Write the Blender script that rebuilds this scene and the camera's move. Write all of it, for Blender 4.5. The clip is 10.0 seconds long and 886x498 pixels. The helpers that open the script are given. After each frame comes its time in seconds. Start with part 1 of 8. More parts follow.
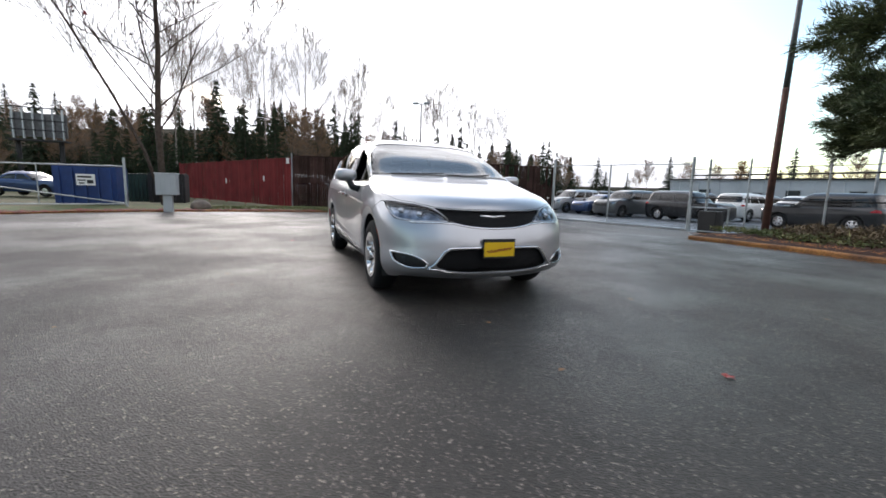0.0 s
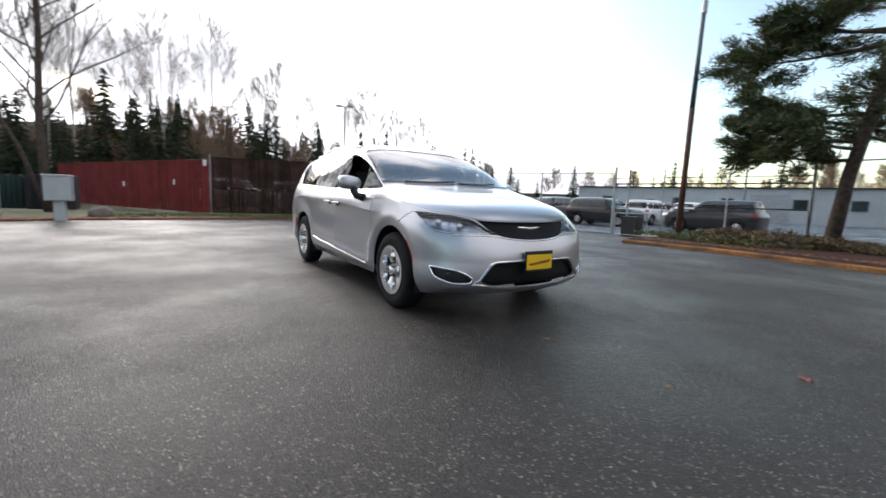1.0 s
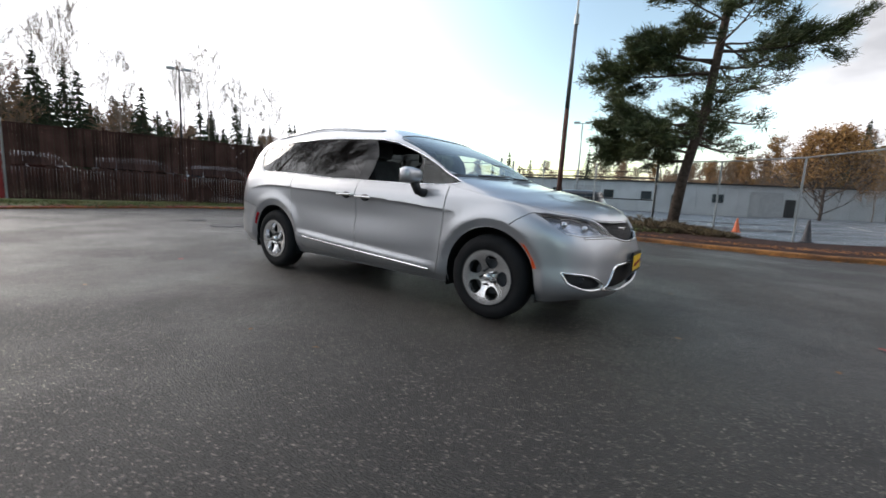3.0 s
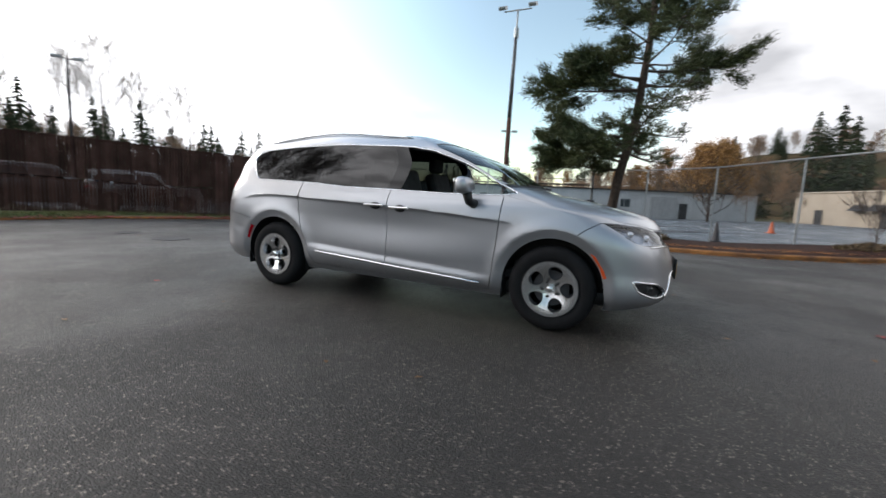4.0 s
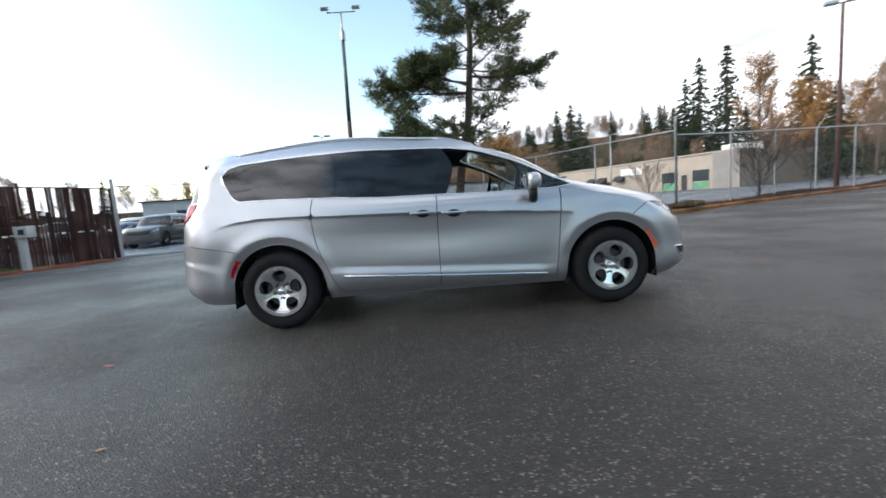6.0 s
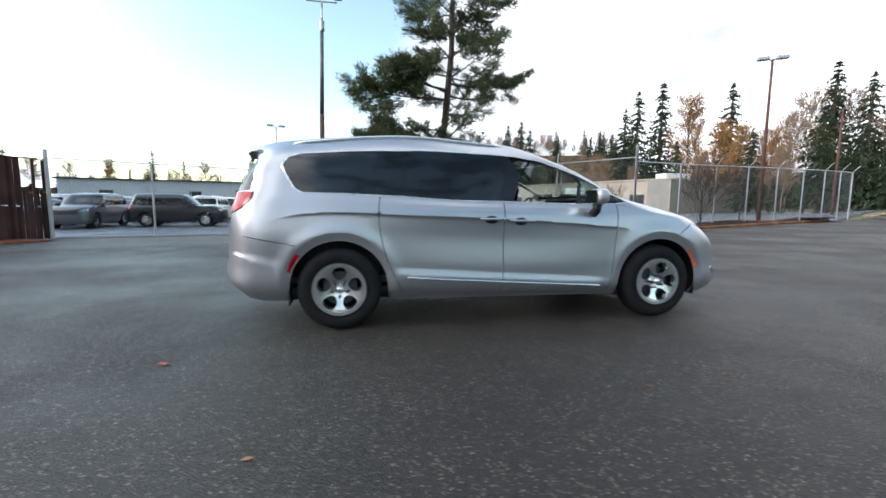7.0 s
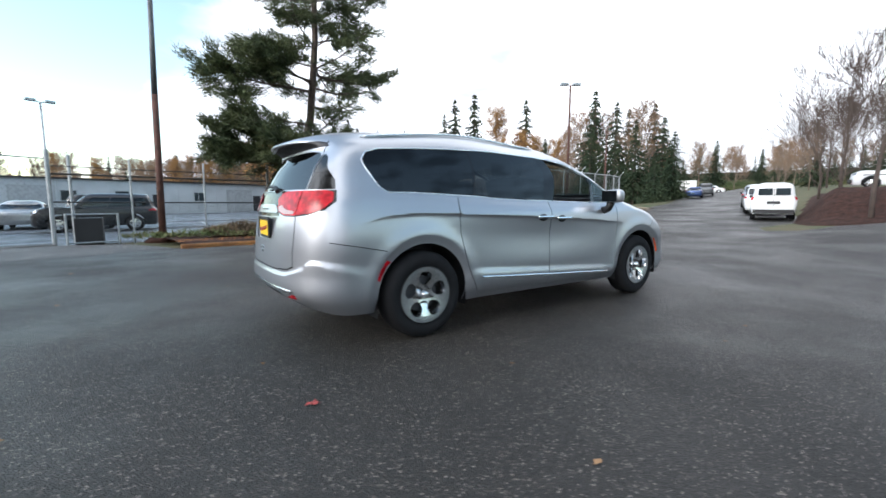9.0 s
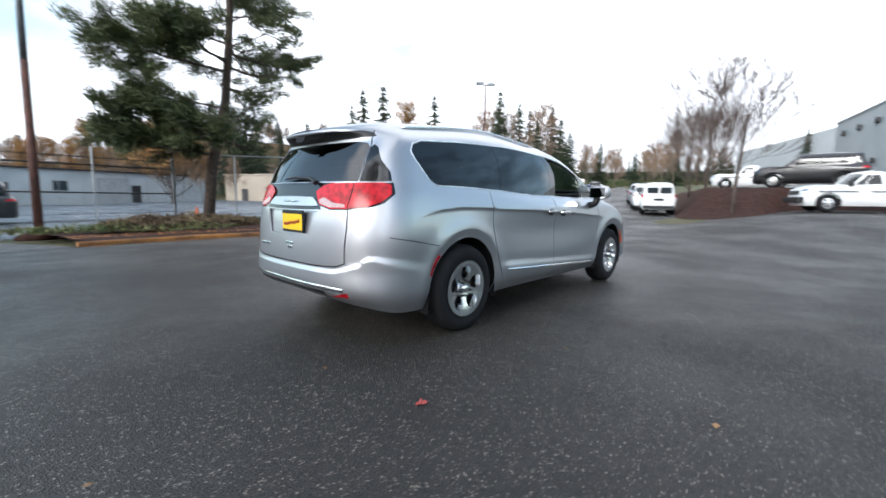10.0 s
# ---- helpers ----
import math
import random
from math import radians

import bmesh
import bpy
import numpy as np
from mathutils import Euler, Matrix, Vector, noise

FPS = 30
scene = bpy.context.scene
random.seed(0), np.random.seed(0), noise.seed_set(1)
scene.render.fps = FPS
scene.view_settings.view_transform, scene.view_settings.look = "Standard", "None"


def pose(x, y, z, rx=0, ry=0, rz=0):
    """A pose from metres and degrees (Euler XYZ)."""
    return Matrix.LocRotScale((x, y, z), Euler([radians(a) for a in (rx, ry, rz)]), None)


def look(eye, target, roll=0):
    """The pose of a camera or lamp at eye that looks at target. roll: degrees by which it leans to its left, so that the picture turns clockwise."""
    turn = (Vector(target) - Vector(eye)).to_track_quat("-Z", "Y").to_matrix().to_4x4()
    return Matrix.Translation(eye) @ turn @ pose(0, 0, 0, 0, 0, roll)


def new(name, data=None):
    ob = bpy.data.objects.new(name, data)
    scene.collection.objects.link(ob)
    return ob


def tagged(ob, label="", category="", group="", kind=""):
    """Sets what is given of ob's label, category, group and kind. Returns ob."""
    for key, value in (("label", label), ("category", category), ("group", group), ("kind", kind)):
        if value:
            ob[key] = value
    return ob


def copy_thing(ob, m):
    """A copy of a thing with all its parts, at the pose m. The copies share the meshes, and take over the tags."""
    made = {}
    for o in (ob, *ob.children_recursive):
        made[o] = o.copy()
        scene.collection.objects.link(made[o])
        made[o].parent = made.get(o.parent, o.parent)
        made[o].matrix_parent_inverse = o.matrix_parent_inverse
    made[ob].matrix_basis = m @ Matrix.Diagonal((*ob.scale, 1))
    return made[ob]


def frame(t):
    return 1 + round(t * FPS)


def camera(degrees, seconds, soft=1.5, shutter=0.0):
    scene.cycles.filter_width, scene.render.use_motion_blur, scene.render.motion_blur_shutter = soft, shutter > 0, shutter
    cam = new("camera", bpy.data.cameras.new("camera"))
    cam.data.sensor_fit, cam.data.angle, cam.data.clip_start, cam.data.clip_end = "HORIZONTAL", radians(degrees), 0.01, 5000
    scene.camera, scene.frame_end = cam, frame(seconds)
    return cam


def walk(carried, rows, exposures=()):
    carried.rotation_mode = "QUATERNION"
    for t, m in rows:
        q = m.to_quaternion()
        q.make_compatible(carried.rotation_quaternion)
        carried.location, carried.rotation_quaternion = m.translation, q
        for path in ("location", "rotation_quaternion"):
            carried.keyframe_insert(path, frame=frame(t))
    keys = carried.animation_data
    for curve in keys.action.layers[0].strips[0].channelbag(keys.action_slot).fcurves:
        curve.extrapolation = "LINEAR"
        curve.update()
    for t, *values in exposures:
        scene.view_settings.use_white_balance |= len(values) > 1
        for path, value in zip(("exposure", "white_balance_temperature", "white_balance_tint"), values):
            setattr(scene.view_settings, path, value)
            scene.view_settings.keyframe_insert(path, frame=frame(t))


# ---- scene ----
cam = camera(93.9, 10.0, soft=1.6, shutter=0.45)
PATH = [
    (0, (5.789, -1.876, 1.034), (3.953, -1.133, 0.76), 1.8),
    (0.5, (5.417, -2.294, 1.024), (3.634, -1.434, 0.74), 2.7),
    (1, (5.077, -2.723, 1.047), (3.422, -1.626, 0.81), 2.0),
    (1.5, (4.648, -3.077, 1.058), (3.132, -1.8, 0.785), 1.4),
    (2, (4.223, -3.452, 1.048), (2.886, -1.986, 0.798), 2.2),
    (2.5, (3.716, -3.746, 1.049), (2.49, -2.2, 0.728), 0.6),
    (2.7, (3.518, -3.849, 1.06), (2.317, -2.276, 0.769), 2.0),
    (3.8, (2.352, -4.365, 1.078), (1.451, -2.599, 0.811), 2.2),
    (4, (2.128, -4.44, 1.063), (1.306, -2.632, 0.827), 2.7),
    (4.5, (1.591, -4.598, 1.058), (1.104, -2.684, 0.743), 1.9),
    (5, (1.018, -4.662, 1.079), (0.684, -2.715, 0.77), -0.6),
    (5.5, (0.451, -4.774, 1.088), (0.336, -2.799, 0.792), -0.7),
    (5.7, (0.205, -4.765, 1.072), (0.144, -2.784, 0.806), -3.1),
    (6.8, (-1.027, -4.692, 1.108), (-0.7, -2.729, 0.91), -0.1),
    (7, (-1.268, -4.625, 1.115), (-0.927, -2.667, 0.898), 0.5),
    (7.5, (-1.823, -4.527, 1.098), (-1.241, -2.624, 0.9), 0.2),
    (8, (-2.336, -4.322, 1.111), (-1.54, -2.501, 0.89), 0.4),
    (8.5, (-2.845, -4.115, 1.123), (-1.841, -2.397, 0.929), 0.4),
    (9, (-3.313, -3.827, 1.118), (-2.195, -2.183, 0.896), 0.1),
    (9.5, (-3.746, -3.48, 1.108), (-2.504, -1.925, 0.914), 1.2),
    (10, (-4.163, -3.118, 1.111), (-2.703, -1.774, 0.864), 0.8),
]
STOPS = ((0, 0.02, 6500, 14), (1, 0.06, 6500, 14), (2, 0.02, 6550, 14), (2.7, -0.04, 6550, 13), (3.8, -0.12, 6600, 12), (4.5, -0.06, 6500, 12), (5.5, 0.26, 6350, 11), (7, 0.40, 6200, 10), (8.5, 0.44, 6150, 10), (10, 0.44, 6100, 10))
walk(cam, [(t, look(eye, target, roll)) for t, eye, target, roll in PATH], STOPS)

# ---------------------------------------------------------------- sky and sun
SUN_AZ = radians(184)      # compass of the sun in the plan, from +x towards +y
SUN_EL = radians(23)
world = bpy.data.worlds.new("sky")
scene.world = world
world.use_nodes = True
wt = world.node_tree
wt.nodes.clear()


def wnode(kind, **props):
    n = wt.nodes.new(kind)
    for k, v in props.items():
        if k == "operation":
            n.operation = v
        elif k == "blend_type":
            n.blend_type = v
    return n


def build_sky():
    out = wnode("ShaderNodeOutputWorld")
    bg = wnode("ShaderNodeBackground")
    sky = wnode("ShaderNodeTexSky")
    sky.sky_type = "NISHITA"
    sky.sun_disc = False
    sky.sun_elevation = SUN_EL
    sky.sun_rotation = math.pi / 2 - SUN_AZ
    sky.air_density = 1.0
    sky.dust_density = 0.6
    sky.ozone_density = 2.0
    gain = wnode("ShaderNodeVectorMath", operation="SCALE")
    gain.inputs["Scale"].default_value = 0.32
    pale = wnode("ShaderNodeVectorMath", operation="MULTIPLY")
    pale.inputs[1].default_value = (1.45, 1.30, 1.02)
    wt.links.new(sky.outputs[0], pale.inputs[0])
    wt.links.new(pale.outputs[0], gain.inputs[0])
    co = wnode("ShaderNodeTexCoord")
    # flatten the clouds towards the horizon
    mp = wnode("ShaderNodeMapping")
    mp.inputs["Scale"].default_value = (1.0, 1.0, 2.2)
    mp.inputs["Location"].default_value = (0.35, 1.20, 0.1)
    wt.links.new(co.outputs["Generated"], mp.inputs[0])
    n1 = wnode("ShaderNodeTexNoise")
    n1.inputs["Scale"].default_value = 1.7
    n1.inputs["Detail"].default_value = 6
    n1.inputs["Roughness"].default_value = 0.52
    wt.links.new(mp.outputs[0], n1.inputs[0])
    # one larger blue opening among the clouds
    dot = wnode("ShaderNodeVectorMath", operation="DOT_PRODUCT")
    d = Vector((-0.32, 0.87, 0.39)).normalized()
    dot.inputs[1].default_value = d
    wt.links.new(co.outputs["Generated"], dot.inputs[0])
    hole = wnode("ShaderNodeMapRange")
    hole.inputs["From Min"].default_value = 0.87
    hole.inputs["From Max"].default_value = 1.0
    hole.inputs["To Min"].default_value = 0.0
    hole.inputs["To Max"].default_value = 0.34
    wt.links.new(dot.outputs["Value"], hole.inputs[0])
    # and another one high in the south-east
    dot2 = wnode("ShaderNodeVectorMath", operation="DOT_PRODUCT")
    dot2.inputs[1].default_value = Vector((0.45, -0.66, 0.60)).normalized()
    wt.links.new(co.outputs["Generated"], dot2.inputs[0])
    hole2 = wnode("ShaderNodeMapRange")
    hole2.inputs["From Min"].default_value = 0.66
    hole2.inputs["From Max"].default_value = 0.95
    hole2.inputs["To Min"].default_value = 0.0
    hole2.inputs["To Max"].default_value = 0.36
    wt.links.new(dot2.outputs["Value"], hole2.inputs[0])
    both = wnode("ShaderNodeMath", operation="ADD")
    wt.links.new(hole.outputs[0], both.inputs[0])
    wt.links.new(hole2.outputs[0], both.inputs[1])
    # broken clouds high up
    dot3 = wnode("ShaderNodeVectorMath", operation="DOT_PRODUCT")
    dot3.inputs[1].default_value = Vector((-0.15, 0.55, 0.82)).normalized()
    wt.links.new(co.outputs["Generated"], dot3.inputs[0])
    hole3 = wnode("ShaderNodeMapRange")
    hole3.inputs["From Min"].default_value = 0.72
    hole3.inputs["From Max"].default_value = 0.95
    hole3.inputs["To Min"].default_value = 0.0
    hole3.inputs["To Max"].default_value = 0.25
    wt.links.new(dot3.outputs["Value"], hole3.inputs[0])
    three = wnode("ShaderNodeMath", operation="ADD")
    wt.links.new(both.outputs[0], three.inputs[0])
    wt.links.new(hole3.outputs[0], three.inputs[1])
    sub = wnode("ShaderNodeMath", operation="SUBTRACT")
    wt.links.new(n1.outputs["Fac"], sub.inputs[0])
    wt.links.new(three.outputs[0], sub.inputs[1])
    cover = wnode("ShaderNodeMapRange")
    cover.inputs["From Min"].default_value = 0.30
    cover.inputs["From Max"].default_value = 0.42
    wt.links.new(sub.outputs[0], cover.inputs[0])
    # grey bellies and white tops
    n2 = wnode("ShaderNodeTexNoise")
    n2.inputs["Scale"].default_value = 2.6
    n2.inputs["Detail"].default_value = 5
    wt.links.new(mp.outputs[0], n2.inputs[0])
    ramp = wnode("ShaderNodeValToRGB")
    ramp.color_ramp.elements[0].position = 0.33
    ramp.color_ramp.elements[0].color = (0.84, 0.87, 0.92, 1)
    ramp.color_ramp.elements[1].position = 0.54
    ramp.color_ramp.elements[1].color = (1.80, 1.84, 1.90, 1)
    wt.links.new(n2.outputs["Fac"], ramp.inputs[0])
    mix = wnode("ShaderNodeMixRGB")
    wt.links.new(cover.outputs[0], mix.inputs[0])
    wt.links.new(gain.outputs[0], mix.inputs[1])
    wt.links.new(ramp.outputs[0], mix.inputs[2])
    # the clouds glow round the hidden sun
    sdot = wnode("ShaderNodeVectorMath", operation="DOT_PRODUCT")
    sdot.inputs[1].default_value = (math.cos(SUN_AZ) * math.cos(SUN_EL), math.sin(SUN_AZ) * math.cos(SUN_EL), math.sin(SUN_EL))
    wt.links.new(co.outputs["Generated"], sdot.inputs[0])
    glow = wnode("ShaderNodeMapRange")
    glow.interpolation_type = "SMOOTHSTEP"
    glow.inputs["From Min"].default_value = 0.30
    glow.inputs["From Max"].default_value = 1.0
    glow.inputs["To Min"].default_value = 1.0
    glow.inputs["To Max"].default_value = 1.9
    wt.links.new(sdot.outputs["Value"], glow.inputs[0])
    # against the light the thick clouds have dark bellies
    belly = wnode("ShaderNodeMapRange")
    belly.inputs["From Min"].default_value = 0.40
    belly.inputs["From Max"].default_value = 0.56
    belly.inputs["To Min"].default_value = 0.55
    belly.inputs["To Max"].default_value = 1.0
    n3 = wnode("ShaderNodeTexNoise")
    n3.inputs["Scale"].default_value = 6.0
    n3.inputs["Detail"].default_value = 5
    wt.links.new(mp.outputs[0], n3.inputs[0])
    wt.links.new(n3.outputs["Fac"], belly.inputs[0])
    south = wnode("ShaderNodeSeparateXYZ")
    wt.links.new(co.outputs["Generated"], south.inputs[0])
    side = wnode("ShaderNodeMapRange")
    side.inputs["From Min"].default_value = -0.05
    side.inputs["From Max"].default_value = -0.35
    wt.links.new(south.outputs["Y"], side.inputs[0])
    shade = wnode("ShaderNodeMix")
    shade.inputs["A"].default_value = 1.0
    wt.links.new(side.outputs[0], shade.inputs["Factor"])
    wt.links.new(belly.outputs[0], shade.inputs["B"])
    dim = wnode("ShaderNodeMath", operation="MULTIPLY")
    wt.links.new(glow.outputs[0], dim.inputs[0])
    wt.links.new(shade.outputs[0], dim.inputs[1])
    lit = wnode("ShaderNodeVectorMath", operation="SCALE")
    wt.links.new(mix.outputs[0], lit.inputs[0])
    wt.links.new(dim.outputs[0], lit.inputs["Scale"])
    wt.links.new(lit.outputs[0], bg.inputs[0])
    bg.inputs[1].default_value = 0.84
    wt.links.new(bg.outputs[0], out.inputs[0])


build_sky()
sun_data = bpy.data.lights.new("sun", "SUN")
sun_data.energy = 2.5
sun_data.angle = radians(25)
sun_data.color = (1.0, 0.95, 0.88)
sun = new("sun", sun_data)
sd = Vector((math.cos(SUN_AZ) * math.cos(SUN_EL), math.sin(SUN_AZ) * math.cos(SUN_EL), math.sin(SUN_EL)))
sun.matrix_world = Matrix.Translation((-20, -10, 40)) @ sd.to_track_quat("Z", "Y").to_matrix().to_4x4()

# ---------------------------------------------------------------- materials


def mat(name, color, rough=0.6, metal=0.0, var=0.12, scale=3.0, fine=0.0, fine_scale=80.0, bump=0.0, bump_scale=60.0,
        spec=0.5, coat=0.0, color2=None, island=0.0):
    """A surface with slow and fine colour variation and fine relief."""
    m = bpy.data.materials.new(name)
    m.use_nodes = True
    t = m.node_tree
    b = t.nodes["Principled BSDF"]
    b.inputs["Roughness"].default_value = rough
    b.inputs["Metallic"].default_value = metal
    b.inputs["Specular IOR Level"].default_value = spec
    b.inputs["Coat Weight"].default_value = coat
    b.inputs["Coat Roughness"].default_value = 0.04
    co = t.nodes.new("ShaderNodeTexCoord")
    n = t.nodes.new("ShaderNodeTexNoise")
    n.inputs["Scale"].default_value = scale
    n.inputs["Detail"].default_value = 5
    t.links.new(co.outputs["Object"], n.inputs[0])
    r = t.nodes.new("ShaderNodeValToRGB")
    c2 = color2 or tuple(min(1, c * (1 + var)) for c in color)
    c1 = color if color2 else tuple(c * (1 - var) for c in color)
    r.color_ramp.elements[0].position = 0.34
    r.color_ramp.elements[0].color = (*c1, 1)
    r.color_ramp.elements[1].position = 0.66
    r.color_ramp.elements[1].color = (*c2, 1)
    t.links.new(n.outputs["Fac"], r.inputs[0])
    last = r.outputs[0]
    if fine:
        f = t.nodes.new("ShaderNodeTexNoise")
        f.inputs["Scale"].default_value = fine_scale
        f.inputs["Detail"].default_value = 3
        t.links.new(co.outputs["Object"], f.inputs[0])
        mr = t.nodes.new("ShaderNodeMapRange")
        mr.inputs["From Min"].default_value = 0.3
        mr.inputs["From Max"].default_value = 0.7
        mr.inputs["To Min"].default_value = 1 - fine
        mr.inputs["To Max"].default_value = 1 + fine
        t.links.new(f.outputs["Fac"], mr.inputs[0])
        mu = t.nodes.new("ShaderNodeVectorMath")
        mu.operation = "SCALE"
        t.links.new(last, mu.inputs[0])
        t.links.new(mr.outputs[0], mu.inputs["Scale"])
        last = mu.outputs[0]
    if island:
        g = t.nodes.new("ShaderNodeNewGeometry")
        mr = t.nodes.new("ShaderNodeMapRange")
        mr.inputs["To Min"].default_value = 1 - island
        mr.inputs["To Max"].default_value = 1 + island
        t.links.new(g.outputs["Random Per Island"], mr.inputs[0])
        mu = t.nodes.new("ShaderNodeVectorMath")
        mu.operation = "SCALE"
        t.links.new(last, mu.inputs[0])
        t.links.new(mr.outputs[0], mu.inputs["Scale"])
        last = mu.outputs[0]
    t.links.new(last, b.inputs["Base Color"])
    if bump:
        f = t.nodes.new("ShaderNodeTexNoise")
        f.inputs["Scale"].default_value = bump_scale
        f.inputs["Detail"].default_value = 4
        t.links.new(co.outputs["Object"], f.inputs[0])
        bp = t.nodes.new("ShaderNodeBump")
        bp.inputs["Strength"].default_value = bump
        bp.inputs["Distance"].default_value = 0.01
        t.links.new(f.outputs["Fac"], bp.inputs["Height"])
        t.links.new(bp.outputs[0], b.inputs["Normal"])
    return m


def asphalt(name, base=0.06, wet=0.5, tint=(1.0, 0.98, 0.97), size=1.0):
    """Damp asphalt: pale aggregate in a dark binder, patches of dampness that shine."""
    m = bpy.data.materials.new(name)
    m.use_nodes = True
    t = m.node_tree
    b = t.nodes["Principled BSDF"]
    co = t.nodes.new("ShaderNodeTexCoord")

    def noise_of(scale, detail, rough=0.55):
        n = t.nodes.new("ShaderNodeTexNoise")
        n.inputs["Scale"].default_value = scale
        n.inputs["Detail"].default_value = detail
        n.inputs["Roughness"].default_value = rough
        t.links.new(co.outputs["Object"], n.inputs[0])
        return n.outputs["Fac"]

    def spread(v, a, c, lo, hi):
        mr = t.nodes.new("ShaderNodeMapRange")
        for k, x in (("From Min", a), ("From Max", c), ("To Min", lo), ("To Max", hi)):
            mr.inputs[k].default_value = x
        t.links.new(v, mr.inputs[0])
        return mr.outputs[0]

    def mul(a, c):
        n = t.nodes.new("ShaderNodeMath")
        n.operation = "MULTIPLY"
        t.links.new(a, n.inputs[0])
        t.links.new(c, n.inputs[1])
        return n.outputs[0]

    vor = t.nodes.new("ShaderNodeTexVoronoi")
    vor.inputs["Scale"].default_value = 112 * size
    t.links.new(co.outputs["Object"], vor.inputs[0])
    sep = t.nodes.new("ShaderNodeSeparateColor")
    t.links.new(vor.outputs["Color"], sep.inputs[0])
    # a few pale stones among the dark ones
    stone = spread(sep.outputs[0], 0.90, 1.0, 0.85, 9.0)
    grain = spread(noise_of(150 * size, 3, 0.7), 0.32, 0.68, 0.40, 1.60)
    blot = spread(noise_of(0.55, 5), 0.35, 0.65, 0.80, 1.22)
    mid = spread(noise_of(26, 5, 0.65), 0.3, 0.7, 0.55, 1.5)
    v = mul(mul(stone, grain), mul(blot, mid))
    sc = t.nodes.new("ShaderNodeVectorMath")
    sc.operation = "SCALE"
    sc.inputs[0].default_value = tuple(base * c for c in tint)
    t.links.new(v, sc.inputs["Scale"])
    t.links.new(sc.outputs[0], b.inputs["Base Color"])
    damp = spread(noise_of(0.42, 4, 0.6), 0.38, 0.62, 0.0, 1.0)
    ro = t.nodes.new("ShaderNodeMapRange")
    ro.inputs["To Min"].default_value = 0.62
    ro.inputs["To Max"].default_value = 0.62 - 0.26 * wet
    t.links.new(damp, ro.inputs[0])
    t.links.new(ro.outputs[0], b.inputs["Roughness"])
    b.inputs["Specular IOR Level"].default_value = 0.42
    bp = t.nodes.new("ShaderNodeBump")
    bp.inputs["Strength"].default_value = 0.9
    bp.inputs["Distance"].default_value = 0.008
    add = t.nodes.new("ShaderNodeMath")
    add.operation = "ADD"
    t.links.new(vor.outputs["Distance"], add.inputs[0])
    t.links.new(noise_of(130 * size, 3), add.inputs[1])
    t.links.new(add.outputs[0], bp.inputs["Height"])
    t.links.new(bp.outputs[0], b.inputs["Normal"])
    return m


def glass(name, tint=(0.85, 0.9, 0.9), rough=0.0, ior=1.52):
    m = bpy.data.materials.new(name)
    m.use_nodes = True
    t = m.node_tree
    t.nodes.clear()
    out = t.nodes.new("ShaderNodeOutputMaterial")
    mix = t.nodes.new("ShaderNodeMixShader")
    # the same gloss from either side of the pane
    lw = t.nodes.new("ShaderNodeLayerWeight")
    lw.inputs["Blend"].default_value = 0.5
    po = t.nodes.new("ShaderNodeMath")
    po.operation = "POWER"
    po.inputs[1].default_value = 4.0
    t.links.new(lw.outputs["Facing"], po.inputs[0])
    fr = t.nodes.new("ShaderNodeMapRange")
    fr.inputs["To Min"].default_value = ((ior - 1) / (ior + 1)) ** 2
    t.links.new(po.outputs[0], fr.inputs[0])
    tr = t.nodes.new("ShaderNodeBsdfTransparent")
    tr.inputs[0].default_value = (*tint, 1)
    gl = t.nodes.new("ShaderNodeBsdfGlossy")
    gl.inputs["Roughness"].default_value = rough
    t.links.new(fr.outputs[0], mix.inputs[0])
    t.links.new(tr.outputs[0], mix.inputs[1])
    t.links.new(gl.outputs[0], mix.inputs[2])
    t.links.new(mix.outputs[0], out.inputs[0])
    return m


def car_paint(name, color, metal=0.85, rough=0.32, flake=0.06, coat=0.55):
    m = mat(name, color, rough=rough, metal=metal, var=0.015, scale=1.2, fine=flake, fine_scale=900, coat=coat)
    m.node_tree.nodes["Principled BSDF"].inputs["Coat Roughness"].default_value = 0.04
    return m


M_ROAD = asphalt("asphalt_damp", 0.021, 0.95, (1.16, 1.0, 0.84))
# pale blue base: the sky's reflection on the wet lot is put into it
M_LOT = asphalt("asphalt_wet_sky_sheen", 0.085, 1.2, (0.86, 1.0, 1.16), 0.6)
M_SOIL = mat("soil_grass", (0.055, 0.075, 0.025), 0.95, var=0.3, scale=0.8, color2=(0.11, 0.085, 0.04), fine=0.4, fine_scale=30, bump=0.8, bump_scale=25)
M_GRASS = mat("rough_grass", (0.06, 0.10, 0.025), 0.9, scale=2.0, color2=(0.14, 0.12, 0.05), fine=0.4, fine_scale=40, bump=0.8, bump_scale=40)
M_BARK_MULCH = mat("bark_mulch", (0.022, 0.011, 0.008), 0.95, spec=0.2, scale=5.0, color2=(0.060, 0.026, 0.018), fine=0.5, fine_scale=45, bump=1.0, bump_scale=40)
M_LEAFLITTER = mat("leaf_litter", (0.19, 0.06, 0.02), 0.9, scale=6.0, color2=(0.33, 0.14, 0.03), fine=0.5, fine_scale=30, bump=0.8, bump_scale=30)
M_KERB = mat("kerb_orange_paint", (0.10, 0.045, 0.020), 0.85, scale=1.6, color2=(0.34, 0.15, 0.04), fine=0.5, fine_scale=35, bump=0.5, bump_scale=50)
M_CONCRETE = mat("concrete", (0.30, 0.29, 0.27), 0.85, scale=2.0, var=0.2, fine=0.15, bump=0.3)
M_GALV = mat("galvanised_steel", (0.42, 0.44, 0.45), 0.45, 0.7, var=0.12, scale=6)
M_WIRE = mat("fence_wire", (0.20, 0.21, 0.21), 0.5, 0.5, var=0.1)
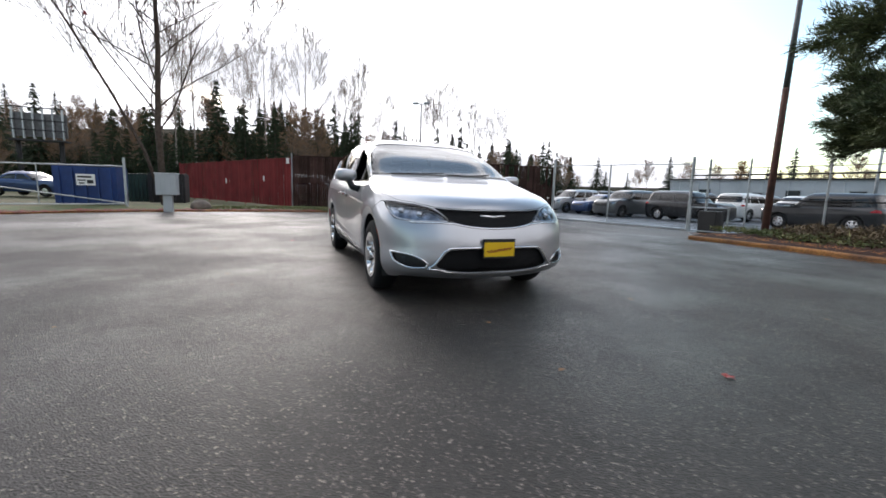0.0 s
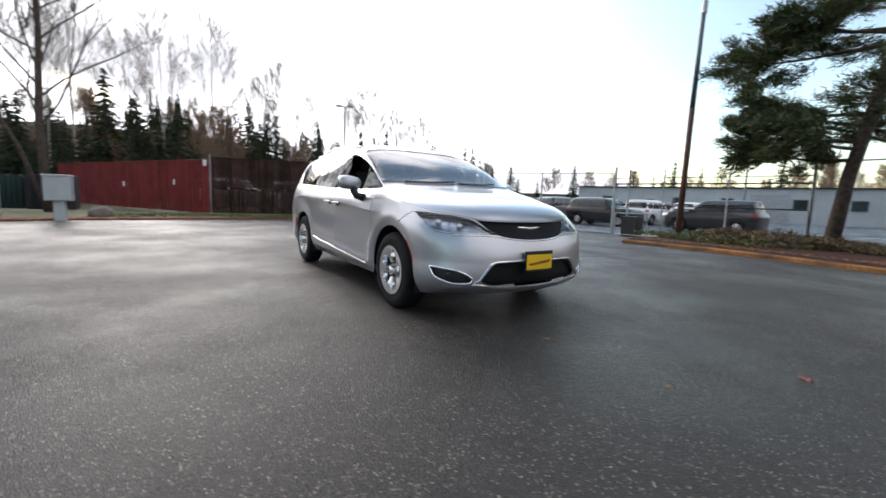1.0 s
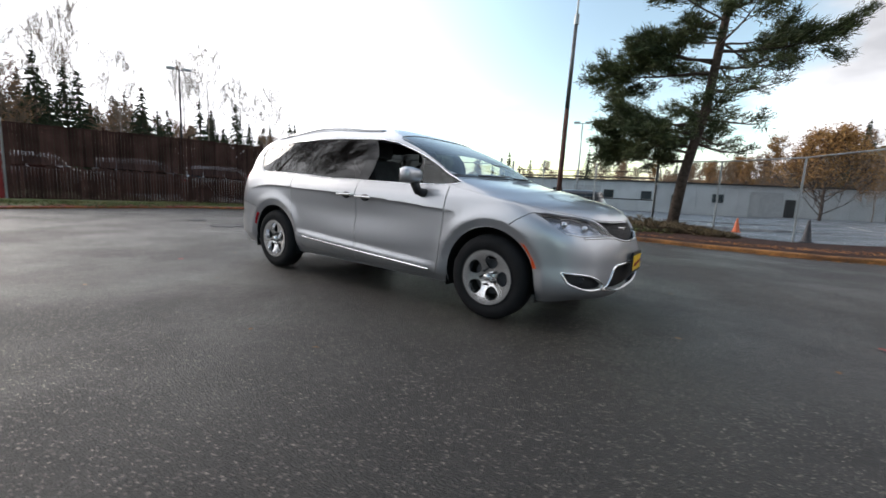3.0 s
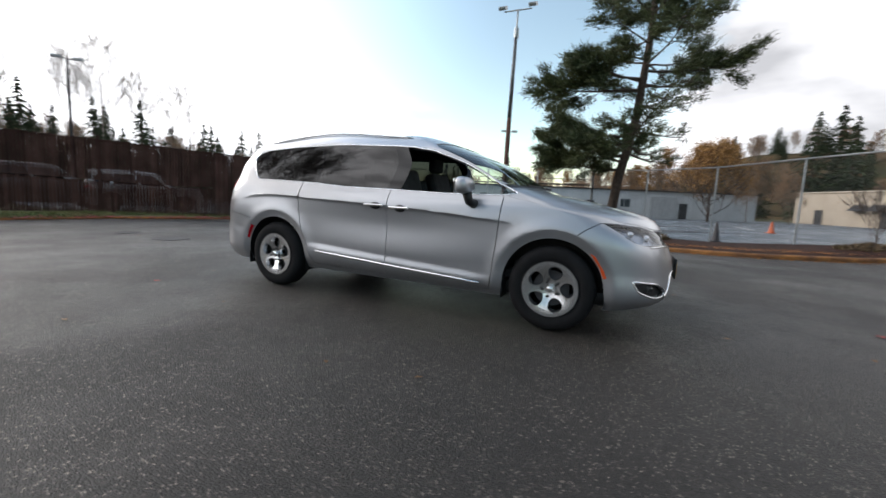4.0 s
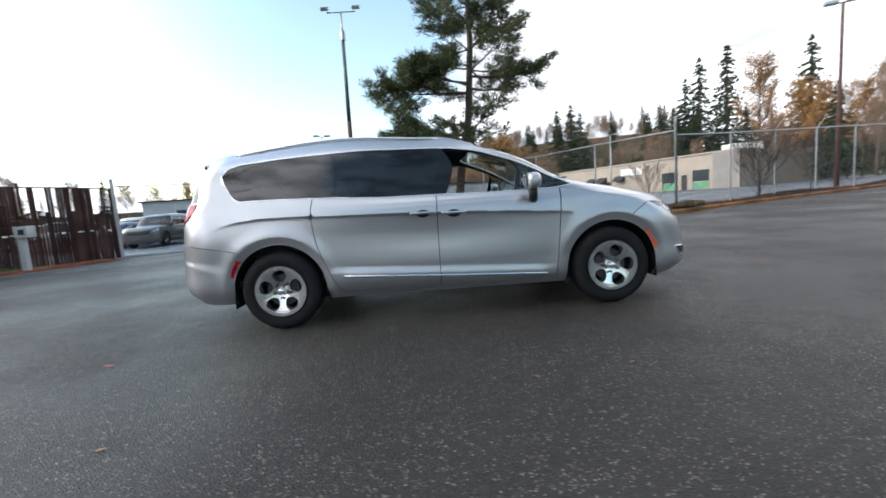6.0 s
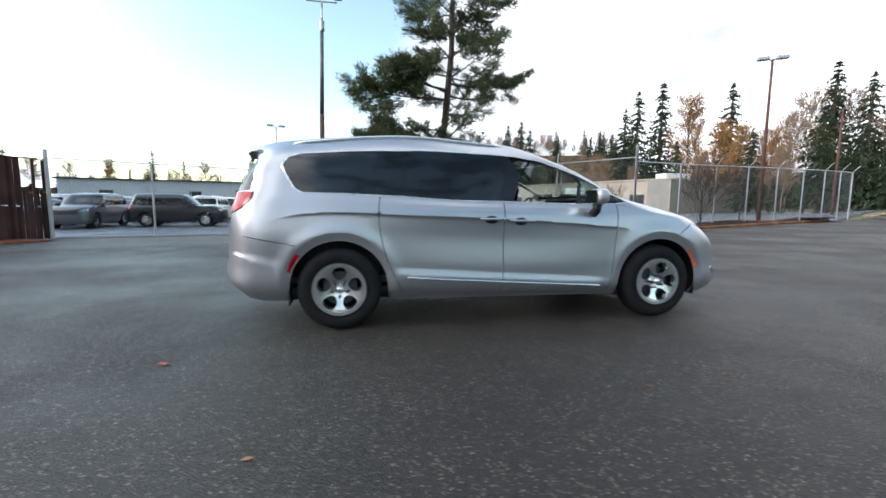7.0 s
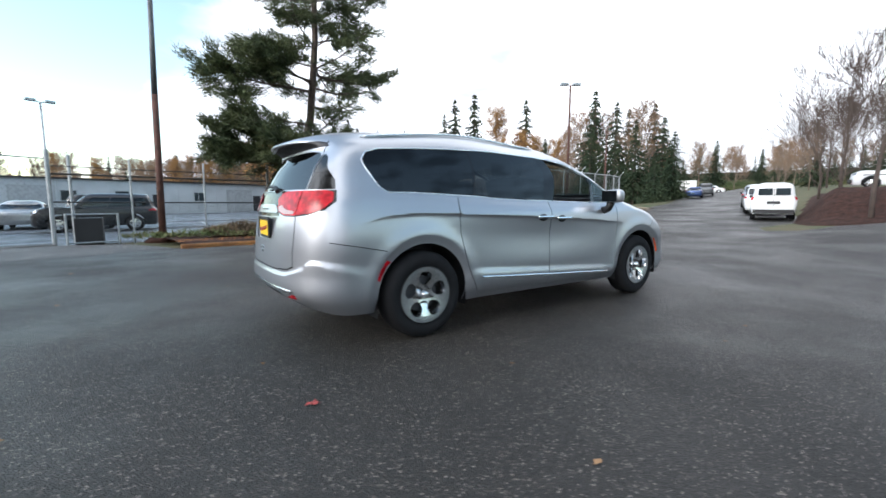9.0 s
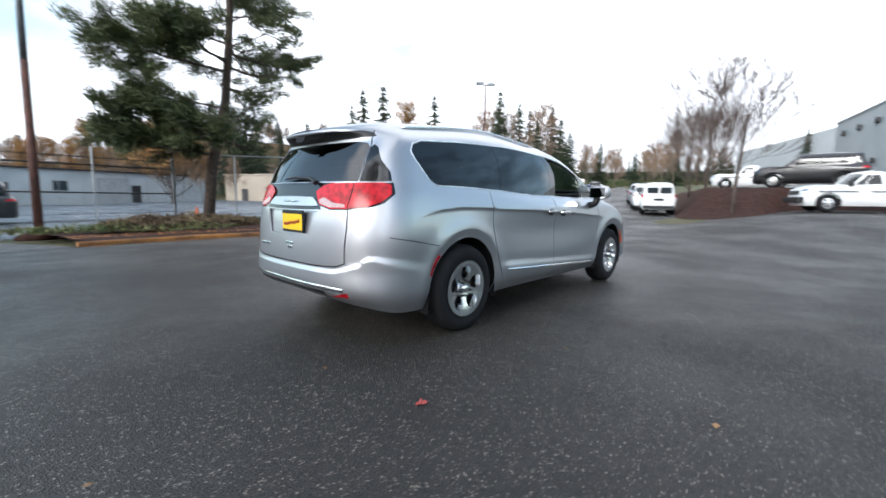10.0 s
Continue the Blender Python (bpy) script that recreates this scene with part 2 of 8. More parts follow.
M_DARKPIPE = mat("dark_pipe", (0.03, 0.028, 0.026), 0.6, 0.2, var=0.2)
M_SLAT_BROWN = mat("slat_dark_brown", (0.046, 0.025, 0.021), 0.85, scale=1.5, var=0.3, island=0.35, spec=0.12)
M_SLAT_RED = mat("slat_red_brown", (0.175, 0.024, 0.024), 0.8, scale=1.2, var=0.2, island=0.16, fine=0.1, spec=0.15)
M_RUST = mat("rusty_pole_paint", (0.065, 0.030, 0.022), 0.8, scale=5, color2=(0.12, 0.05, 0.036), fine=0.2)
M_POLE_GREY = mat("weathered_pole_grey", (0.12, 0.125, 0.13), 0.6, 0.4, scale=4, var=0.25, fine=0.2)
M_BLACK = mat("black_plastic", (0.012, 0.012, 0.013), 0.5, var=0.15)
M_DARK = mat("dark_trim", (0.02, 0.02, 0.022), 0.65, var=0.2)
M_WHITE = mat("white_paint", (0.78, 0.78, 0.76), 0.5, var=0.06, scale=2)

# ---------------------------------------------------------------- helpers


def smooth(a, b, x):
    u = min(1.0, max(0.0, (x - a) / (b - a)))
    return u * u * (3 - 2 * u)


def ground_z(x, y):
    """Height of the paved ground: level round the van, falling a little towards the gate, climbing along the road."""
    ramp = 0.018 * max(0.0, x - 7) + 0.034 * max(0.0, x - 28) - 0.02 * max(0.0, x - 130)
    ramp *= 1 - 0.8 * smooth(14, 30, y - 0.25 * max(0, x - 20))
    fall = -0.022 * min(11.0, max(0.0, y - 3.0)) * (1 - smooth(3, 9, x))
    lift = 0.50 * smooth(8, 16, x) * smooth(2, -3, y)
    return ramp + fall + lift


def mesh_of(name, verts, faces, material, flat=True):
    me = bpy.data.meshes.new(name)
    me.from_pydata([tuple(v) for v in verts], [], faces)
    me.materials.append(material)
    if not flat:
        me.polygons.foreach_set("use_smooth", [True] * len(me.polygons))
    me.update()
    return me


def part(name, bm, material, parent=None, label="", smooth_faces=False):
    """Links a bmesh as one mesh object, under a thing or a part."""
    me = bpy.data.meshes.new(name)
    bm.to_mesh(me)
    bm.free()
    me.materials.append(material)
    if smooth_faces:
        me.polygons.foreach_set("use_smooth", [True] * len(me.polygons))
    ob = new(name, me)
    if parent is not None:
        ob.parent = parent
    if label:
        tagged(ob, label)
    return ob


def part_mesh(name, me, parent=None, label=""):
    ob = new(name, me)
    if parent is not None:
        ob.parent = parent
    if label:
        tagged(ob, label)
    return ob


def box(bm, lo, hi, bevel=0.0):
    """A box, bevelled where asked, added to bm."""
    lo, hi = Vector(lo), Vector(hi)
    r = bmesh.ops.create_cube(bm, size=1.0, matrix=Matrix.Translation((lo + hi) / 2) @ Matrix.Diagonal((*(hi - lo), 1)))
    if bevel:
        edges = list({e for v in r["verts"] for e in v.link_edges})
        bmesh.ops.bevel(bm, geom=edges, offset=bevel, segments=2, affect="EDGES", profile=0.6)
    return bm


def tube(bm, pts, radii, sides=8, caps=True):
    """A tapered tube through pts, added to bm."""
    pts = [Vector(p) for p in pts]
    if not hasattr(radii, "__len__"):
        radii = [radii] * len(pts)
    rings = []
    up = None
    for i, p in enumerate(pts):
        d = (pts[min(i + 1, len(pts) - 1)] - pts[max(i - 1, 0)]).normalized()
        if up is None:
            up = Vector((1, 0, 0)) if abs(d.z) > 0.8 else Vector((0, 0, 1))
        u = (up - d * up.dot(d)).normalized()
        w = d.cross(u)
        up = u
        rings.append([bm.verts.new(p + (u * math.cos(a) + w * math.sin(a)) * radii[i])
                      for a in (2 * math.pi * k / sides for k in range(sides))])
    for a, b in zip(rings, rings[1:]):
        for k in range(sides):
            bm.faces.new((a[k], a[(k + 1) % sides], b[(k + 1) % sides], b[k]))
    if caps:
        bm.faces.new(rings[0][::-1])
        bm.faces.new(rings[-1])
    return bm


def sheet(name, outline, step, material, lift=0.0, zf=ground_z, label="", category="", kind="structure", rough=0.0):
    """A ground surface inside an outline, laid on the terrain."""
    from mathutils.geometry import delaunay_2d_cdt
    xs = [p[0] for p in outline]
    ys = [p[1] for p in outline]
    pts, edges = [], []
    dense = []
    for i, p in enumerate(outline):
        q = outline[(i + 1) % len(outline)]
        n = max(1, int(math.hypot(q[0] - p[0], q[1] - p[1]) / step))
        dense += [(p[0] + (q[0] - p[0]) * k / n, p[1] + (q[1] - p[1]) * k / n) for k in range(n)]
    n0 = len(dense)
    pts = [Vector(p) for p in dense]
    edges = [(i, (i + 1) % n0) for i in range(n0)]
    for i in range(int((max(xs) - min(xs)) / step) + 1):
        for j in range(int((max(ys) - min(ys)) / step) + 1):
            x, y = min(xs) + (i + 0.5) * step, min(ys) + (j + 0.5) * step
            if inside(x, y, outline):
                pts.append(Vector((x, y)))
    r = delaunay_2d_cdt(pts, edges, [list(range(n0))], 1, 1e-5)
    rng = random.Random(len(name))
    verts = [(v[0], v[1], zf(v[0], v[1]) + lift + rough * rng.uniform(-1, 1)) for v in r[0]]
    faces = []
    for f in r[2]:
        a, b, c = (r[0][k] for k in f[:3])
        s = (b[0] - a[0]) * (c[1] - a[1]) - (b[1] - a[1]) * (c[0] - a[0])
        faces.append(tuple(f) if s > 0 else tuple(f)[::-1])
    ob = new(name, mesh_of(name, verts, faces, material, flat=False))
    return tagged(ob, label, category, kind=kind)


def inside(x, y, poly):
    hit = False
    n = len(poly)
    for i in range(n):
        (x0, y0), (x1, y1) = poly[i][:2], poly[(i + 1) % n][:2]
        if (y0 > y) != (y1 > y) and x < (x1 - x0) * (y - y0) / (y1 - y0) + x0:
            hit = not hit
    return hit


def curve2(keys, step=0.4):
    """A smooth plan line through keys (Catmull-Rom)."""
    out = []
    for i in range(len(keys) - 1):
        p0, p1, p2, p3 = (Vector(keys[max(0, min(len(keys) - 1, i + k))]) for k in (-1, 0, 1, 2))
        n = max(2, int((p2 - p1).length / step))
        for k in range(n):
            u = k / n
            out.append(0.5 * (2 * p1 + (p2 - p0) * u + (2 * p0 - 5 * p1 + 4 * p2 - p3) * u * u + (3 * p1 - p0 - 3 * p2 + p3) * u ** 3))
    out.append(Vector(keys[-1]))
    return out


# ---------------------------------------------------------------- ground, road, kerbs


def build_ground():
    # one sheet out to the horizon, finer near the van
    def steps():
        a = [0.0]
        d = 4.0
        while a[-1] < 3500:
            a.append(a[-1] + d)
            if a[-1] > 60:
                d *= 1.35
        return [-v for v in a[:0:-1]] + a
    xs = steps()
    n = len(xs)
    verts = [(x, y, ground_z(min(140, max(-60, x)), min(90, max(-60, y))) - 0.06) for y in xs for x in xs]
    faces = [(j * n + i, j * n + i + 1, (j + 1) * n + i + 1, (j + 1) * n + i) for j in range(n - 1) for i in range(n - 1)]
    tagged(new("ground", mesh_of("ground", verts, faces, M_SOIL, flat=False)), "mossy rough ground with soil and thin grass", "ground", kind="structure")


build_ground()
KERB_N = curve2([(-2.9, 9.6), (-1.2, 9.85), (0.8, 9.8), (3, 9.45), (5, 9.15), (7, 9.3), (9, 9.95), (12, 11.05), (16, 12.3), (20, 13.5), (24.5, 15.0)])
KERB_W = curve2([(-6.5, -16), (-9.2, -10.4), (-11.4, -7.4), (-12.4, -4.6), (-12.9, -1), (-12.8, 2.5), (-12.1, 6.5), (-11.2, 10.2)])
GATE_L, GATE_R = Vector((-11.7, 11.1)), Vector((-6.1, 13.6))
road_outline = ([tuple(p) for p in KERB_W] + [(-11.5, 10.9), (-6.1, 13.4), (-4.2, 12.6), (-3.2, 10.2)] + [tuple(p) for p in KERB_N] +
                [(42, 19.5), (75, 33), (110, 47.5), (112, 39), (70, 21), (44, 11.5), (29, 5.2), (25.5, 4.0), (25.2, 0.5), (27, -3), (40, -9), (40, -30), (-6.5, -30)])
sheet("road", road_outline, 0.9, M_ROAD, label="damp dark grey asphalt with pale aggregate and worn patches", category="asphalt")
lot_outline = [(-11.7, 11.25), (-6.1, 13.75), (-3, 14.3), (2, 14.5), (6.9, 12.7), (9.2, 11.0), (12, 12.0), (16.6, 13.0), (24, 14.8), (60, 34), (60, 75), (-70, 75), (-70, 12), (-18, 4)]
sheet("parking_lot", lot_outline, 2.2, M_LOT, lift=-0.02, label="wet asphalt parking lot behind the fence, sky sheen put into its blue-grey", category="asphalt")


def kerb(name, line, width, height, material, label, close=0.0):
    """A rounded kerb swept along a plan line."""
    prof = [(-width / 2, -0.10), (-width / 2, height - 0.03), (-width / 2 + 0.03, height), (width / 2 - 0.03, height), (width / 2, height - 0.03), (width / 2, -0.10)]
    verts, faces = [], []
    rng = random.Random(4)
    for i, p in enumerate(line):
        d = (line[min(i + 1, len(line) - 1)] - line[max(i - 1, 0)]).normalized()
        nrm = Vector((-d.y, d.x))
        g = ground_z(p.x, p.y)
        e = rng.uniform(-0.008, 0.008)
        for a, z in prof:
            q = p + nrm * (a + e)
            verts.append((q.x, q.y, g + z + e))
    k = len(prof)
    for i in range(len(line) - 1):
        for j in range(k - 1):
            faces.append((i * k + j, i * k + j + 1, (i + 1) * k + j + 1, (i + 1) * k + j))
    faces += [tuple(range(k))[::-1], tuple(range((len(line) - 1) * k, len(line) * k))]
    return tagged(new(name, mesh_of(name, verts, faces, material)), label, "kerb", kind="structure")


kerb("kerb_north", KERB_N, 0.17, 0.115, M_KERB, "worn orange-painted concrete kerb with fallen leaves")
kerb("kerb_west", KERB_W, 0.16, 0.06, M_LEAFLITTER, "low asphalt kerb covered with wet leaves")

# ---------------------------------------------------------------- verges, mound, apron
M_APRON = asphalt("asphalt_old", 0.075, 0.3, (1.0, 0.95, 0.9))
M_CUT_WOOD = mat("cut_wood", (0.36, 0.28, 0.20), 0.85, scale=6, var=0.25, fine=0.2)
M_FIRBARK = mat("tree_bark", (0.050, 0.035, 0.026), 0.95, scale=9, color2=(0.10, 0.075, 0.06), fine=0.3, fine_scale=60, bump=1.0, bump_scale=40)
M_PALEBARK = mat("pale_bark", (0.20, 0.165, 0.14), 0.9, scale=9, color2=(0.36, 0.32, 0.28), fine=0.25, fine_scale=50)
M_HAZE = mat("pale_twigs", (0.15, 0.11, 0.085), 0.9, scale=0.5, color2=(0.22, 0.165, 0.12))
M_TWIG = mat("twig_bark", (0.075, 0.055, 0.045), 0.9, var=0.2)
M_NEEDLE = mat("conifer_needles", (0.024, 0.040, 0.022), 0.85, spec=0.2, scale=0.3, color2=(0.046, 0.060, 0.030), island=0.5)
M_PINE = mat("pine_needles", (0.040, 0.060, 0.022), 0.75, scale=1.2, color2=(0.095, 0.115, 0.044), island=0.45)
M_LEAF_ORANGE = mat("orange_leaves", (0.25, 0.13, 0.04), 0.8, scale=0.6, color2=(0.37, 0.20, 0.065), island=0.4)
M_LEAF_TAN = mat("withered_leaves", (0.22, 0.12, 0.06), 0.8, scale=0.6, color2=(0.30, 0.17, 0.08), island=0.4)
M_LEAF_RED = mat("red_leaves", (0.22, 0.03, 0.035), 0.8, island=0.4)
M_BRUSH = mat("withered_brush", (0.085, 0.055, 0.035), 0.9, scale=2, color2=(0.15, 0.11, 0.055), island=0.4)
M_BLADE = mat("grass_blades", (0.07, 0.11, 0.03), 0.8, scale=1, color2=(0.17, 0.15, 0.06), island=0.4)
M_WALL_PALE = mat("pale_grey_wall", (0.50, 0.52, 0.53), 0.8, var=0.08, scale=0.6, fine=0.05)
M_WALL_BEIGE = mat("beige_wall", (0.35, 0.30, 0.24), 0.85, var=0.08, scale=0.5)
M_WALL_GREY = mat("grey_metal_wall", (0.36, 0.38, 0.38), 0.6, var=0.06, scale=0.4)
M_ROOF_RUST = mat("rusty_roof", (0.22, 0.11, 0.07), 0.8, var=0.25, scale=0.5)
M_WINDOW = mat("dark_window", (0.03, 0.04, 0.045), 0.12, var=0.3, scale=0.5)
M_BLUE_BIN = mat("blue_bin_paint", (0.010, 0.038, 0.15), 0.5, var=0.15, scale=3, fine=0.1)
M_GREEN_BIN = mat("green_bin_paint", (0.008, 0.032, 0.026), 0.5, var=0.15)
M_MAILBOX = mat("pale_grey_enamel", (0.42, 0.45, 0.46), 0.45, 0.2, var=0.05)
M_CONE = mat("dark_cone_rubber", (0.05, 0.045, 0.05), 0.6)
M_CONE_ORANGE = mat("orange_cone_rubber", (0.62, 0.13, 0.04), 0.6)
M_RED = mat("red_paint", (0.42, 0.03, 0.03), 0.5)
M_LINE = mat("worn_white_line", (0.50, 0.50, 0.50), 0.7, scale=3, color2=(0.22, 0.22, 0.23), fine=0.3, fine_scale=60)

sheet("apron", [(-12.9, 5.0), (-9.6, 6.5), (-6.2, 8.3), (-2.95, 9.45), (-3.2, 10.2), (-4.2, 12.6), (-6.1, 13.5), (-11.6, 11.0), (-12.6, 8.5)], 0.8, M_APRON, lift=0.006,
      label="older cracked asphalt apron before the gate", category="asphalt")


def strip_ground(name, inner, outer, rise, material, label, category="verge", steps=7, seed=2):
    """Ground between a kerb line and a back line, swelling up a little between them."""
    rng = random.Random(seed)
    n = len(inner)
    verts, faces = [], []
    for i in range(n):
        p = Vector(inner[i])
        q = outer(p)
        for k in range(steps + 1):
            u = k / steps
            r = p.lerp(q, u)
            up = rise(u, r)
            verts.append((r.x, r.y, ground_z(r.x, r.y) + up + (rng.uniform(-0.015, 0.03) if 0 < k < steps else 0)))
    for i in range(n - 1):
        for k in range(steps):
            a = i * (steps + 1) + k
            faces.append((a, a + steps + 1, a + steps + 2, a + 1))
    me = mesh_of(name, verts, faces, material, flat=False)
    return tagged(new(name, me), label, category, kind="structure")


FENCE_N = [(-6.1, 13.6), (-4.1, 13.9), (-1.9, 14.2), (0.4, 14.5), (2.5, 14.35), (4.75, 13.6), (6.95, 12.55), (9.27, 10.72)]
FENCE_E = [(9.27, 10.72), (12.1, 11.7), (14.4, 12.25), (16.75, 12.85), (19.1, 13.45), (21.4, 14.05), (23.6, 14.7), (25.6, 15.4), (27.4, 16.1)]


def back_of(p):
    """The point of the fence line behind a kerb point."""
    line = FENCE_N + FENCE_E[1:]
    best = None
    for a, b in zip(line, line[1:]):
        a, b = Vector(a), Vector(b)
        u = max(0, min(1, (p - a).dot(b - a) / (b - a).length_squared))
        q = a.lerp(b, u)
        if best is None or (q - p).length < (best - p).length:
            best = q
    return best + (best - p).normalized() * 0.5


VERGE_RISE = lambda u, r: 0.12 + 0.16 * math.sin(math.pi * min(1, u * 0.75)) * (0.6 + 0.4 * math.sin(r.x * 0.9))
strip_ground("verge_north", [p + Vector((0, 0.06)) for p in KERB_N], back_of, VERGE_RISE, M_BARK_MULCH, "planted verge of bark, leaves and thin grass behind the kerb")
strip_ground("verge_west", KERB_W, lambda p: p + Vector((-3.9, -0.2)), lambda u, r: 0.05 + 0.03 * u, M_GRASS, "mossy grass verge with red leaves before the slatted fence", seed=5)


def litter(name, n, area, size, material, label, lift, seed, zf=None):
    """Scattered fallen leaves, each a bent blade."""
    rng = random.Random(seed)
    verts, faces = [], []
    for _ in range(n):
        x, y = area(rng)
        z = (zf or ground_z)(x, y) + lift
        a, r = rng.uniform(0, 6.28), size * rng.uniform(0.6, 1.3)
        c, s = math.cos(a) * r, math.sin(a) * r
        k = len(verts)
        verts += [(x + c, y + s, z + 0.004), (x - s * 0.6, y + c * 0.6, z + rng.uniform(0.005, 0.4 * r)), (x - c, y - s, z + 0.004), (x + s * 0.6, y - c * 0.6, z + rng.uniform(0.005, 0.4 * r))]
        faces += [(k, k + 1, k + 3), (k + 1, k + 2, k + 3)]
    return tagged(new(name, mesh_of(name, verts, faces, material)), label, "leaves", kind="stuff")


def along(line, side_lo, side_hi):
    def f(rng):
        i = rng.randrange(len(line) - 1)
        p = line[i].lerp(line[i + 1], rng.random())
        d = (line[i + 1] - line[i]).normalized()
        q = p + Vector((-d.y, d.x)) * rng.uniform(side_lo, side_hi)
        return q.x, q.y
    return f


litter("fallen_leaves", 2600, along(KERB_N, 0.1, 1.3), 0.05, M_LEAFLITTER, "wet orange and brown fallen leaves along the kerb", 0.17, 3)
litter("fallen_leaves", 900, along(KERB_N, -0.45, -0.08), 0.045, M_LEAFLITTER, "wet orange leaves in the gutter", 0.0, 4)
litter("fallen_leaves", 5200, along(KERB_W, -0.35, 1.0), 0.06, M_LEAF_RED, "wet red leaves on the verge by the low kerb", 0.05, 5)


def area_box(x0, x1, y0, y1):
    return lambda rng: (rng.uniform(x0, x1), rng.uniform(y0, y1))


litter("fallen_leaves", 46, area_box(-9, 7, -3.5, 8.5), 0.028, M_LEAF_TAN, "few small brown leaves lying on the asphalt", 0.0, 6)


def red_leaf(x, y):
    bm = bmesh.new()
    vs = []
    for k in range(12):
        a = 2 * math.pi * k / 12
        r = 0.045 * (1.0 if k % 2 == 0 else 0.62)
        vs.append(bm.verts.new((r * math.cos(a), r * 0.7 * math.sin(a), 0.006 + 0.006 * (k % 3))))
    c = bm.verts.new((0, 0, 0.014))
    for k in range(12):
        bm.faces.new((vs[k], vs[(k + 1) % 12], c))
    me = bpy.data.meshes.new("red_leaf")
    bm.to_mesh(me)
    bm.free()
    me.materials.append(mat("fresh_red_leaf", (0.34, 0.055, 0.045), 0.5) if "fresh_red_leaf" not in bpy.data.materials else bpy.data.materials["fresh_red_leaf"])
    ob = tagged(new("red_leaf", me), "small wet red leaf lying flat on the asphalt", "leaf", "red leaves on the asphalt")
    ob.location = (x, y, ground_z(x, y))
    return ob


red_leaf(4.276, 0.573)
red_leaf(-2.677, -1.605)


def manhole(x, y, r):
    bm = bmesh.new()
    lathe_z = [(0, 0.012), (r * 0.86, 0.012), (r * 0.88, 0.004), (r * 0.92, 0.004), (r * 0.93, 0.014), (r, 0.012), (r, -0.02)]
    rings = [[bm.verts.new((q * math.cos(2 * math.pi * k / 32), q * math.sin(2 * math.pi * k / 32), z)) for q, z in lathe_z[1:]] for k in range(32)]
    for k in range(32):
        a, b = rings[k], rings[(k + 1) % 32]
        for j in range(len(lathe_z) - 2):
            bm.faces.new((a[j], a[j + 1], b[j + 1], b[j]))
    bm.faces.new([rg[0] for rg in rings])
    ob = part("manhole_cover", bm, M_DARK)
    ob.location = (x, y, ground_z(x, y))
    return tagged(ob, "round dark iron manhole cover set in the asphalt", "manhole cover", kind="structure")


manhole(-6.5, 0.95, 0.34)
manhole(-8.1, 1.0, 0.22)

# ---------------------------------------------------------------- chain-link and slatted fences


def wire_net(bm, a, b, z0a, z0b, height, pitch=0.09, thick=0.0026):
    """Diamond netting of flat-twisted wires between two posts."""
    a, b = Vector(a), Vector(b)
    L = (b - a).length
    d = (b - a) / L
    nrm = Vector((-d.y, d.x))

    def P(u, h):
        q = a + d * u
        return Vector((q.x, q.y, z0a + (z0b - z0a) * u / L + h))
    for sgn in (1, -1):
        k = -int(height / pitch) - 1
        while k * pitch < L:
            u0 = k * pitch
            # the wire climbs one metre for each metre along
            lo, hi = max(0.0, u0), min(L, u0 + height)
            if hi - lo > 0.02:
                h0, h1 = lo - u0, hi - u0
                if sgn < 0:
                    lo, hi = L - lo, L - hi
                p, q = P(lo, h0), P(hi, h1)
                w = Vector((0, 0, thick))
                o = Vector((nrm.x, nrm.y, 0)) * thick * 0.8
                v = [bm.verts.new(c) for c in (p - w, p + w, q + w, q - w)]
                bm.faces.new(v)
                v = [bm.verts.new(c) for c in (p - o, p + o, q + o, q - o)]
                bm.faces.new(v)
            k += 1
    return bm


def chain_fence(name, posts, height, label, base=None, rail=True, low_rail=None, arms=False, post_r=0.032, tall_first=0.0, tall_last=0.0, rail_mat=None, extra=0.0):
    fence = tagged(new(name), label, "fence")
    zs = [(base(*p) if base else ground_z(*p)) for p in posts]
    for i, (p, z) in enumerate(zip(posts, zs)):
        bm = bmesh.new()
        top = height + extra + (tall_first if i == 0 else 0) + (tall_last if i == len(posts) - 1 else 0)
        r = post_r * (1.5 if (i == 0 or i == len(posts) - 1) else 1)
        tube(bm, [(p[0], p[1], z - 0.2), (p[0], p[1], z + top)], r, 10)
        po = part("post", bm, M_GALV, fence, smooth_faces=False)
        if arms and i > 0:
            bm = bmesh.new()
            # barbed-wire arm, leaning out over the road side
            q = Vector(posts[min(i + 1, len(posts) - 1)]) - Vector(posts[i - 1])
            o = Vector((q.y, -q.x)).normalized()
            tube(bm, [(p[0], p[1], z + height), (p[0] + o.x * 0.30, p[1] + o.y * 0.30, z + height + 0.36)], 0.018, 6)
            part("arm", bm, M_GALV, po)
    for i in range(len(posts) - 1):
        a, b = posts[i], posts[i + 1]
        bm = bmesh.new()
        wire_net(bm, a, b, zs[i] + 0.04, zs[i + 1] + 0.04, height - 0.06)
        part("wire_netting", bm, M_WIRE, fence)
        if rail:
            bm = bmesh.new()
            tube(bm, [(*a, zs[i] + height), (*b, zs[i + 1] + height)], 0.024, 8)
            part("top_rail", bm, rail_mat or M_GALV, fence)
        if low_rail is not None:
            for h, r, m in low_rail:
                bm = bmesh.new()
                tube(bm, [(*a, zs[i] + h), (*b, zs[i + 1] + h)], r, 8)
                part("rail", bm, m, fence)
    return fence


def verge_top(x, y):
    return ground_z(x, y) + 0.10


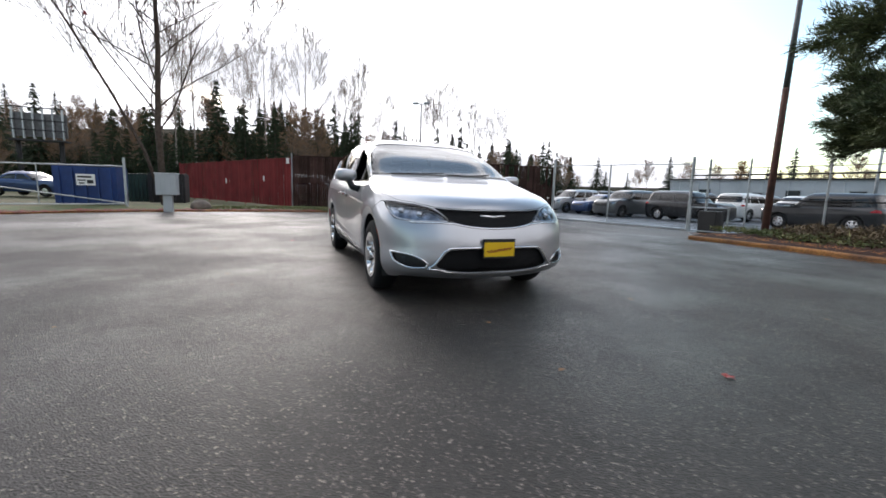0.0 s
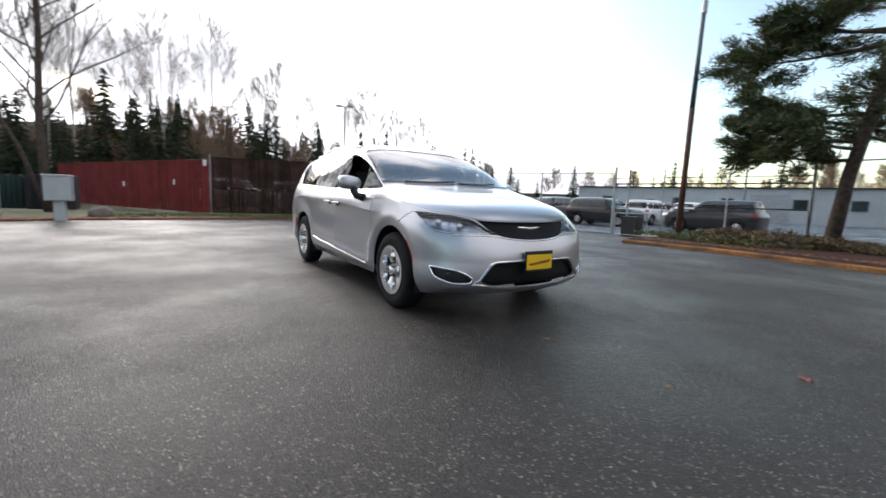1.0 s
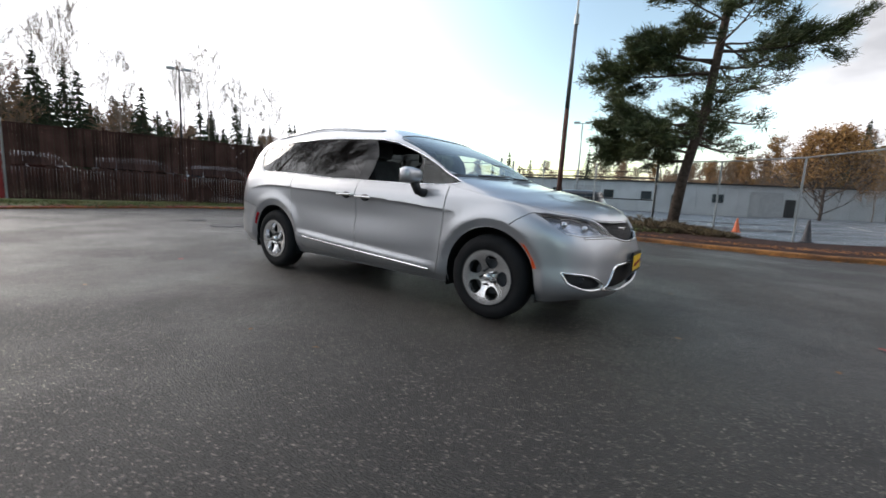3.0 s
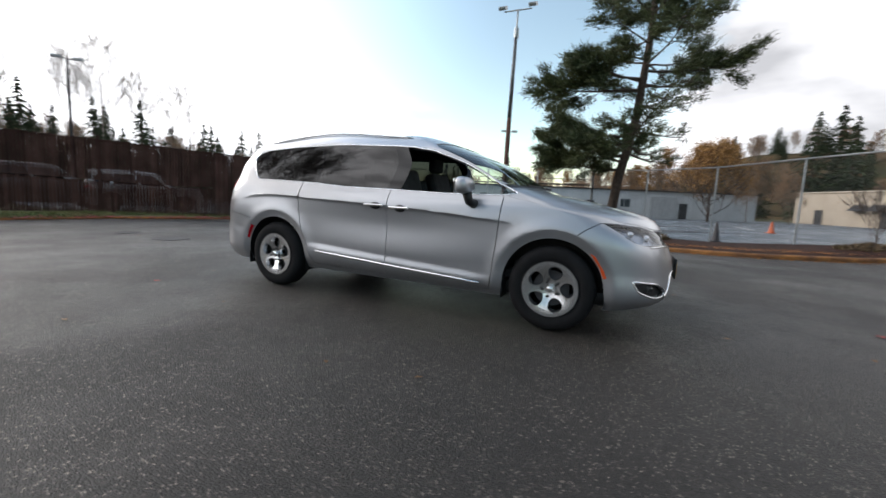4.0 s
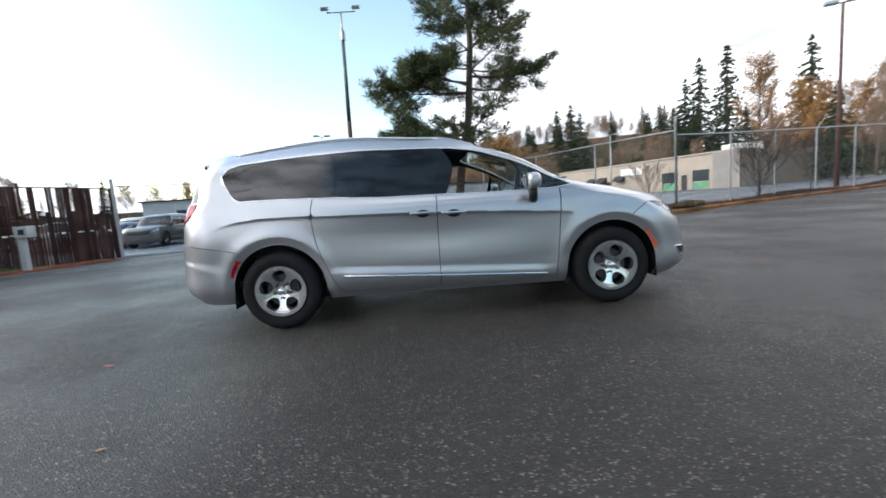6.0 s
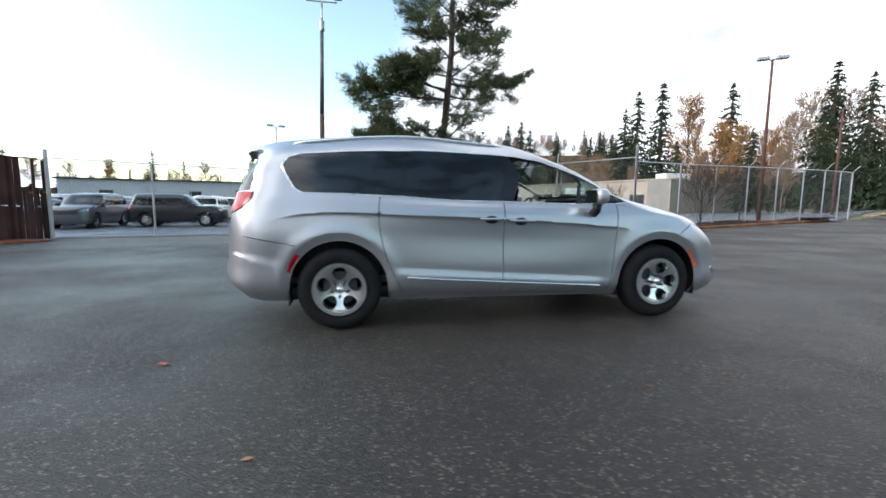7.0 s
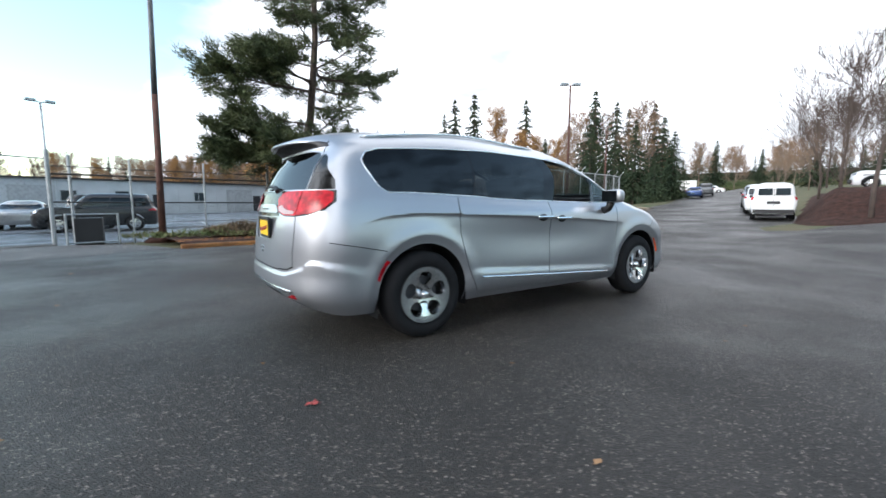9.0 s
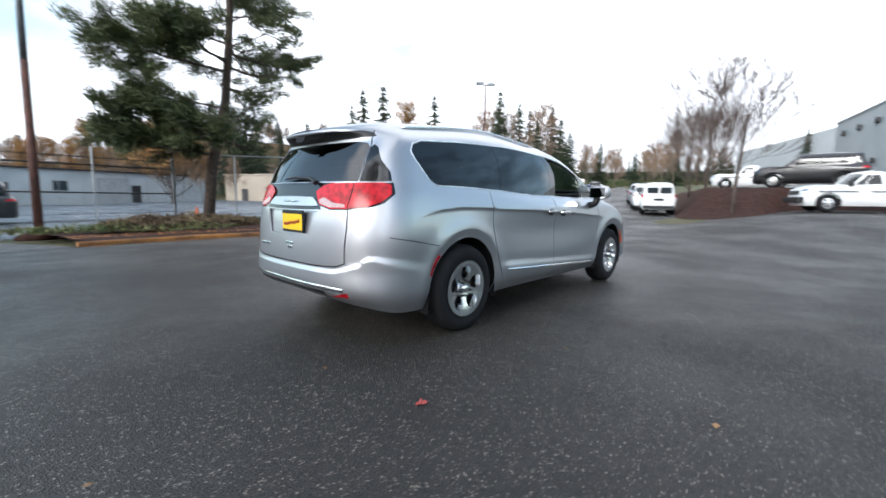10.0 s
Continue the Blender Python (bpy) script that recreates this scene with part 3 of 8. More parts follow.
# the low stretch by the rusty pole has open rails and tall bare posts
chain_fence("chain_link_fence", FENCE_N[:4], 1.25, "galvanised fence with dark open rails beside the gate", verge_top, rail=True, rail_mat=M_DARKPIPE,
            low_rail=[(2.12, 0.028, M_DARKPIPE), (2.36, 0.014, M_DARKPIPE)], extra=1.45)
chain_fence("chain_link_fence", FENCE_N[3:], 2.75, "tall galvanised chain-link fence behind the pine", lambda x, y: ground_z(x, y) + 0.12 + 0.14 * smooth(4, 9, x), tall_last=0.48)
chain_fence("chain_link_fence", FENCE_E, 2.62, "tall galvanised chain-link fence with barbed-wire arms along the road", lambda x, y: ground_z(x, y) + 0.22, arms=True, tall_first=0.5)


def build_gate():
    gate = tagged(new("sliding_gate"), "closed galvanised chain-link sliding gate with a high cable", "gate")
    a, b = GATE_L, GATE_R
    za, zb = ground_z(*a) - 0.05, ground_z(*b) - 0.05
    mid = a.lerp(b, 0.46)
    zm = ground_z(*mid) - 0.05
    for name, p, z, h, r in (("post", a, za, 3.0, 0.06), ("post", b, zb, 3.0, 0.06), ("post", mid, zm, 2.72, 0.035), ("post", b + Vector((0.45, 0.35)), zb, 2.9, 0.045)):
        bm = bmesh.new()
        tube(bm, [(p.x, p.y, z - 0.2), (p.x, p.y, z + h)], r, 12)
        part(name, bm, M_GALV, gate)
    for p, q, zp, zq, k in ((a, mid, za, zm, 0), (mid, b, zm, zb, 1)):
        bm = bmesh.new()
        wire_net(bm, p, q, zp + 0.12, zq + 0.12, 2.4, pitch=0.16, thick=0.0022)
        part("wire_netting", bm, M_WIRE, gate)
        bm = bmesh.new()
        tube(bm, [(p.x, p.y, zp + 0.12), (q.x, q.y, zq + 0.12)], 0.03, 8)
        part("bottom_rail", bm, M_GALV, gate)
        bm = bmesh.new()
        tube(bm, [(p.x, p.y, zp + 2.72), (q.x, q.y, zq + 2.72)], 0.02, 8)
        part("top_rail", bm, M_GALV, gate)
    # small frame beside the right post
    bm = bmesh.new()
    f = b + Vector((0.35, -0.35))
    g = f + Vector((1.25, 0.35))
    for z in (0.12, 1.02):
        tube(bm, [(f.x, f.y, zb + z), (g.x, g.y, zb + z)], 0.025, 8)
        part("guard_rail", bm, M_GALV, gate)
        bm = bmesh.new()
    bm.free()
    for p in (f, g):
        bm = bmesh.new()
        tube(bm, [(p.x, p.y, zb - 0.1), (p.x, p.y, zb + 1.05)], 0.035, 8)
        part("guard_post", bm, M_GALV, gate)
    bm = bmesh.new()
    box(bm, (f.x + 0.15, f.y + 0.25, zb), (f.x + 0.85, f.y + 0.75, zb + 0.9), 0.03)
    part("operator_box", bm, M_BLACK, gate, "black gate motor housing")
    # concrete sill under the gate
    bm = bmesh.new()
    d = (b - a).normalized()
    nn = Vector((-d.y, d.x)) * 0.16
    vs = []
    for z in (-0.1, 0.045):
        for p, zz in ((a - nn, za), (b - nn, zb), (b + nn, zb), (a + nn, za)):
            vs.append(bm.verts.new((p.x, p.y, zz + 0.05 + z)))
    bm.faces.new(vs[:4][::-1])
    bm.faces.new(vs[4:])
    for k in range(4):
        bm.faces.new((vs[k], vs[(k + 1) % 4], vs[4 + (k + 1) % 4], vs[4 + k]))
    part("sill", bm, M_CONCRETE, gate, "pale concrete sill")


build_gate()


def slat_fence(name, a, b, height, material, label, seed, gaps=0.0, top_gaps=None, slit=None, width=0.085, gap=0.008, post_every=3.0, behind=1):
    """Upright slats woven into wire: each slat a thin strip with its own height and tilt."""
    rng = random.Random(seed)
    fence = tagged(new(name), label, "fence")
    a, b = Vector(a), Vector(b)
    L = (b - a).length
    d = (b - a) / L
    nrm = Vector((-d.y, d.x))
    n_post = int(L / post_every) + 1
    for k in range(n_post + 1):
        u = min(L, k * L / n_post)
        p = a + d * u + (nrm * (0.0 if k == 0 else 0.06 * behind))
        bm = bmesh.new()
        tube(bm, [(p.x, p.y, ground_z(p.x, p.y) - 0.2), (p.x, p.y, ground_z(p.x, p.y) + height + 0.12)], 0.035, 8)
        part("post", bm, M_GALV if k == 0 else material, fence)
    bays = [[] for _ in range(n_post)]
    u = 0.0
    while u < L - width:
        p = a + d * u + nrm * rng.uniform(-0.012, 0.012)
        q = a + d * (u + width) + nrm * rng.uniform(-0.012, 0.012)
        z = ground_z(p.x, p.y)
        t = height + rng.uniform(-0.035, 0.02)
        pieces = [(0.03, t)]
        if top_gaps and top_gaps(u / L, rng):
            pieces = [(0.03, height * rng.uniform(0.62, 0.72))]
        if rng.random() < gaps:
            pieces = []
        if slit and slit(u / L, rng):
            c = slit(u / L, rng) or 1.1
            pieces = [(lo, min(hi, c - 0.004 - rng.random() ** 3 * 0.06)) for lo, hi in pieces[:1]] + [(c + 0.012, hi) for lo, hi in pieces[:1] if hi > c + 0.03]
        bays[min(n_post - 1, int(u / L * n_post))].append((p, q, z, pieces))
        u += width + gap
    for bay in bays:
        verts, faces = [], []
        for p, q, z, pieces in bay:
            for lo, hi in pieces:
                k = len(verts)
                o = nrm * 0.004
                for s in (-1, 1):
                    verts += [(p.x + o.x * s, p.y + o.y * s, z + lo), (q.x + o.x * s, q.y + o.y * s, z + lo), (q.x + o.x * s, q.y + o.y * s, z + hi), (p.x + o.x * s, p.y + o.y * s, z + hi)]
                faces += [(k, k + 1, k + 2, k + 3), (k + 7, k + 6, k + 5, k + 4), (k, k + 3, k + 7, k + 4), (k + 1, k + 5, k + 6, k + 2), (k + 3, k + 2, k + 6, k + 7)]
        ob = part_mesh("slat_panel", mesh_of("slat_panel", verts, faces, material), fence)
        ob["kind"] = "stuff"
    bm = bmesh.new()
    tube(bm, [(a.x, a.y, ground_z(*a) + height), (b.x, b.y, ground_z(*b) + height)], 0.02, 6)
    part("top_rail", bm, material, fence)
    return fence


CORNER = (-16.9, -1.1)
slat_fence("slatted_fence", CORNER, (-31.6, -8.7), 2.50, M_SLAT_RED, "red-brown slatted chain-link fence running away from the corner", 7, behind=-1)
slat_fence("slatted_fence", CORNER, tuple(GATE_L), 2.60, M_SLAT_BROWN, "dark brown slatted fence with broken slats beside the gate", 8, gaps=0.006,
           top_gaps=lambda u, r: u > 0.78 and r.random() < 0.55, slit=lambda u, r: (1.20 + 0.05 * math.sin(u * 9) if 0.01 < u < 0.66 else (1.55 if u > 0.7 and r.random() < 0.5 else 0)))
for px, py, pz in ((-17.2, -1.35, 2.35), (-19.6, -2.5, 1.45), (-24, -4.8, 1.3)):
    bm = bmesh.new()
    box(bm, (px + 0.06, py - 0.02, pz - 0.14), (px + 0.075, py + 0.18, pz + 0.14), 0.003)
    tagged(part("fence_notice", bm, M_WHITE), "small white notice wired to the red slatted fence", "sign", "notices on the red fence")

# ---------------------------------------------------------------- poles, boxes, bins


def rusty_pole():
    pole = tagged(new("lamp_pole"), "tall rust-red steel lamp pole with twin floodlights, standing in the verge", "lamp pole")
    x, y = -3.3, 13.75
    z = ground_z(x, y)
    bm = bmesh.new()
    tube(bm, [(x, y, z - 0.1), (x + 0.06, y, z + 5.0)], [0.115, 0.095], 14)
    part("shaft", bm, M_RUST, pole, smooth_faces=True)
    bm = bmesh.new()
    tube(bm, [(x + 0.06, y, z + 4.99), (x + 0.13, y, z + 8.52)], [0.092, 0.07], 14)
    part("middle_shaft", bm, M_POLE_GREY, pole, "weathered grey steel", smooth_faces=True)
    bm = bmesh.new()
    tube(bm, [(x + 0.13, y, z + 8.42), (x + 0.15, y, z + 9.50)], [0.045, 0.04], 10)
    part("upper_shaft", bm, M_GALV, pole, smooth_faces=True)
    bm = bmesh.new()
    tube(bm, [(x + 0.14, y, z + 8.34), (x + 0.14, y, z + 8.72)], [0.10, 0.10], 12)
    part("collar", bm, M_GALV, pole)
    bm = bmesh.new()
    tube(bm, [(x - 0.45, y, z + 9.47), (x + 0.75, y, z + 9.47)], 0.03, 8)
    part("cross_arm", bm, M_GALV, pole)
    for dx in (-0.5, 0.8):
        bm = bmesh.new()
        box(bm, (-0.16, -0.19, -0.06), (0.16, 0.19, 0.10), 0.04)
        ob = part("floodlight", bm, M_GALV, pole)
        ob.matrix_basis = pose(x + dx, y - 0.05, z + 9.59, 25, 0, 0)
    bm = bmesh.new()
    r = bmesh.ops.create_icosphere(bm, subdivisions=3, radius=1, matrix=Matrix.Translation((x, y, z)) @ Matrix.Diagonal((0.55, 0.5, 0.20, 1)))
    for v in bm.verts:
        v.co.z += noise.noise(v.co * 4) * 0.05
    tagged(part("mound", bm, M_BARK_MULCH, smooth_faces=True), "heap of dark soil round the foot of the pole", "mound", kind="structure")


rusty_pole()


def street_lamp(x, y, h, label, arm=1.2, heads=1, material=None, lean=0.0, turn=0.0):
    lamp = tagged(new("street_lamp"), label, "street lamp")
    z = ground_z(min(140, x), min(90, max(-60, y)))
    bm = bmesh.new()
    tube(bm, [(0, 0, -0.2), (lean * 0.5, 0, h * 0.5), (lean, 0, h)], [0.12, 0.09, 0.06], 10)
    part("shaft", bm, material or M_GALV, lamp, smooth_faces=True)
    for k in range(heads):
        s = 1 if k == 0 else -1
        bm = bmesh.new()
        tube(bm, [(lean, 0, h - 0.05), (lean + s * arm, 0, h + 0.12)], 0.035, 8)
        part("arm", bm, material or M_GALV, lamp)
        bm = bmesh.new()
        box(bm, (lean + s * arm - 0.28, -0.16, h - 0.02), (lean + s * arm + 0.28, 0.16, h + 0.16), 0.05)
        part("lamp_head", bm, M_GALV, lamp)
    lamp.matrix_basis = pose(x, y, z, 0, 0, turn)
    return lamp


street_lamp(-33.5, 11.3, 9.5, "far steel pole with two round floodlights above the dark fence", 0.55, 2, M_DARK, turn=60)
street_lamp(20.8, 15.9, 9.0, "steel lamp pole with two heads behind the roadside fence", 0.45, 2, M_RUST, turn=-30)
street_lamp(-9.7, 36, 8.2, "steel lamp pole far back in the parking lot", 0.5, 2, turn=20)
street_lamp(28, 58, 9.0, "thin lamp pole far back by the beige building", 0.8, 1, turn=0)
street_lamp(34, 22, 8.0, "bare brown pole among the roadside trees", 0.0, 0, M_RUST)


def intercom():
    x, y = -11.9, 7.6
    z = ground_z(x, y)
    ic = tagged(new("intercom_post"), "pale grey steel intercom post with a speaker box by the gate", "intercom")
    bm = bmesh.new()
    box(bm, (x - 0.09, y - 0.07, z - 0.1), (x + 0.09, y + 0.07, z + 1.22), 0.02)
    part("post", bm, M_MAILBOX, ic)
    bm = bmesh.new()
    box(bm, (x - 0.02, y - 0.20, z + 1.02), (x + 0.38, y + 0.06, z + 1.34), 0.02)
    bx = part("speaker_box", bm, M_MAILBOX, ic)
    bm = bmesh.new()
    box(bm, (x + 0.12, y - 0.212, z + 1.10), (x + 0.28, y - 0.202, z + 1.25))
    part("keypad", bm, M_BLACK, bx)


intercom()


def mailbox_cluster():
    x, y = -11.9, -5.5
    z = ground_z(x, y) + 0.05
    mb = tagged(new("mailbox_cluster"), "pale grey steel cluster mailbox on a pedestal", "mailbox")
    bm = bmesh.new()
    box(bm, (x - 0.25, y - 0.32, z + 0.56), (x + 0.25, y + 0.32, z + 1.30), 0.02)
    body = part("cabinet", bm, M_MAILBOX, mb)
    bm = bmesh.new()
    box(bm, (x - 0.29, y - 0.34, z + 1.29), (x + 0.29, y + 0.34, z + 1.34), 0.02)
    part("hood", bm, M_MAILBOX, mb)
    bm = bmesh.new()
    box(bm, (x - 0.12, y - 0.14, z - 0.1), (x + 0.12, y + 0.14, z + 0.64), 0.02)
    part("pedestal", bm, M_MAILBOX, mb)
    for i in range(4):
        for j in range(4):
            bm = bmesh.new()
            y0, z0 = y - 0.30 + j * 0.152, z + 0.59 + i * 0.172
            box(bm, (x + 0.25, y0, z0), (x + 0.262, y0 + 0.142, z0 + 0.162), 0.003)
            part("door", bm, M_MAILBOX, body)


mailbox_cluster()


def dumpster(x, y, w, d, h, material, label, turn=0.0):
    th = tagged(new("dumpster"), label, "dumpster")
    bm = bmesh.new()
    r = bmesh.ops.create_cube(bm, size=1.0, matrix=Matrix.Translation((0, 0, h / 2 + 0.08)) @ Matrix.Diagonal((d, w, h, 1)))
    for v in bm.verts:
        if v.co.z < h / 2:
            v.co.x *= 0.88
    bmesh.ops.bevel(bm, geom=list(bm.edges), offset=0.02, segments=2, affect="EDGES")
    part("bin", bm, material, th)
    for k in range(5):
        bm = bmesh.new()
        y0 = -w / 2 + w * (k + 0.5) / 5
        box(bm, (d / 2 - 0.06, y0 - 0.04, 0.15), (d / 2 + 0.05, y0 + 0.04, h), 0.01)
        part("rib", bm, material, th)
    for s in (-1, 1):
        bm = bmesh.new()
        box(bm, (-d / 2 - 0.02, s * w / 4 - w / 4 + 0.03, h + 0.07), (d / 2 + 0.03, s * w / 4 + w / 4 - 0.03, h + 0.12), 0.02)
        part("lid", bm, M_DARK if material is not M_BLUE_BIN else material, th)
    th.matrix_basis = pose(x, y, ground_z(x, y) + 0.02, 0, 0, turn)
    return th


dumpster(-15.2, -8.75, 2.0, 1.4, 1.5, M_BLUE_BIN, "blue steel dumpster behind an open pipe gate")
dumpster(-18.2, -6.7, 1.5, 1.2, 1.35, M_DARK, "dark steel dumpster beside the red fence")
dumpster(-18.6, -8.0, 0.8, 0.8, 1.3, M_GREEN_BIN, "green wheeled bin beside the dumpsters")
bm = bmesh.new()
box(bm, (-14.42, -9.0, 0.85), (-14.41, -8.4, 1.28), 0.004)
notice = tagged(part("notice_board", bm, M_WHITE), "white notice with dark print on the blue dumpster", "sign")
for k, (y0, y1, z0, z1) in enumerate(((-8.95, -8.5, 1.14, 1.21), (-8.95, -8.7, 1.02, 1.07), (-8.66, -8.46, 0.92, 1.06), (-8.92, -8.74, 0.91, 0.96))):
    bm = bmesh.new()
    box(bm, (-14.408, y0, z0), (-14.403, y1, z1))
    part("print_bar", bm, M_DARK, notice)


def pipe_gate():
    g = tagged(new("pipe_gate"), "open galvanised pipe-frame gate leaning before the blue dumpster", "gate")
    p, q = Vector((-13.9, -7.3)), Vector((-11.4, -14.0))
    for name, a, b, r in (("post", (p.x, p.y, -0.1), (p.x, p.y, 1.95), 0.05), ("top_pipe", (p.x, p.y, 1.62), (q.x, q.y, 1.45), 0.028), ("brace", (p.x, p.y, 0.2), (q.x, q.y, 1.35), 0.024),
                          ("bottom_pipe", (p.x, p.y, 0.18), (q.x, q.y, 0.16), 0.024), ("upright", (-13.05, -9.6, 0.18), (-13.05, -9.6, 1.56), 0.02)):
        bm = bmesh.new()
        tube(bm, [a, b], r, 8)
        part(name, bm, M_GALV, g)


pipe_gate()


def rock(x, y, r, label="rounded grey-brown boulder on the grass verge"):
    bm = bmesh.new()
    bmesh.ops.create_icosphere(bm, subdivisions=3, radius=r)
    for v in bm.verts:
        v.co *= 1 + 0.22 * noise.noise(v.co * 3 / r + Vector((x, y, 0)))
        v.co.z *= 0.75
    ob = part("boulder", bm, mat("boulder_stone", (0.16, 0.13, 0.11), 0.9, scale=4, var=0.3, bump=0.5, bump_scale=20), smooth_faces=True)
    ob.location = (x, y, ground_z(x, y) + r * 0.4)
    return tagged(ob, label, "boulder")


rock(-13.4, -4.7, 0.36)


def cone(x, y, h, material, label):
    c = tagged(new("traffic_cone"), label, "traffic cone", "cones in the parking lot")
    bm = bmesh.new()
    bmesh.ops.create_cone(bm, segments=20, radius1=0.16, radius2=0.035, depth=h - 0.04, cap_ends=True, matrix=Matrix.Translation((0, 0, (h - 0.04) / 2 + 0.04)))
    part("cone_body", bm, material, c, smooth_faces=False)
    bm = bmesh.new()
    box(bm, (-0.2, -0.2, 0), (0.2, 0.2, 0.045), 0.01)
    part("foot", bm, material, c)
    c.location = (x, y, ground_z(x, y) - 0.02)


cone(5.4, 16.6, 0.85, M_CONE, "tall dark rubber cone on the wet parking lot")
cone(3.2, 21.5, 0.7, M_CONE_ORANGE, "orange rubber cone on the wet parking lot")
cone(9.6, 26.0, 0.7, M_CONE_ORANGE, "orange rubber cone on the wet parking lot")

# painted bay lines on the lot
for k in range(9):
    bm = bmesh.new()
    x0, y0 = -1.0 + 2.6 * k, 26 + 0.8 * k
    box(bm, (x0, y0, -0.03), (x0 + 0.11, y0 + 6.0, 0.004))
    ob = part("bay_line", bm, M_LINE)
    ob.location.z = ground_z(x0, y0) - 0.012
    tagged(ob, "worn white bay line on the parking lot", "road marking", "bay lines", "structure")
for x0, y0, x1, y1 in ((-10, 21.5, 14, 24.5), (-6, 30.5, 18, 34)):
    bm = bmesh.new()
    tube(bm, [(x0, y0, 0), (x1, y1, 0)], 0.06, 4)
    for v in bm.verts:
        v.co.z = ground_z(v.co.x, v.co.y) - 0.012 if v.co.z > 0 else -0.4
    tagged(part("bay_line", bm, M_LINE), "worn white bay line on the parking lot", "road marking", "bay lines", "structure")
# faint old line on the asphalt near the pickup
bm = bmesh.new()
n = 14
vs = []
for k in range(n + 1):
    p = Vector((9.6, -1.9)).lerp(Vector((5.5, -5.6)), k / n)
    d = Vector((0.1, -0.11)) * (0.7 + 0.3 * math.sin(k * 2.1))
    vs.append([bm.verts.new((p.x + s * d.x, p.y - s * d.y * 0.9, ground_z(p.x, p.y) + 0.004)) for s in (-1, 1)])
for a, b in zip(vs, vs[1:]):
    bm.faces.new((a[0], a[1], b[1], b[0]))
tagged(part("worn_line", bm, mat("faded_line", (0.15, 0.15, 0.15), 0.7, scale=6, color2=(0.07, 0.07, 0.07), fine=0.4, fine_scale=70)), "faded pale line on the asphalt", "road marking", kind="structure")

# ---------------------------------------------------------------- the minivan
M_SILVER = car_paint("silver_metallic_paint", (0.455, 0.465, 0.49), metal=0.82, rough=0.36, flake=0.12, coat=0.8)
M_GLOSS_BLACK = mat("gloss_black_trim", (0.006, 0.006, 0.007), 0.06, var=0.1)
M_LAMP_WHITE = mat("white_lamp_plastic", (0.46, 0.32, 0.32), 0.30, var=0.12, scale=30)
M_LINER = mat("cabin_lining", (0.035, 0.035, 0.038), 0.9, var=0.2)
M_SEAT = mat("dark_seat_cloth", (0.03, 0.03, 0.033), 0.85, var=0.25, scale=8, bump=0.3, bump_scale=200)
M_CHROME = mat("chrome", (0.82, 0.83, 0.84), 0.10, 1.0, var=0.02)
M_RIM = mat("polished_alloy", (0.76, 0.77, 0.78), 0.20, 1.0, var=0.04)
M_RIM_DARK = mat("dark_brake_parts", (0.018, 0.018, 0.018), 0.7, 0.2, var=0.2)
M_TYRE = mat("tyre_rubber", (0.010, 0.010, 0.011), 0.8, spec=0.25, var=0.25, scale=6, bump=0.2, bump_scale=120)
M_GLASS_CLEAR = glass("clear_glass", (0.60, 0.70, 0.68), ior=1.65)
M_GLASS_TINT = glass("privacy_glass", (0.03, 0.034, 0.034), ior=1.72)
M_GLASS_SHIELD = glass("windshield_glass", (0.55, 0.66, 0.64), ior=2.3)
M_GLASS_LAMP = glass("lamp_lens", (0.80, 0.82, 0.85))
M_TAIL = mat("red_lamp_plastic", (0.42, 0.006, 0.014), 0.22, var=0.45, scale=22, spec=0.3)
M_TAIL_PALE = mat("pale_lamp_plastic", (0.50, 0.08, 0.09), 0.15, var=0.05, coat=1.0)
M_AMBER = mat("orange_marker_plastic", (0.75, 0.10, 0.02), 0.2, var=0.05, coat=1.0)
M_LAMP_CUP = mat("lamp_reflector", (0.28, 0.32, 0.38), 0.2, 0.8, var=0.7, scale=16)
M_GRILLE = mat("black_grille_mesh", (0.007, 0.007, 0.008), 0.5, var=0.2, bump=1.0, bump_scale=140, spec=0.2)
M_YELLOW = mat("yellow_plate_insert", (0.80, 0.50, 0.01), 0.45, var=0.05)
M_PLATE_RED = mat("dark_red_print", (0.28, 0.04, 0.02), 0.5, var=0.05)


def pchip(keys, t):
    """Smooth value through (position, value) keys."""
    n = len(keys)
    if t <= keys[0][0]:
        return keys[0][1]
    if t >= keys[-1][0]:
        return keys[-1][1]
    i = max(k for k in range(n - 1) if keys[k][0] <= t)
    (x0, y0), (x1, y1) = keys[i], keys[i + 1]
    h = x1 - x0

    def slope(k):
        if k == 0 or k == n - 1:
            return 0.0
        a = (keys[k][1] - keys[k - 1][1]) / (keys[k][0] - keys[k - 1][0])
        b = (keys[k + 1][1] - keys[k][1]) / (keys[k + 1][0] - keys[k][0])
        return 0.0 if a * b <= 0 else 2 * a * b / (a + b)
    u = (t - x0) / h
    m0, m1 = slope(i) * h, slope(i + 1) * h
    return y0 * (1 + 2 * u) * (1 - u) ** 2 + m0 * u * (1 - u) ** 2 + y1 * u * u * (3 - 2 * u) + m1 * u * u * (u - 1)


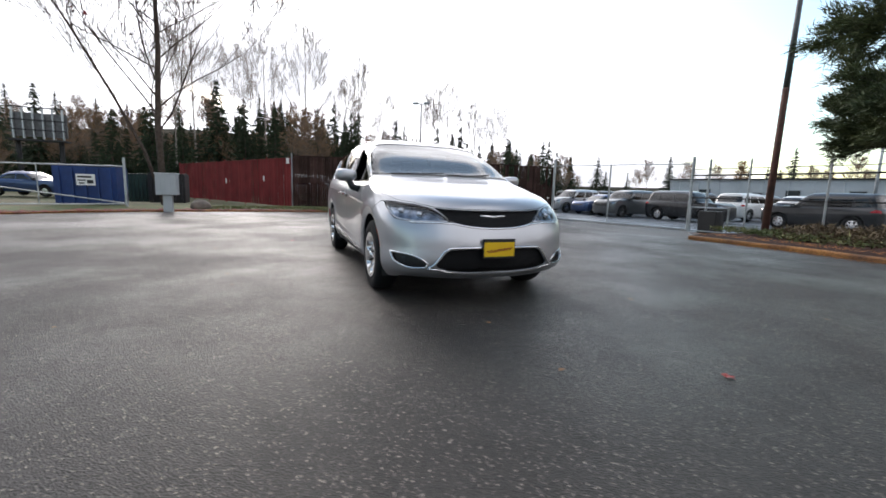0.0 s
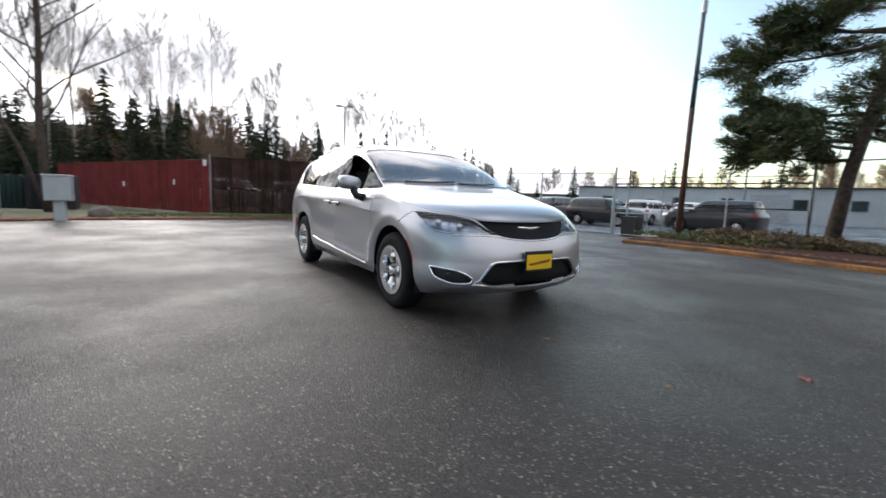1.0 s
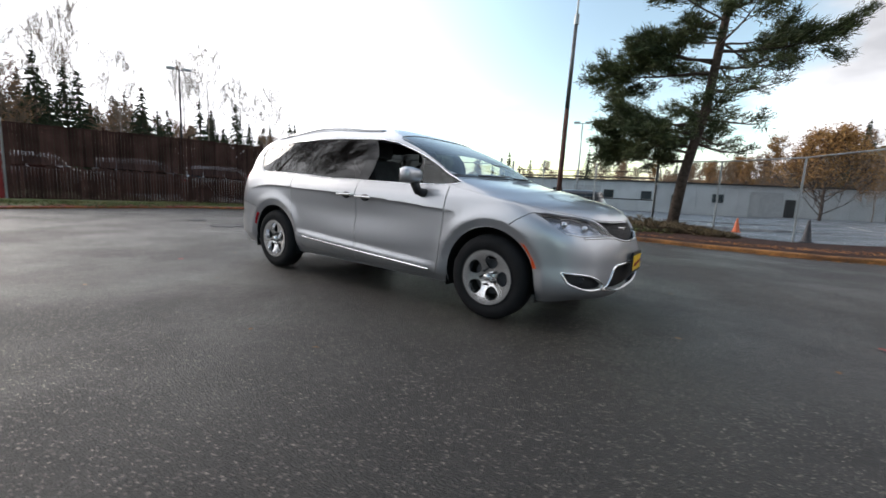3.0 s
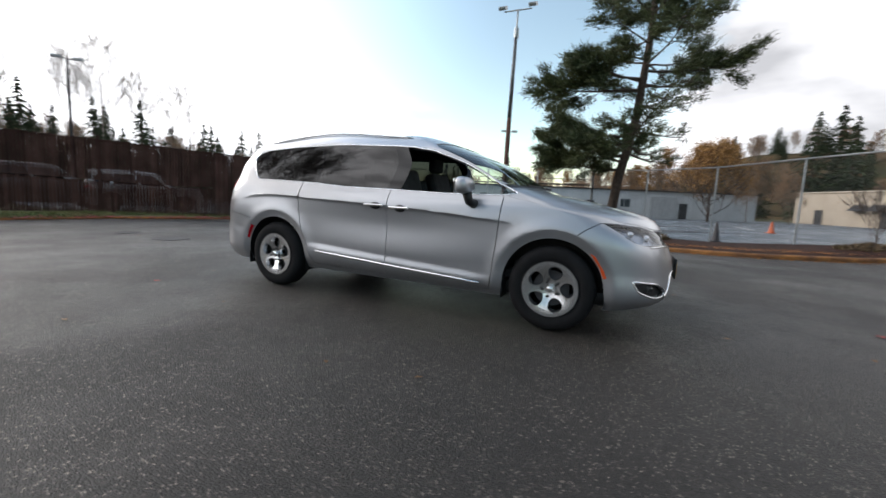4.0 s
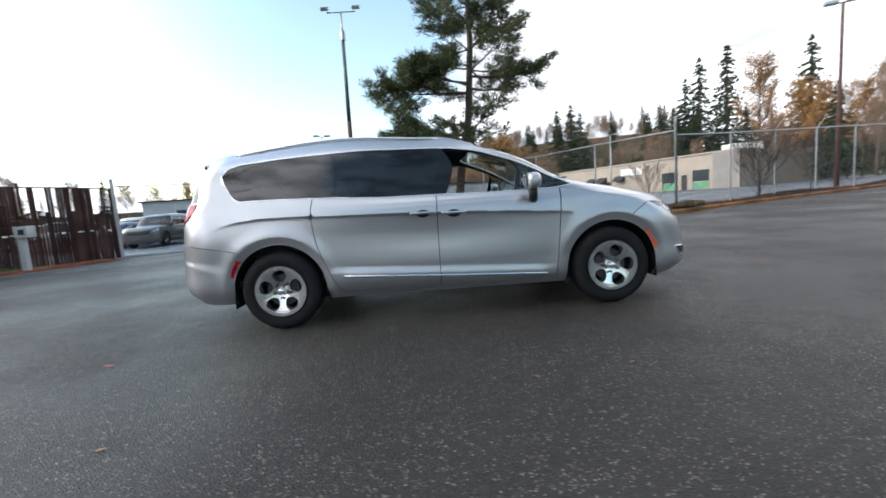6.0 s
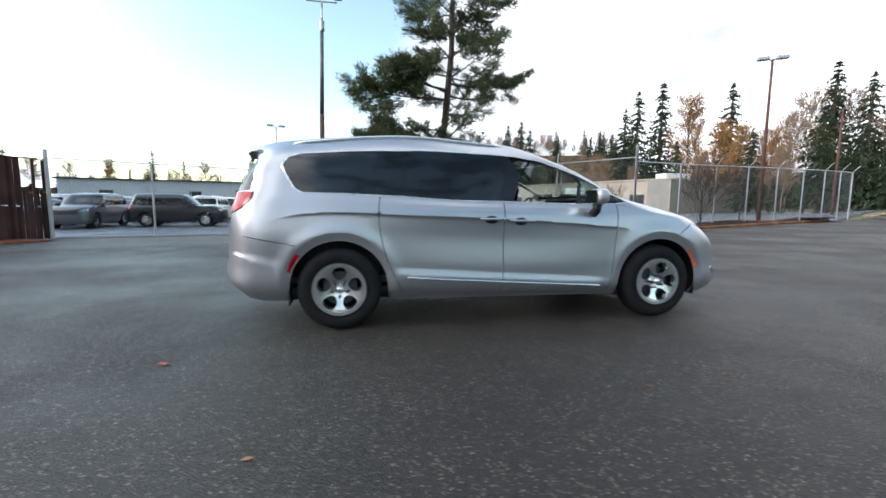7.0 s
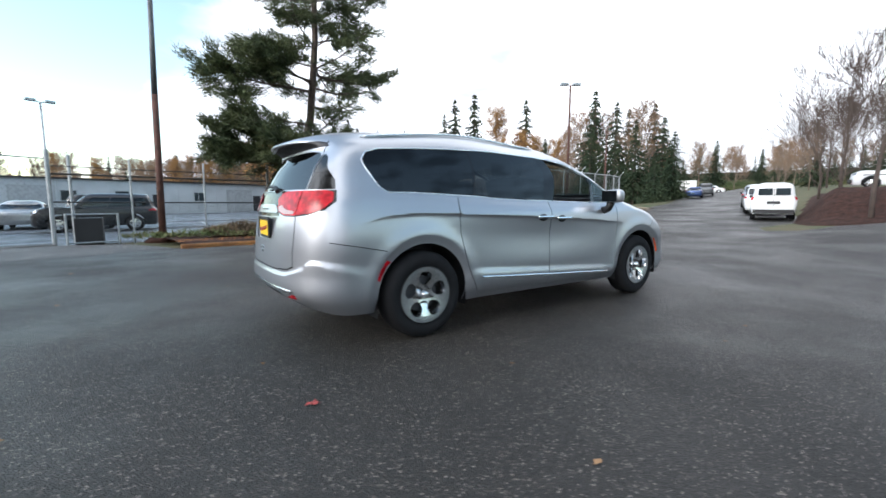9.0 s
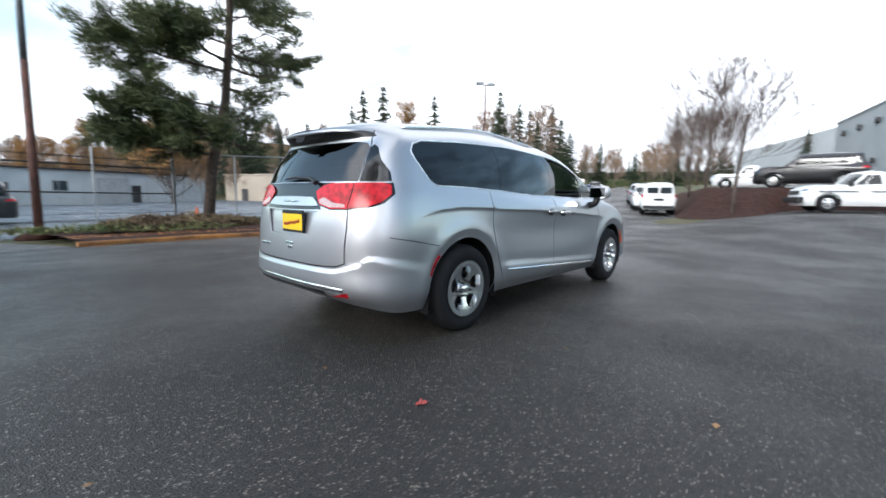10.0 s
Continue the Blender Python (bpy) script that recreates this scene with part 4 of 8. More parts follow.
class Skin:
    """A car's outer skin: rings from the sill up to the roof's middle line, joined by smooth columns.
    A place on it is (t, s): t runs from the front's middle (0) round the right side to the rear's middle (1), s counts the rings."""
    FRONT, REAR = 0.25, 0.80

    def __init__(self, rings, relief=None):
        self.rings = rings
        self.relief = relief
        self.n = len(rings)

    def ring(self, k, t):
        r = self.rings[k]
        xf, xsf, w, xsr, xr, nf, nr = r["plan"]
        if t <= self.FRONT:
            a = t / self.FRONT * math.pi / 2
            c, s = max(0.0, math.cos(a)) ** (2 / nf), max(0.0, math.sin(a)) ** (2 / nf)
            x, y = xsf + (xf - xsf) * c, -w * s
        elif t >= self.REAR:
            a = (1 - t) / (1 - self.REAR) * math.pi / 2
            c, s = max(0.0, math.cos(a)) ** (2 / nr), max(0.0, math.sin(a)) ** (2 / nr)
            x, y = xsr + (xr - xsr) * c, -w * s
        else:
            u = (t - self.FRONT) / (self.REAR - self.FRONT)
            x = xsf + (xsr - xsf) * u
            y = -w - r.get("bulge", 0.0) * math.sin(math.pi * u) ** 2
        z = pchip(r["z"], t)
        return Vector((x, y, z))

    def at(self, t, s):
        t = min(1.0, max(0.0, t))
        s = min(self.n - 1.0, max(0.0, s))
        i = min(int(s), self.n - 2)
        u = s - i
        p = [self.ring(max(0, min(self.n - 1, i + k)), t) for k in (-1, 0, 1, 2)]
        d = [max(1e-4, (p[k + 1] - p[k]).length) for k in range(3)]
        # finite differences over unequal spans
        m1 = (p[2] - p[1]) if i == 0 else ((p[1] - p[0]) / d[0] * d[1] + (p[2] - p[1]) / d[1] * d[0]) / (d[0] + d[1]) * d[1]
        m2 = (p[2] - p[1]) if i == self.n - 2 else ((p[2] - p[1]) / d[1] * d[2] + (p[3] - p[2]) / d[2] * d[1]) / (d[1] + d[2]) * d[1]
        q = p[1] * (1 + 2 * u) * (1 - u) ** 2 + m1 * u * (1 - u) ** 2 + p[2] * u * u * (3 - 2 * u) + m2 * u * u * (u - 1)
        if self.relief:
            q = self.relief(q)
        if t <= 0 or t >= 1 or s >= self.n - 1:
            q.y = 0.0
        q.y = min(q.y, 0.0)
        return q

    def normal(self, t, s):
        e = 2e-3
        a = self.at(min(1, t + e), s) - self.at(max(0, t - e), s)
        b = self.at(t, min(self.n - 1, s + e)) - self.at(t, max(0, s - e))
        n = a.cross(b)
        if n.length < 1e-12:
            return Vector((0, 0, 1))
        n.normalize()
        return -n if n.dot(self.at(t, s) - Vector((0, 0, 0.7))) < 0 and abs(n.y) + abs(n.z) > 0 else n

    def table(self):
        if not hasattr(self, "_tab"):
            ts, ss = np.linspace(0, 1, 161), np.linspace(0, self.n - 1, 71)
            self._ts, self._ss = ts, ss
            self._tab = np.array([[tuple(self.at(t, s)) for s in ss] for t in ts])
        return self._tab

    def find(self, axes, a, b, t_lo=0.0, t_hi=1.0, s_lo=0.0, s_hi=99):
        """The (t, s) at which two coordinates (0 x, 1 y, 2 z) take given values."""
        tab = self.table()
        it = [i for i, t in enumerate(self._ts) if t_lo <= t <= t_hi]
        js = [j for j, s in enumerate(self._ss) if s_lo <= s <= s_hi]
        sub = tab[it[0]:it[-1] + 1, js[0]:js[-1] + 1]
        d = (sub[..., axes[0]] - a) ** 2 + (sub[..., axes[1]] - b) ** 2
        i, j = np.unravel_index(np.argmin(d), d.shape)
        t, s = float(self._ts[it[0] + i]), float(self._ss[js[0] + j])
        for _ in range(8):
            p = self.at(t, s)
            e = 1e-4
            pt, ps = (self.at(t + e, s) - p) / e, (self.at(t, s + e) - p) / e
            J = np.array([[pt[axes[0]], ps[axes[0]]], [pt[axes[1]], ps[axes[1]]]])
            r = np.array([a - p[axes[0]], b - p[axes[1]]])
            if abs(np.linalg.det(J)) < 1e-9:
                break
            step = np.linalg.solve(J, r)
            k = min(1.0, 0.03 / max(1e-9, abs(step[0])), 0.4 / max(1e-9, abs(step[1])))
            t = min(t_hi, max(t_lo, t + k * float(step[0])))
            s = min(min(s_hi, self.n - 1.0), max(s_lo, s + k * float(step[1])))
        return t, s

    def side(self, pts):
        return [self.find((0, 2), x, z, 0.12, 0.90) for x, z in pts]

    def dense(self, pts, step=0.04):
        out = []
        for (a, b), (c, d) in zip(pts, pts[1:]):
            n = max(1, int(math.hypot(c - a, d - b) / step))
            out += [(a + (c - a) * k / n, b + (d - b) * k / n) for k in range(n)]
        return out + [pts[-1]]

    def front(self, pts):
        return [self.find((1, 2), -abs(y), z, 0.0, 0.30) if y else (0.0, self.s_of_z(0.0, z)) for y, z in pts]

    def rear(self, pts):
        return [self.find((1, 2), -abs(y), z, 0.74, 1.0) if y else (1.0, self.s_of_z(1.0, z)) for y, z in pts]

    def s_of_z(self, t, z):
        lo, hi = 0.0, self.n - 1.0
        for _ in range(40):
            m = (lo + hi) / 2
            if self.at(t, m).z < z:
                lo = m
            else:
                hi = m
        return lo


def densify(poly, skin, step=0.035, closed=True):
    out = []
    n = len(poly)
    for i in range(n if closed else n - 1):
        (t0, s0), (t1, s1) = poly[i], poly[(i + 1) % n]
        k = max(1, int((skin.at(t1, s1) - skin.at(t0, s0)).length / step))
        out += [(t0 + (t1 - t0) * j / k, s0 + (s1 - s0) * j / k) for j in range(k)]
    if not closed:
        out.append(poly[-1])
    return out


def round_poly(pts, r=0.25, n=4):
    """Rounds the corners of a closed outline (r: share of the shorter neighbouring edge)."""
    out = []
    m = len(pts)
    for i in range(m):
        p, a, b = Vector(pts[i]), Vector(pts[i - 1]), Vector(pts[(i + 1) % m])
        la, lb = (a - p).length, (b - p).length
        d = r * min(la, lb)
        pa, pb = p + (a - p) / max(la, 1e-9) * d, p + (b - p) / max(lb, 1e-9) * d
        for k in range(n + 1):
            u = k / n
            out.append(tuple(pa * (1 - u) ** 2 + p * 2 * u * (1 - u) + pb * u * u))
    return out


def smooth_loop(pts, n=5):
    out = []
    m = len(pts)
    for i in range(m):
        p0, p1, p2, p3 = (Vector(pts[(i + k) % m]) for k in (-1, 0, 1, 2))
        for k in range(n):
            u = k / n
            out.append(tuple(0.5 * (2 * p1 + (p2 - p0) * u + (2 * p0 - 5 * p1 + 4 * p2 - p3) * u * u + (3 * p1 - p0 - 3 * p2 + p3) * u ** 3)))
    return out


def strip_poly(line, skin, half):
    """A thin outline round a line on the skin, half its width in metres."""
    a, b = [], []
    for i, (t, s) in enumerate(line):
        p0, p1 = line[max(0, i - 1)], line[min(len(line) - 1, i + 1)]
        e = 1e-3
        gt = (skin.at(min(1, t + e), s) - skin.at(max(0, t - e), s)).length / (min(1, t + e) - max(0, t - e))
        gs = (skin.at(t, s + e) - skin.at(t, max(0, s - e))).length / (2 * e)
        d = Vector(((p1[0] - p0[0]) * gt, (p1[1] - p0[1]) * gs))
        if d.length < 1e-9:
            continue
        d.normalize()
        nx, ny = -d.y * half / max(gt, 1e-3), d.x * half / max(gs, 1e-3)
        a.append((t + nx, s + ny))
        b.append((t - nx, s - ny))
    return a + b[::-1]


def cut_skin(skin, regions, grid_t=150, grid_s=6, more=()):
    """Cuts the skin along the outlines of the regions; gives each region's triangles. The first region that holds a triangle takes it."""
    from mathutils.geometry import delaunay_2d_cdt
    K = 8.0
    pts, edges = [], []
    for _, poly in regions:
        n0 = len(pts)
        pts += [Vector((min(1, max(0, t)) * K, min(skin.n - 1, max(0, s)))) for t, s in poly]
        edges += [(n0 + i, n0 + (i + 1) % len(poly)) for i in range(len(poly))]
    n0 = len(pts)
    for i in range(grid_t + 1):
        for j in range(grid_s * (skin.n - 1) + 1):
            pts.append(Vector((i / grid_t * K, j / grid_s)))
    pts += [Vector((min(1, max(0, t)) * K, min(skin.n - 1, max(0, q)))) for t, q in more]
    r = delaunay_2d_cdt(pts, edges, [], 0, 1e-6)
    pos = [(min(1.0, max(0.0, v[0] / K)), v[1]) for v in r[0]]
    boxes = [(min(p[0] for p in poly), max(p[0] for p in poly), min(p[1] for p in poly), max(p[1] for p in poly)) for _, poly in regions]
    out = {}
    for f in r[2]:
        ct, cs = sum(pos[k][0] for k in f) / len(f), sum(pos[k][1] for k in f) / len(f)
        who = "shell"
        for (name, poly), (a, b, c, d) in zip(regions, boxes):
            if a <= ct <= b and c <= cs <= d and inside(ct, cs, poly):
                who = name
                break
        out.setdefault(who, []).append(f)
    return pos, out


def skin_mesh(name, skin, pos, faces, material, inset=0.0, side=0, rim=0.0, even=None):
    """A mesh of some triangles of the skin, shaded by the skin's own curvature. side -1: the right half, 1: the left half, 0: both, joined in the middle.
    rim: how far the free edges are turned inwards, so that panels and panes have a thickness."""
    if not hasattr(skin, "known") or skin.known_of is not pos:
        skin.known, skin.known_of = {}, pos
    used = sorted({k for f in faces for k in f})
    for k in used:
        if k not in skin.known:
            skin.known[k] = (skin.at(*pos[k]), skin.normal(*pos[k]))
    verts, norms, out, index = [], [], [], {}
    for sgn in ((1, -1) if side == 0 else ((1,) if side < 0 else (-1,))):
        for k in used:
            p, n = skin.known[k]
            n = even(p) if even else n
            middle = abs(p.y) < 1e-5
            if middle:
                n = Vector((n.x, 0, n.z)).normalized()
            p = p - n * inset
            if sgn < 0 and middle and (1, k) in index:
                index[(sgn, k)] = index[(1, k)]
                continue
            index[(sgn, k)] = len(verts)
            verts.append(Vector((p.x, min(p.y, 0.0) * sgn, p.z)))
            norms.append(Vector((n.x, n.y * sgn, n.z)))
        for f in faces:
            g = [index[(sgn, k)] for k in f]
            if len(set(g)) < 3:
                continue
            a, b, c = (verts[k] for k in g[:3])
            nn = (b - a).cross(c - a)
            if nn.length < 1e-10:
                continue
            out.append(tuple(g) if nn.dot(norms[g[0]] + norms[g[1]] + norms[g[2]]) > 0 else tuple(g[::-1]))
    if rim:
        once = {}
        for f in out:
            for a, b in zip(f, f[1:] + f[:1]):
                key = (min(a, b), max(a, b))
                once[key] = None if key in once else (a, b)
        for e in list(once.values()):
            if e is None:
                continue
            a, b = e
            k = len(verts)
            quad = [verts[b].copy(), verts[a].copy(), verts[a] - norms[a] * rim, verts[b] - norms[b] * rim]
            m = (quad[1] - quad[0]).cross(quad[3] - quad[0])
            if m.length < 1e-12:
                continue
            m.normalize()
            verts += quad
            norms += [m] * 4
            out.append((k, k + 1, k + 2, k + 3))
    me = mesh_of(name, verts, out, material, flat=False)
    me.normals_split_custom_set_from_vertices([tuple(n) for n in norms])
    return me


def islands(faces):
    """Splits triangles into connected groups."""
    up = {}

    def root(a):
        while up.setdefault(a, a) != a:
            a = up[a]
        return a
    for f in faces:
        for k in f[1:]:
            up[root(k)] = root(f[0])
    out = {}
    for f in faces:
        out.setdefault(root(f[0]), []).append(f)
    return list(out.values())


def bead(bm, skin, line, width, height, side=1, closed=False, sink=0.002):
    """A half-round strip laid along a line on the skin (chrome trim)."""
    rows = []
    L = [(skin.at(*q), skin.normal(*q)) for q in line]
    n = len(L)
    for i, (p, nn) in enumerate(L):
        a, b = L[(i - 1) % n if closed else max(0, i - 1)][0], L[(i + 1) % n if closed else min(n - 1, i + 1)][0]
        d = (b - a).normalized()
        w = nn.cross(d).normalized()
        row = []
        for k in range(5):
            u = -1 + k / 2
            q = p + w * (width / 2 * u) + nn * (height * math.sqrt(max(0, 1 - u * u)) - sink)
            row.append(bm.verts.new((q.x, q.y * side, q.z)))
        rows.append(row)
    for i in range(n if closed else n - 1):
        a, b = rows[i], rows[(i + 1) % n]
        for k in range(4):
            f = (a[k], a[k + 1], b[k + 1], b[k])
            bm.faces.new(f if side > 0 else f[::-1])
    return bm


def lathe(bm, prof, n=48, axis="y", centre=(0, 0, 0), closed=False):
    """Turns a profile of (radius, along) round the y axis."""
    rings = []
    for k in range(n):
        a = 2 * math.pi * k / n
        rings.append([bm.verts.new((centre[0] + r * math.cos(a), centre[1] + h, centre[2] + r * math.sin(a))) for r, h in prof])
    m = len(prof)
    for k in range(n):
        a, b = rings[k], rings[(k + 1) % n]
        for j in range(m if closed else m - 1):
            if prof[j][0] < 1e-6 and prof[(j + 1) % m][0] < 1e-6:
                continue
            bm.faces.new((a[j], b[j], b[(j + 1) % m], a[(j + 1) % m]))
    bmesh.ops.remove_doubles(bm, verts=bm.verts, dist=1e-5)
    return bm


def disc_with_holes(bm, R, holes, y0, dome, depth):
    """A round plate (facing -y) with holes cut right through it, its edges turned inwards."""
    from mathutils.geometry import delaunay_2d_cdt
    pts, edges, loops = [], [], []
    for poly in [[(R * math.cos(2 * math.pi * k / 72), R * math.sin(2 * math.pi * k / 72)) for k in range(72)]] + holes:
        n0 = len(pts)
        pts += [Vector(p) for p in poly]
        loops.append(list(range(n0, n0 + len(poly))))
        edges += [(n0 + i, n0 + (i + 1) % len(poly)) for i in range(len(poly))]
    for ring in range(1, 9):
        for k in range(6 * ring):
            a = 2 * math.pi * k / (6 * ring)
            p = Vector((R * ring / 9 * math.cos(a), R * ring / 9 * math.sin(a)))
            if not any(inside(p.x, p.y, h) for h in holes):
                pts.append(p)
    r = delaunay_2d_cdt(pts, edges, [], 0, 1e-6)

    def lift(p):
        return y0 + dome(math.hypot(p[0], p[1]))
    vs = [bm.verts.new((p[0], lift(p), p[1])) for p in r[0]]
    for f in r[2]:
        c = sum((Vector(r[0][k]) for k in f), Vector((0, 0))) / len(f)
        if any(inside(c.x, c.y, h) for h in holes) or c.length > R:
            continue
        face = bm.faces.new([vs[k] for k in f])
        face.normal_update()
        if face.normal.y > 0:
            face.normal_flip()
    # walls of the holes and of the rim
    bm.edges.ensure_lookup_table()
    rim = [e for e in bm.edges if len(e.link_faces) == 1]
    ret = bmesh.ops.extrude_edge_only(bm, edges=rim)
    for v in ret["geom"]:
        if isinstance(v, bmesh.types.BMVert):
            v.co.y += depth
            q = Vector((v.co.x, v.co.z))
            if q.length < R * 0.97:
                # the flanks of the spokes slope towards the hole's middle
                c = min((sum((Vector(p) for p in h), Vector((0, 0))) / len(h) for h in holes), key=lambda m: (m - q).length)
                q = c + (q - c) * 0.80
            v.co.x, v.co.z = q.x, q.y
    return bm


def build_wheel(name, style="star", R=0.364, rim_r=0.232, width=0.235, parent=None):
    """A wheel whose outer face looks along -y, its middle at the origin."""
    wheel = new(name)
    bm = bmesh.new()
    h = width / 2
    lathe(bm, [(rim_r, -h + 0.018), (rim_r + 0.02, -h + 0.004), (rim_r + 0.06, -h), (R - 0.045, -h + 0.004), (R - 0.016, -h + 0.022), (R, -h + 0.06),
               (R, h - 0.06), (R - 0.016, h - 0.022), (R - 0.045, h - 0.004), (rim_r + 0.02, h), (rim_r, h - 0.02)], 56)
    bmesh.ops.recalc_face_normals(bm, faces=bm.faces)
    part("tyre", bm, M_TYRE, wheel, smooth_faces=True)
    bm = bmesh.new()
    holes = []
    for k in range(5):
        a0 = 2 * math.pi * (k + 0.5) / 5 + math.pi / 2
        pts = []
        for rr, aa in ((0.35, 0.0), (0.39, 0.26), (0.56, 0.42), (0.74, 0.36), (0.83, 0.20), (0.85, 0.0), (0.83, -0.20), (0.74, -0.36), (0.56, -0.42), (0.39, -0.26)):
            pts.append((rr * rim_r * math.cos(a0 + aa), rr * rim_r * math.sin(a0 + aa)))
        holes.append(smooth_loop(pts, 4))
    disc_with_holes(bm, rim_r, holes, -h + 0.030, lambda r: 0.022 * math.cos(min(1, r / rim_r) * math.pi) - 0.006, 0.045)
    part("rim", bm, M_RIM, wheel, "polished five-spoke alloy rim", smooth_faces=False)
    bm = bmesh.new()
    lathe(bm, [(rim_r + 0.004, -h + 0.004), (rim_r + 0.008, -h + 0.0), (rim_r - 0.012, -h + 0.008), (rim_r - 0.016, -h + 0.05), (rim_r - 0.02, h - 0.03), (0.02, h - 0.03)], 56)
    part("barrel", bm, M_RIM_DARK, wheel, smooth_faces=True)
    bm = bmesh.new()
    lathe(bm, [(0.0, -h + 0.085), (0.150, -h + 0.085), (0.150, -h + 0.11), (0.0, -h + 0.11)], 40)
    part("brake_disc", bm, mat("brake_steel", (0.07, 0.07, 0.075), 0.5, 0.8) if "brake_steel" not in bpy.data.materials else bpy.data.materials["brake_steel"], wheel)
    bm = bmesh.new()
    lathe(bm, [(0.0, -h - 0.004), (0.020, -h - 0.003), (0.029, -h + 0.002), (0.030, -h + 0.03)], 24)
    part("centre_cap", bm, M_CHROME, wheel, smooth_faces=True)
    bm = bmesh.new()
    for k in range(5):
        a = 2 * math.pi * k / 5 + math.pi / 2
        lathe(bm, [(0.0, -h - 0.002), (0.008, -h - 0.002), (0.010, -h + 0.004), (0.010, -h + 0.03)], 6, centre=(0.062 * math.cos(a), 0, 0.062 * math.sin(a)))
        part("lug_nut", bm, M_RIM_DARK, wheel)
        bm = bmesh.new()
    bm.free()
    if parent is not None:
        wheel.parent = parent
    return wheel


VAN_RINGS = [
    dict(plan=(2.40, 1.95, 0.90, -2.10, -2.50, 2.6, 2.8), z=[(0, 0.245), (0.15, 0.268), (0.25, 0.235), (0.5, 0.245), (0.8, 0.265), (0.9, 0.32), (1, 0.355)]),
    dict(plan=(2.47, 1.98, 0.952, -2.12, -2.60, 2.5, 2.7), z=[(0, 0.315), (0.25, 0.32), (0.5, 0.33), (0.8, 0.37), (1, 0.43)]),
    dict(plan=(2.495, 1.95, 0.972, -2.10, -2.615, 2.4, 2.6), z=[(0, 0.54), (0.25, 0.56), (0.5, 0.50), (0.8, 0.58), (1, 0.60)], bulge=0.010),
    dict(plan=(2.44, 1.88, 0.990, -2.08, -2.60, 2.35, 2.6), z=[(0, 0.74), (0.25, 0.79), (0.5, 0.80), (0.8, 0.84), (1, 0.82)], bulge=-0.020),
    dict(plan=(2.36, 1.62, 0.968, -2.05, -2.565, 2.25, 2.7), z=[(0, 0.905), (0.12, 0.925), (0.25, 0.985), (0.5, 1.005), (0.8, 1.03), (1, 1.03)], bulge=0.020),
    dict(plan=(1.88, 1.28, 0.945, -2.03, -2.54, 2.6, 2.75), z=[(0, 1.080), (0.12, 1.075), (0.25, 1.07), (0.5, 1.078), (0.8, 1.125), (1, 1.115)], bulge=0.018),
    dict(plan=(1.26, 0.95, 0.905, -2.00, -2.515, 3.4, 2.8), z=[(0, 1.215), (0.2, 1.200), (0.25, 1.15), (0.5, 1.15), (0.8, 1.225), (0.86, 1.205), (1, 1.20)], bulge=0.015),
    dict(plan=(0.84, 0.58, 0.838, -1.98, -2.435, 3.5, 2.9), z=[(0, 1.455), (0.18, 1.425), (0.25, 1.385), (0.5, 1.395), (0.8, 1.39), (1, 1.365)], bulge=0.018),
    dict(plan=(0.35, 0.13, 0.735, -1.95, -2.335, 3.6, 3.0), z=[(0, 1.645), (0.18, 1.615), (0.25, 1.59), (0.5, 1.625), (0.8, 1.560), (0.9, 1.535), (1, 1.525)], bulge=0.02),
    dict(plan=(0.19, -0.02, 0.60, -1.95, -2.475, 3.4, 2.3), z=[(0, 1.695), (0.25, 1.69), (0.5, 1.725), (0.8, 1.655), (0.9, 1.605), (1, 1.583)], bulge=0.02),
    dict(plan=(-0.03, -0.28, 0.0, -1.90, -2.20, 2.5, 2.5), z=[(0, 1.725), (0.25, 1.735), (0.5, 1.76), (0.8, 1.715), (1, 1.67)]),
]
WHEEL_X, ARCH_Z, ARCH_R = 1.5445, 0.370, 0.425
CREASE = [(-2.20, 0.93), (-2.0, 0.988), (-1.80, 1.022), (-1.60, 1.034), (-1.384, 1.030), (-0.906, 1.009), (-0.29, 0.988), (0.35, 0.955), (1.05, 0.905), (1.25, 0.890)]


def van_relief(q):
    """The pressed lines of the van's sides: the crease by the handles, the shelf over the sills, the flared arches, the step of the rear bumper."""
    if q.y > -0.30 and q.x > -2.2:
        return q
    dx = dy = 0.0
    if -2.20 < q.x < 1.25 and q.y < -0.85:
        e = q.z - pchip(CREASE, q.x)
        fade = min(1.0, smooth(-2.15, -1.65, q.x), (1.25 - q.x) / 0.35)
        dy -= 0.015 * fade * (math.exp(-e / 0.075) if e > 0 else math.exp(e / 0.012))
    if -1.15 < q.x < 1.10 and q.y < -0.80:
        zm = 0.396 - 0.063 * q.x
        fade = min(1.0, (q.x + 1.15) / 0.25, (1.10 - q.x) / 0.25)
        dy -= 0.020 * fade * (smooth(zm + 0.10, zm + 0.015, q.z) if q.z > zm else smooth(0.25, zm, q.z))
    if q.y < -0.80:
        for cx in (WHEEL_X, -WHEEL_X):
            r = math.hypot(q.x - cx, q.z - ARCH_Z)
            if r < 0.85 and q.z > 0.25:
                dy -= 0.016 * math.exp(-((r - 0.492) / 0.075) ** 2) if r > 0.492 else 0.016 - 0.30 * (0.492 - r)
    if q.x < -1.90:
        u = smooth(-2.15, -2.50, q.x)
        zf = 0.555 + 0.06 * smooth(0.55, 0.85, -q.y) * smooth(-2.05, -2.35, q.x) + 0.05 * smooth(0.74, 0.86, -q.y) * smooth(-2.25, -2.45, q.x)
        wide = 0.045 + 0.055 * smooth(-2.42, -2.20, q.x)
        k = smooth(zf + wide, zf, q.z) * (0.5 + 0.5 * smooth(0.30, zf, q.z)) * smooth(-1.90, -2.20, q.x)
        d = Vector((-u, -(1 - u))).normalized() * 0.013 * k
        dx += d.x
        dy += d.y
    q.x += dx
    q.y += dy
    return q


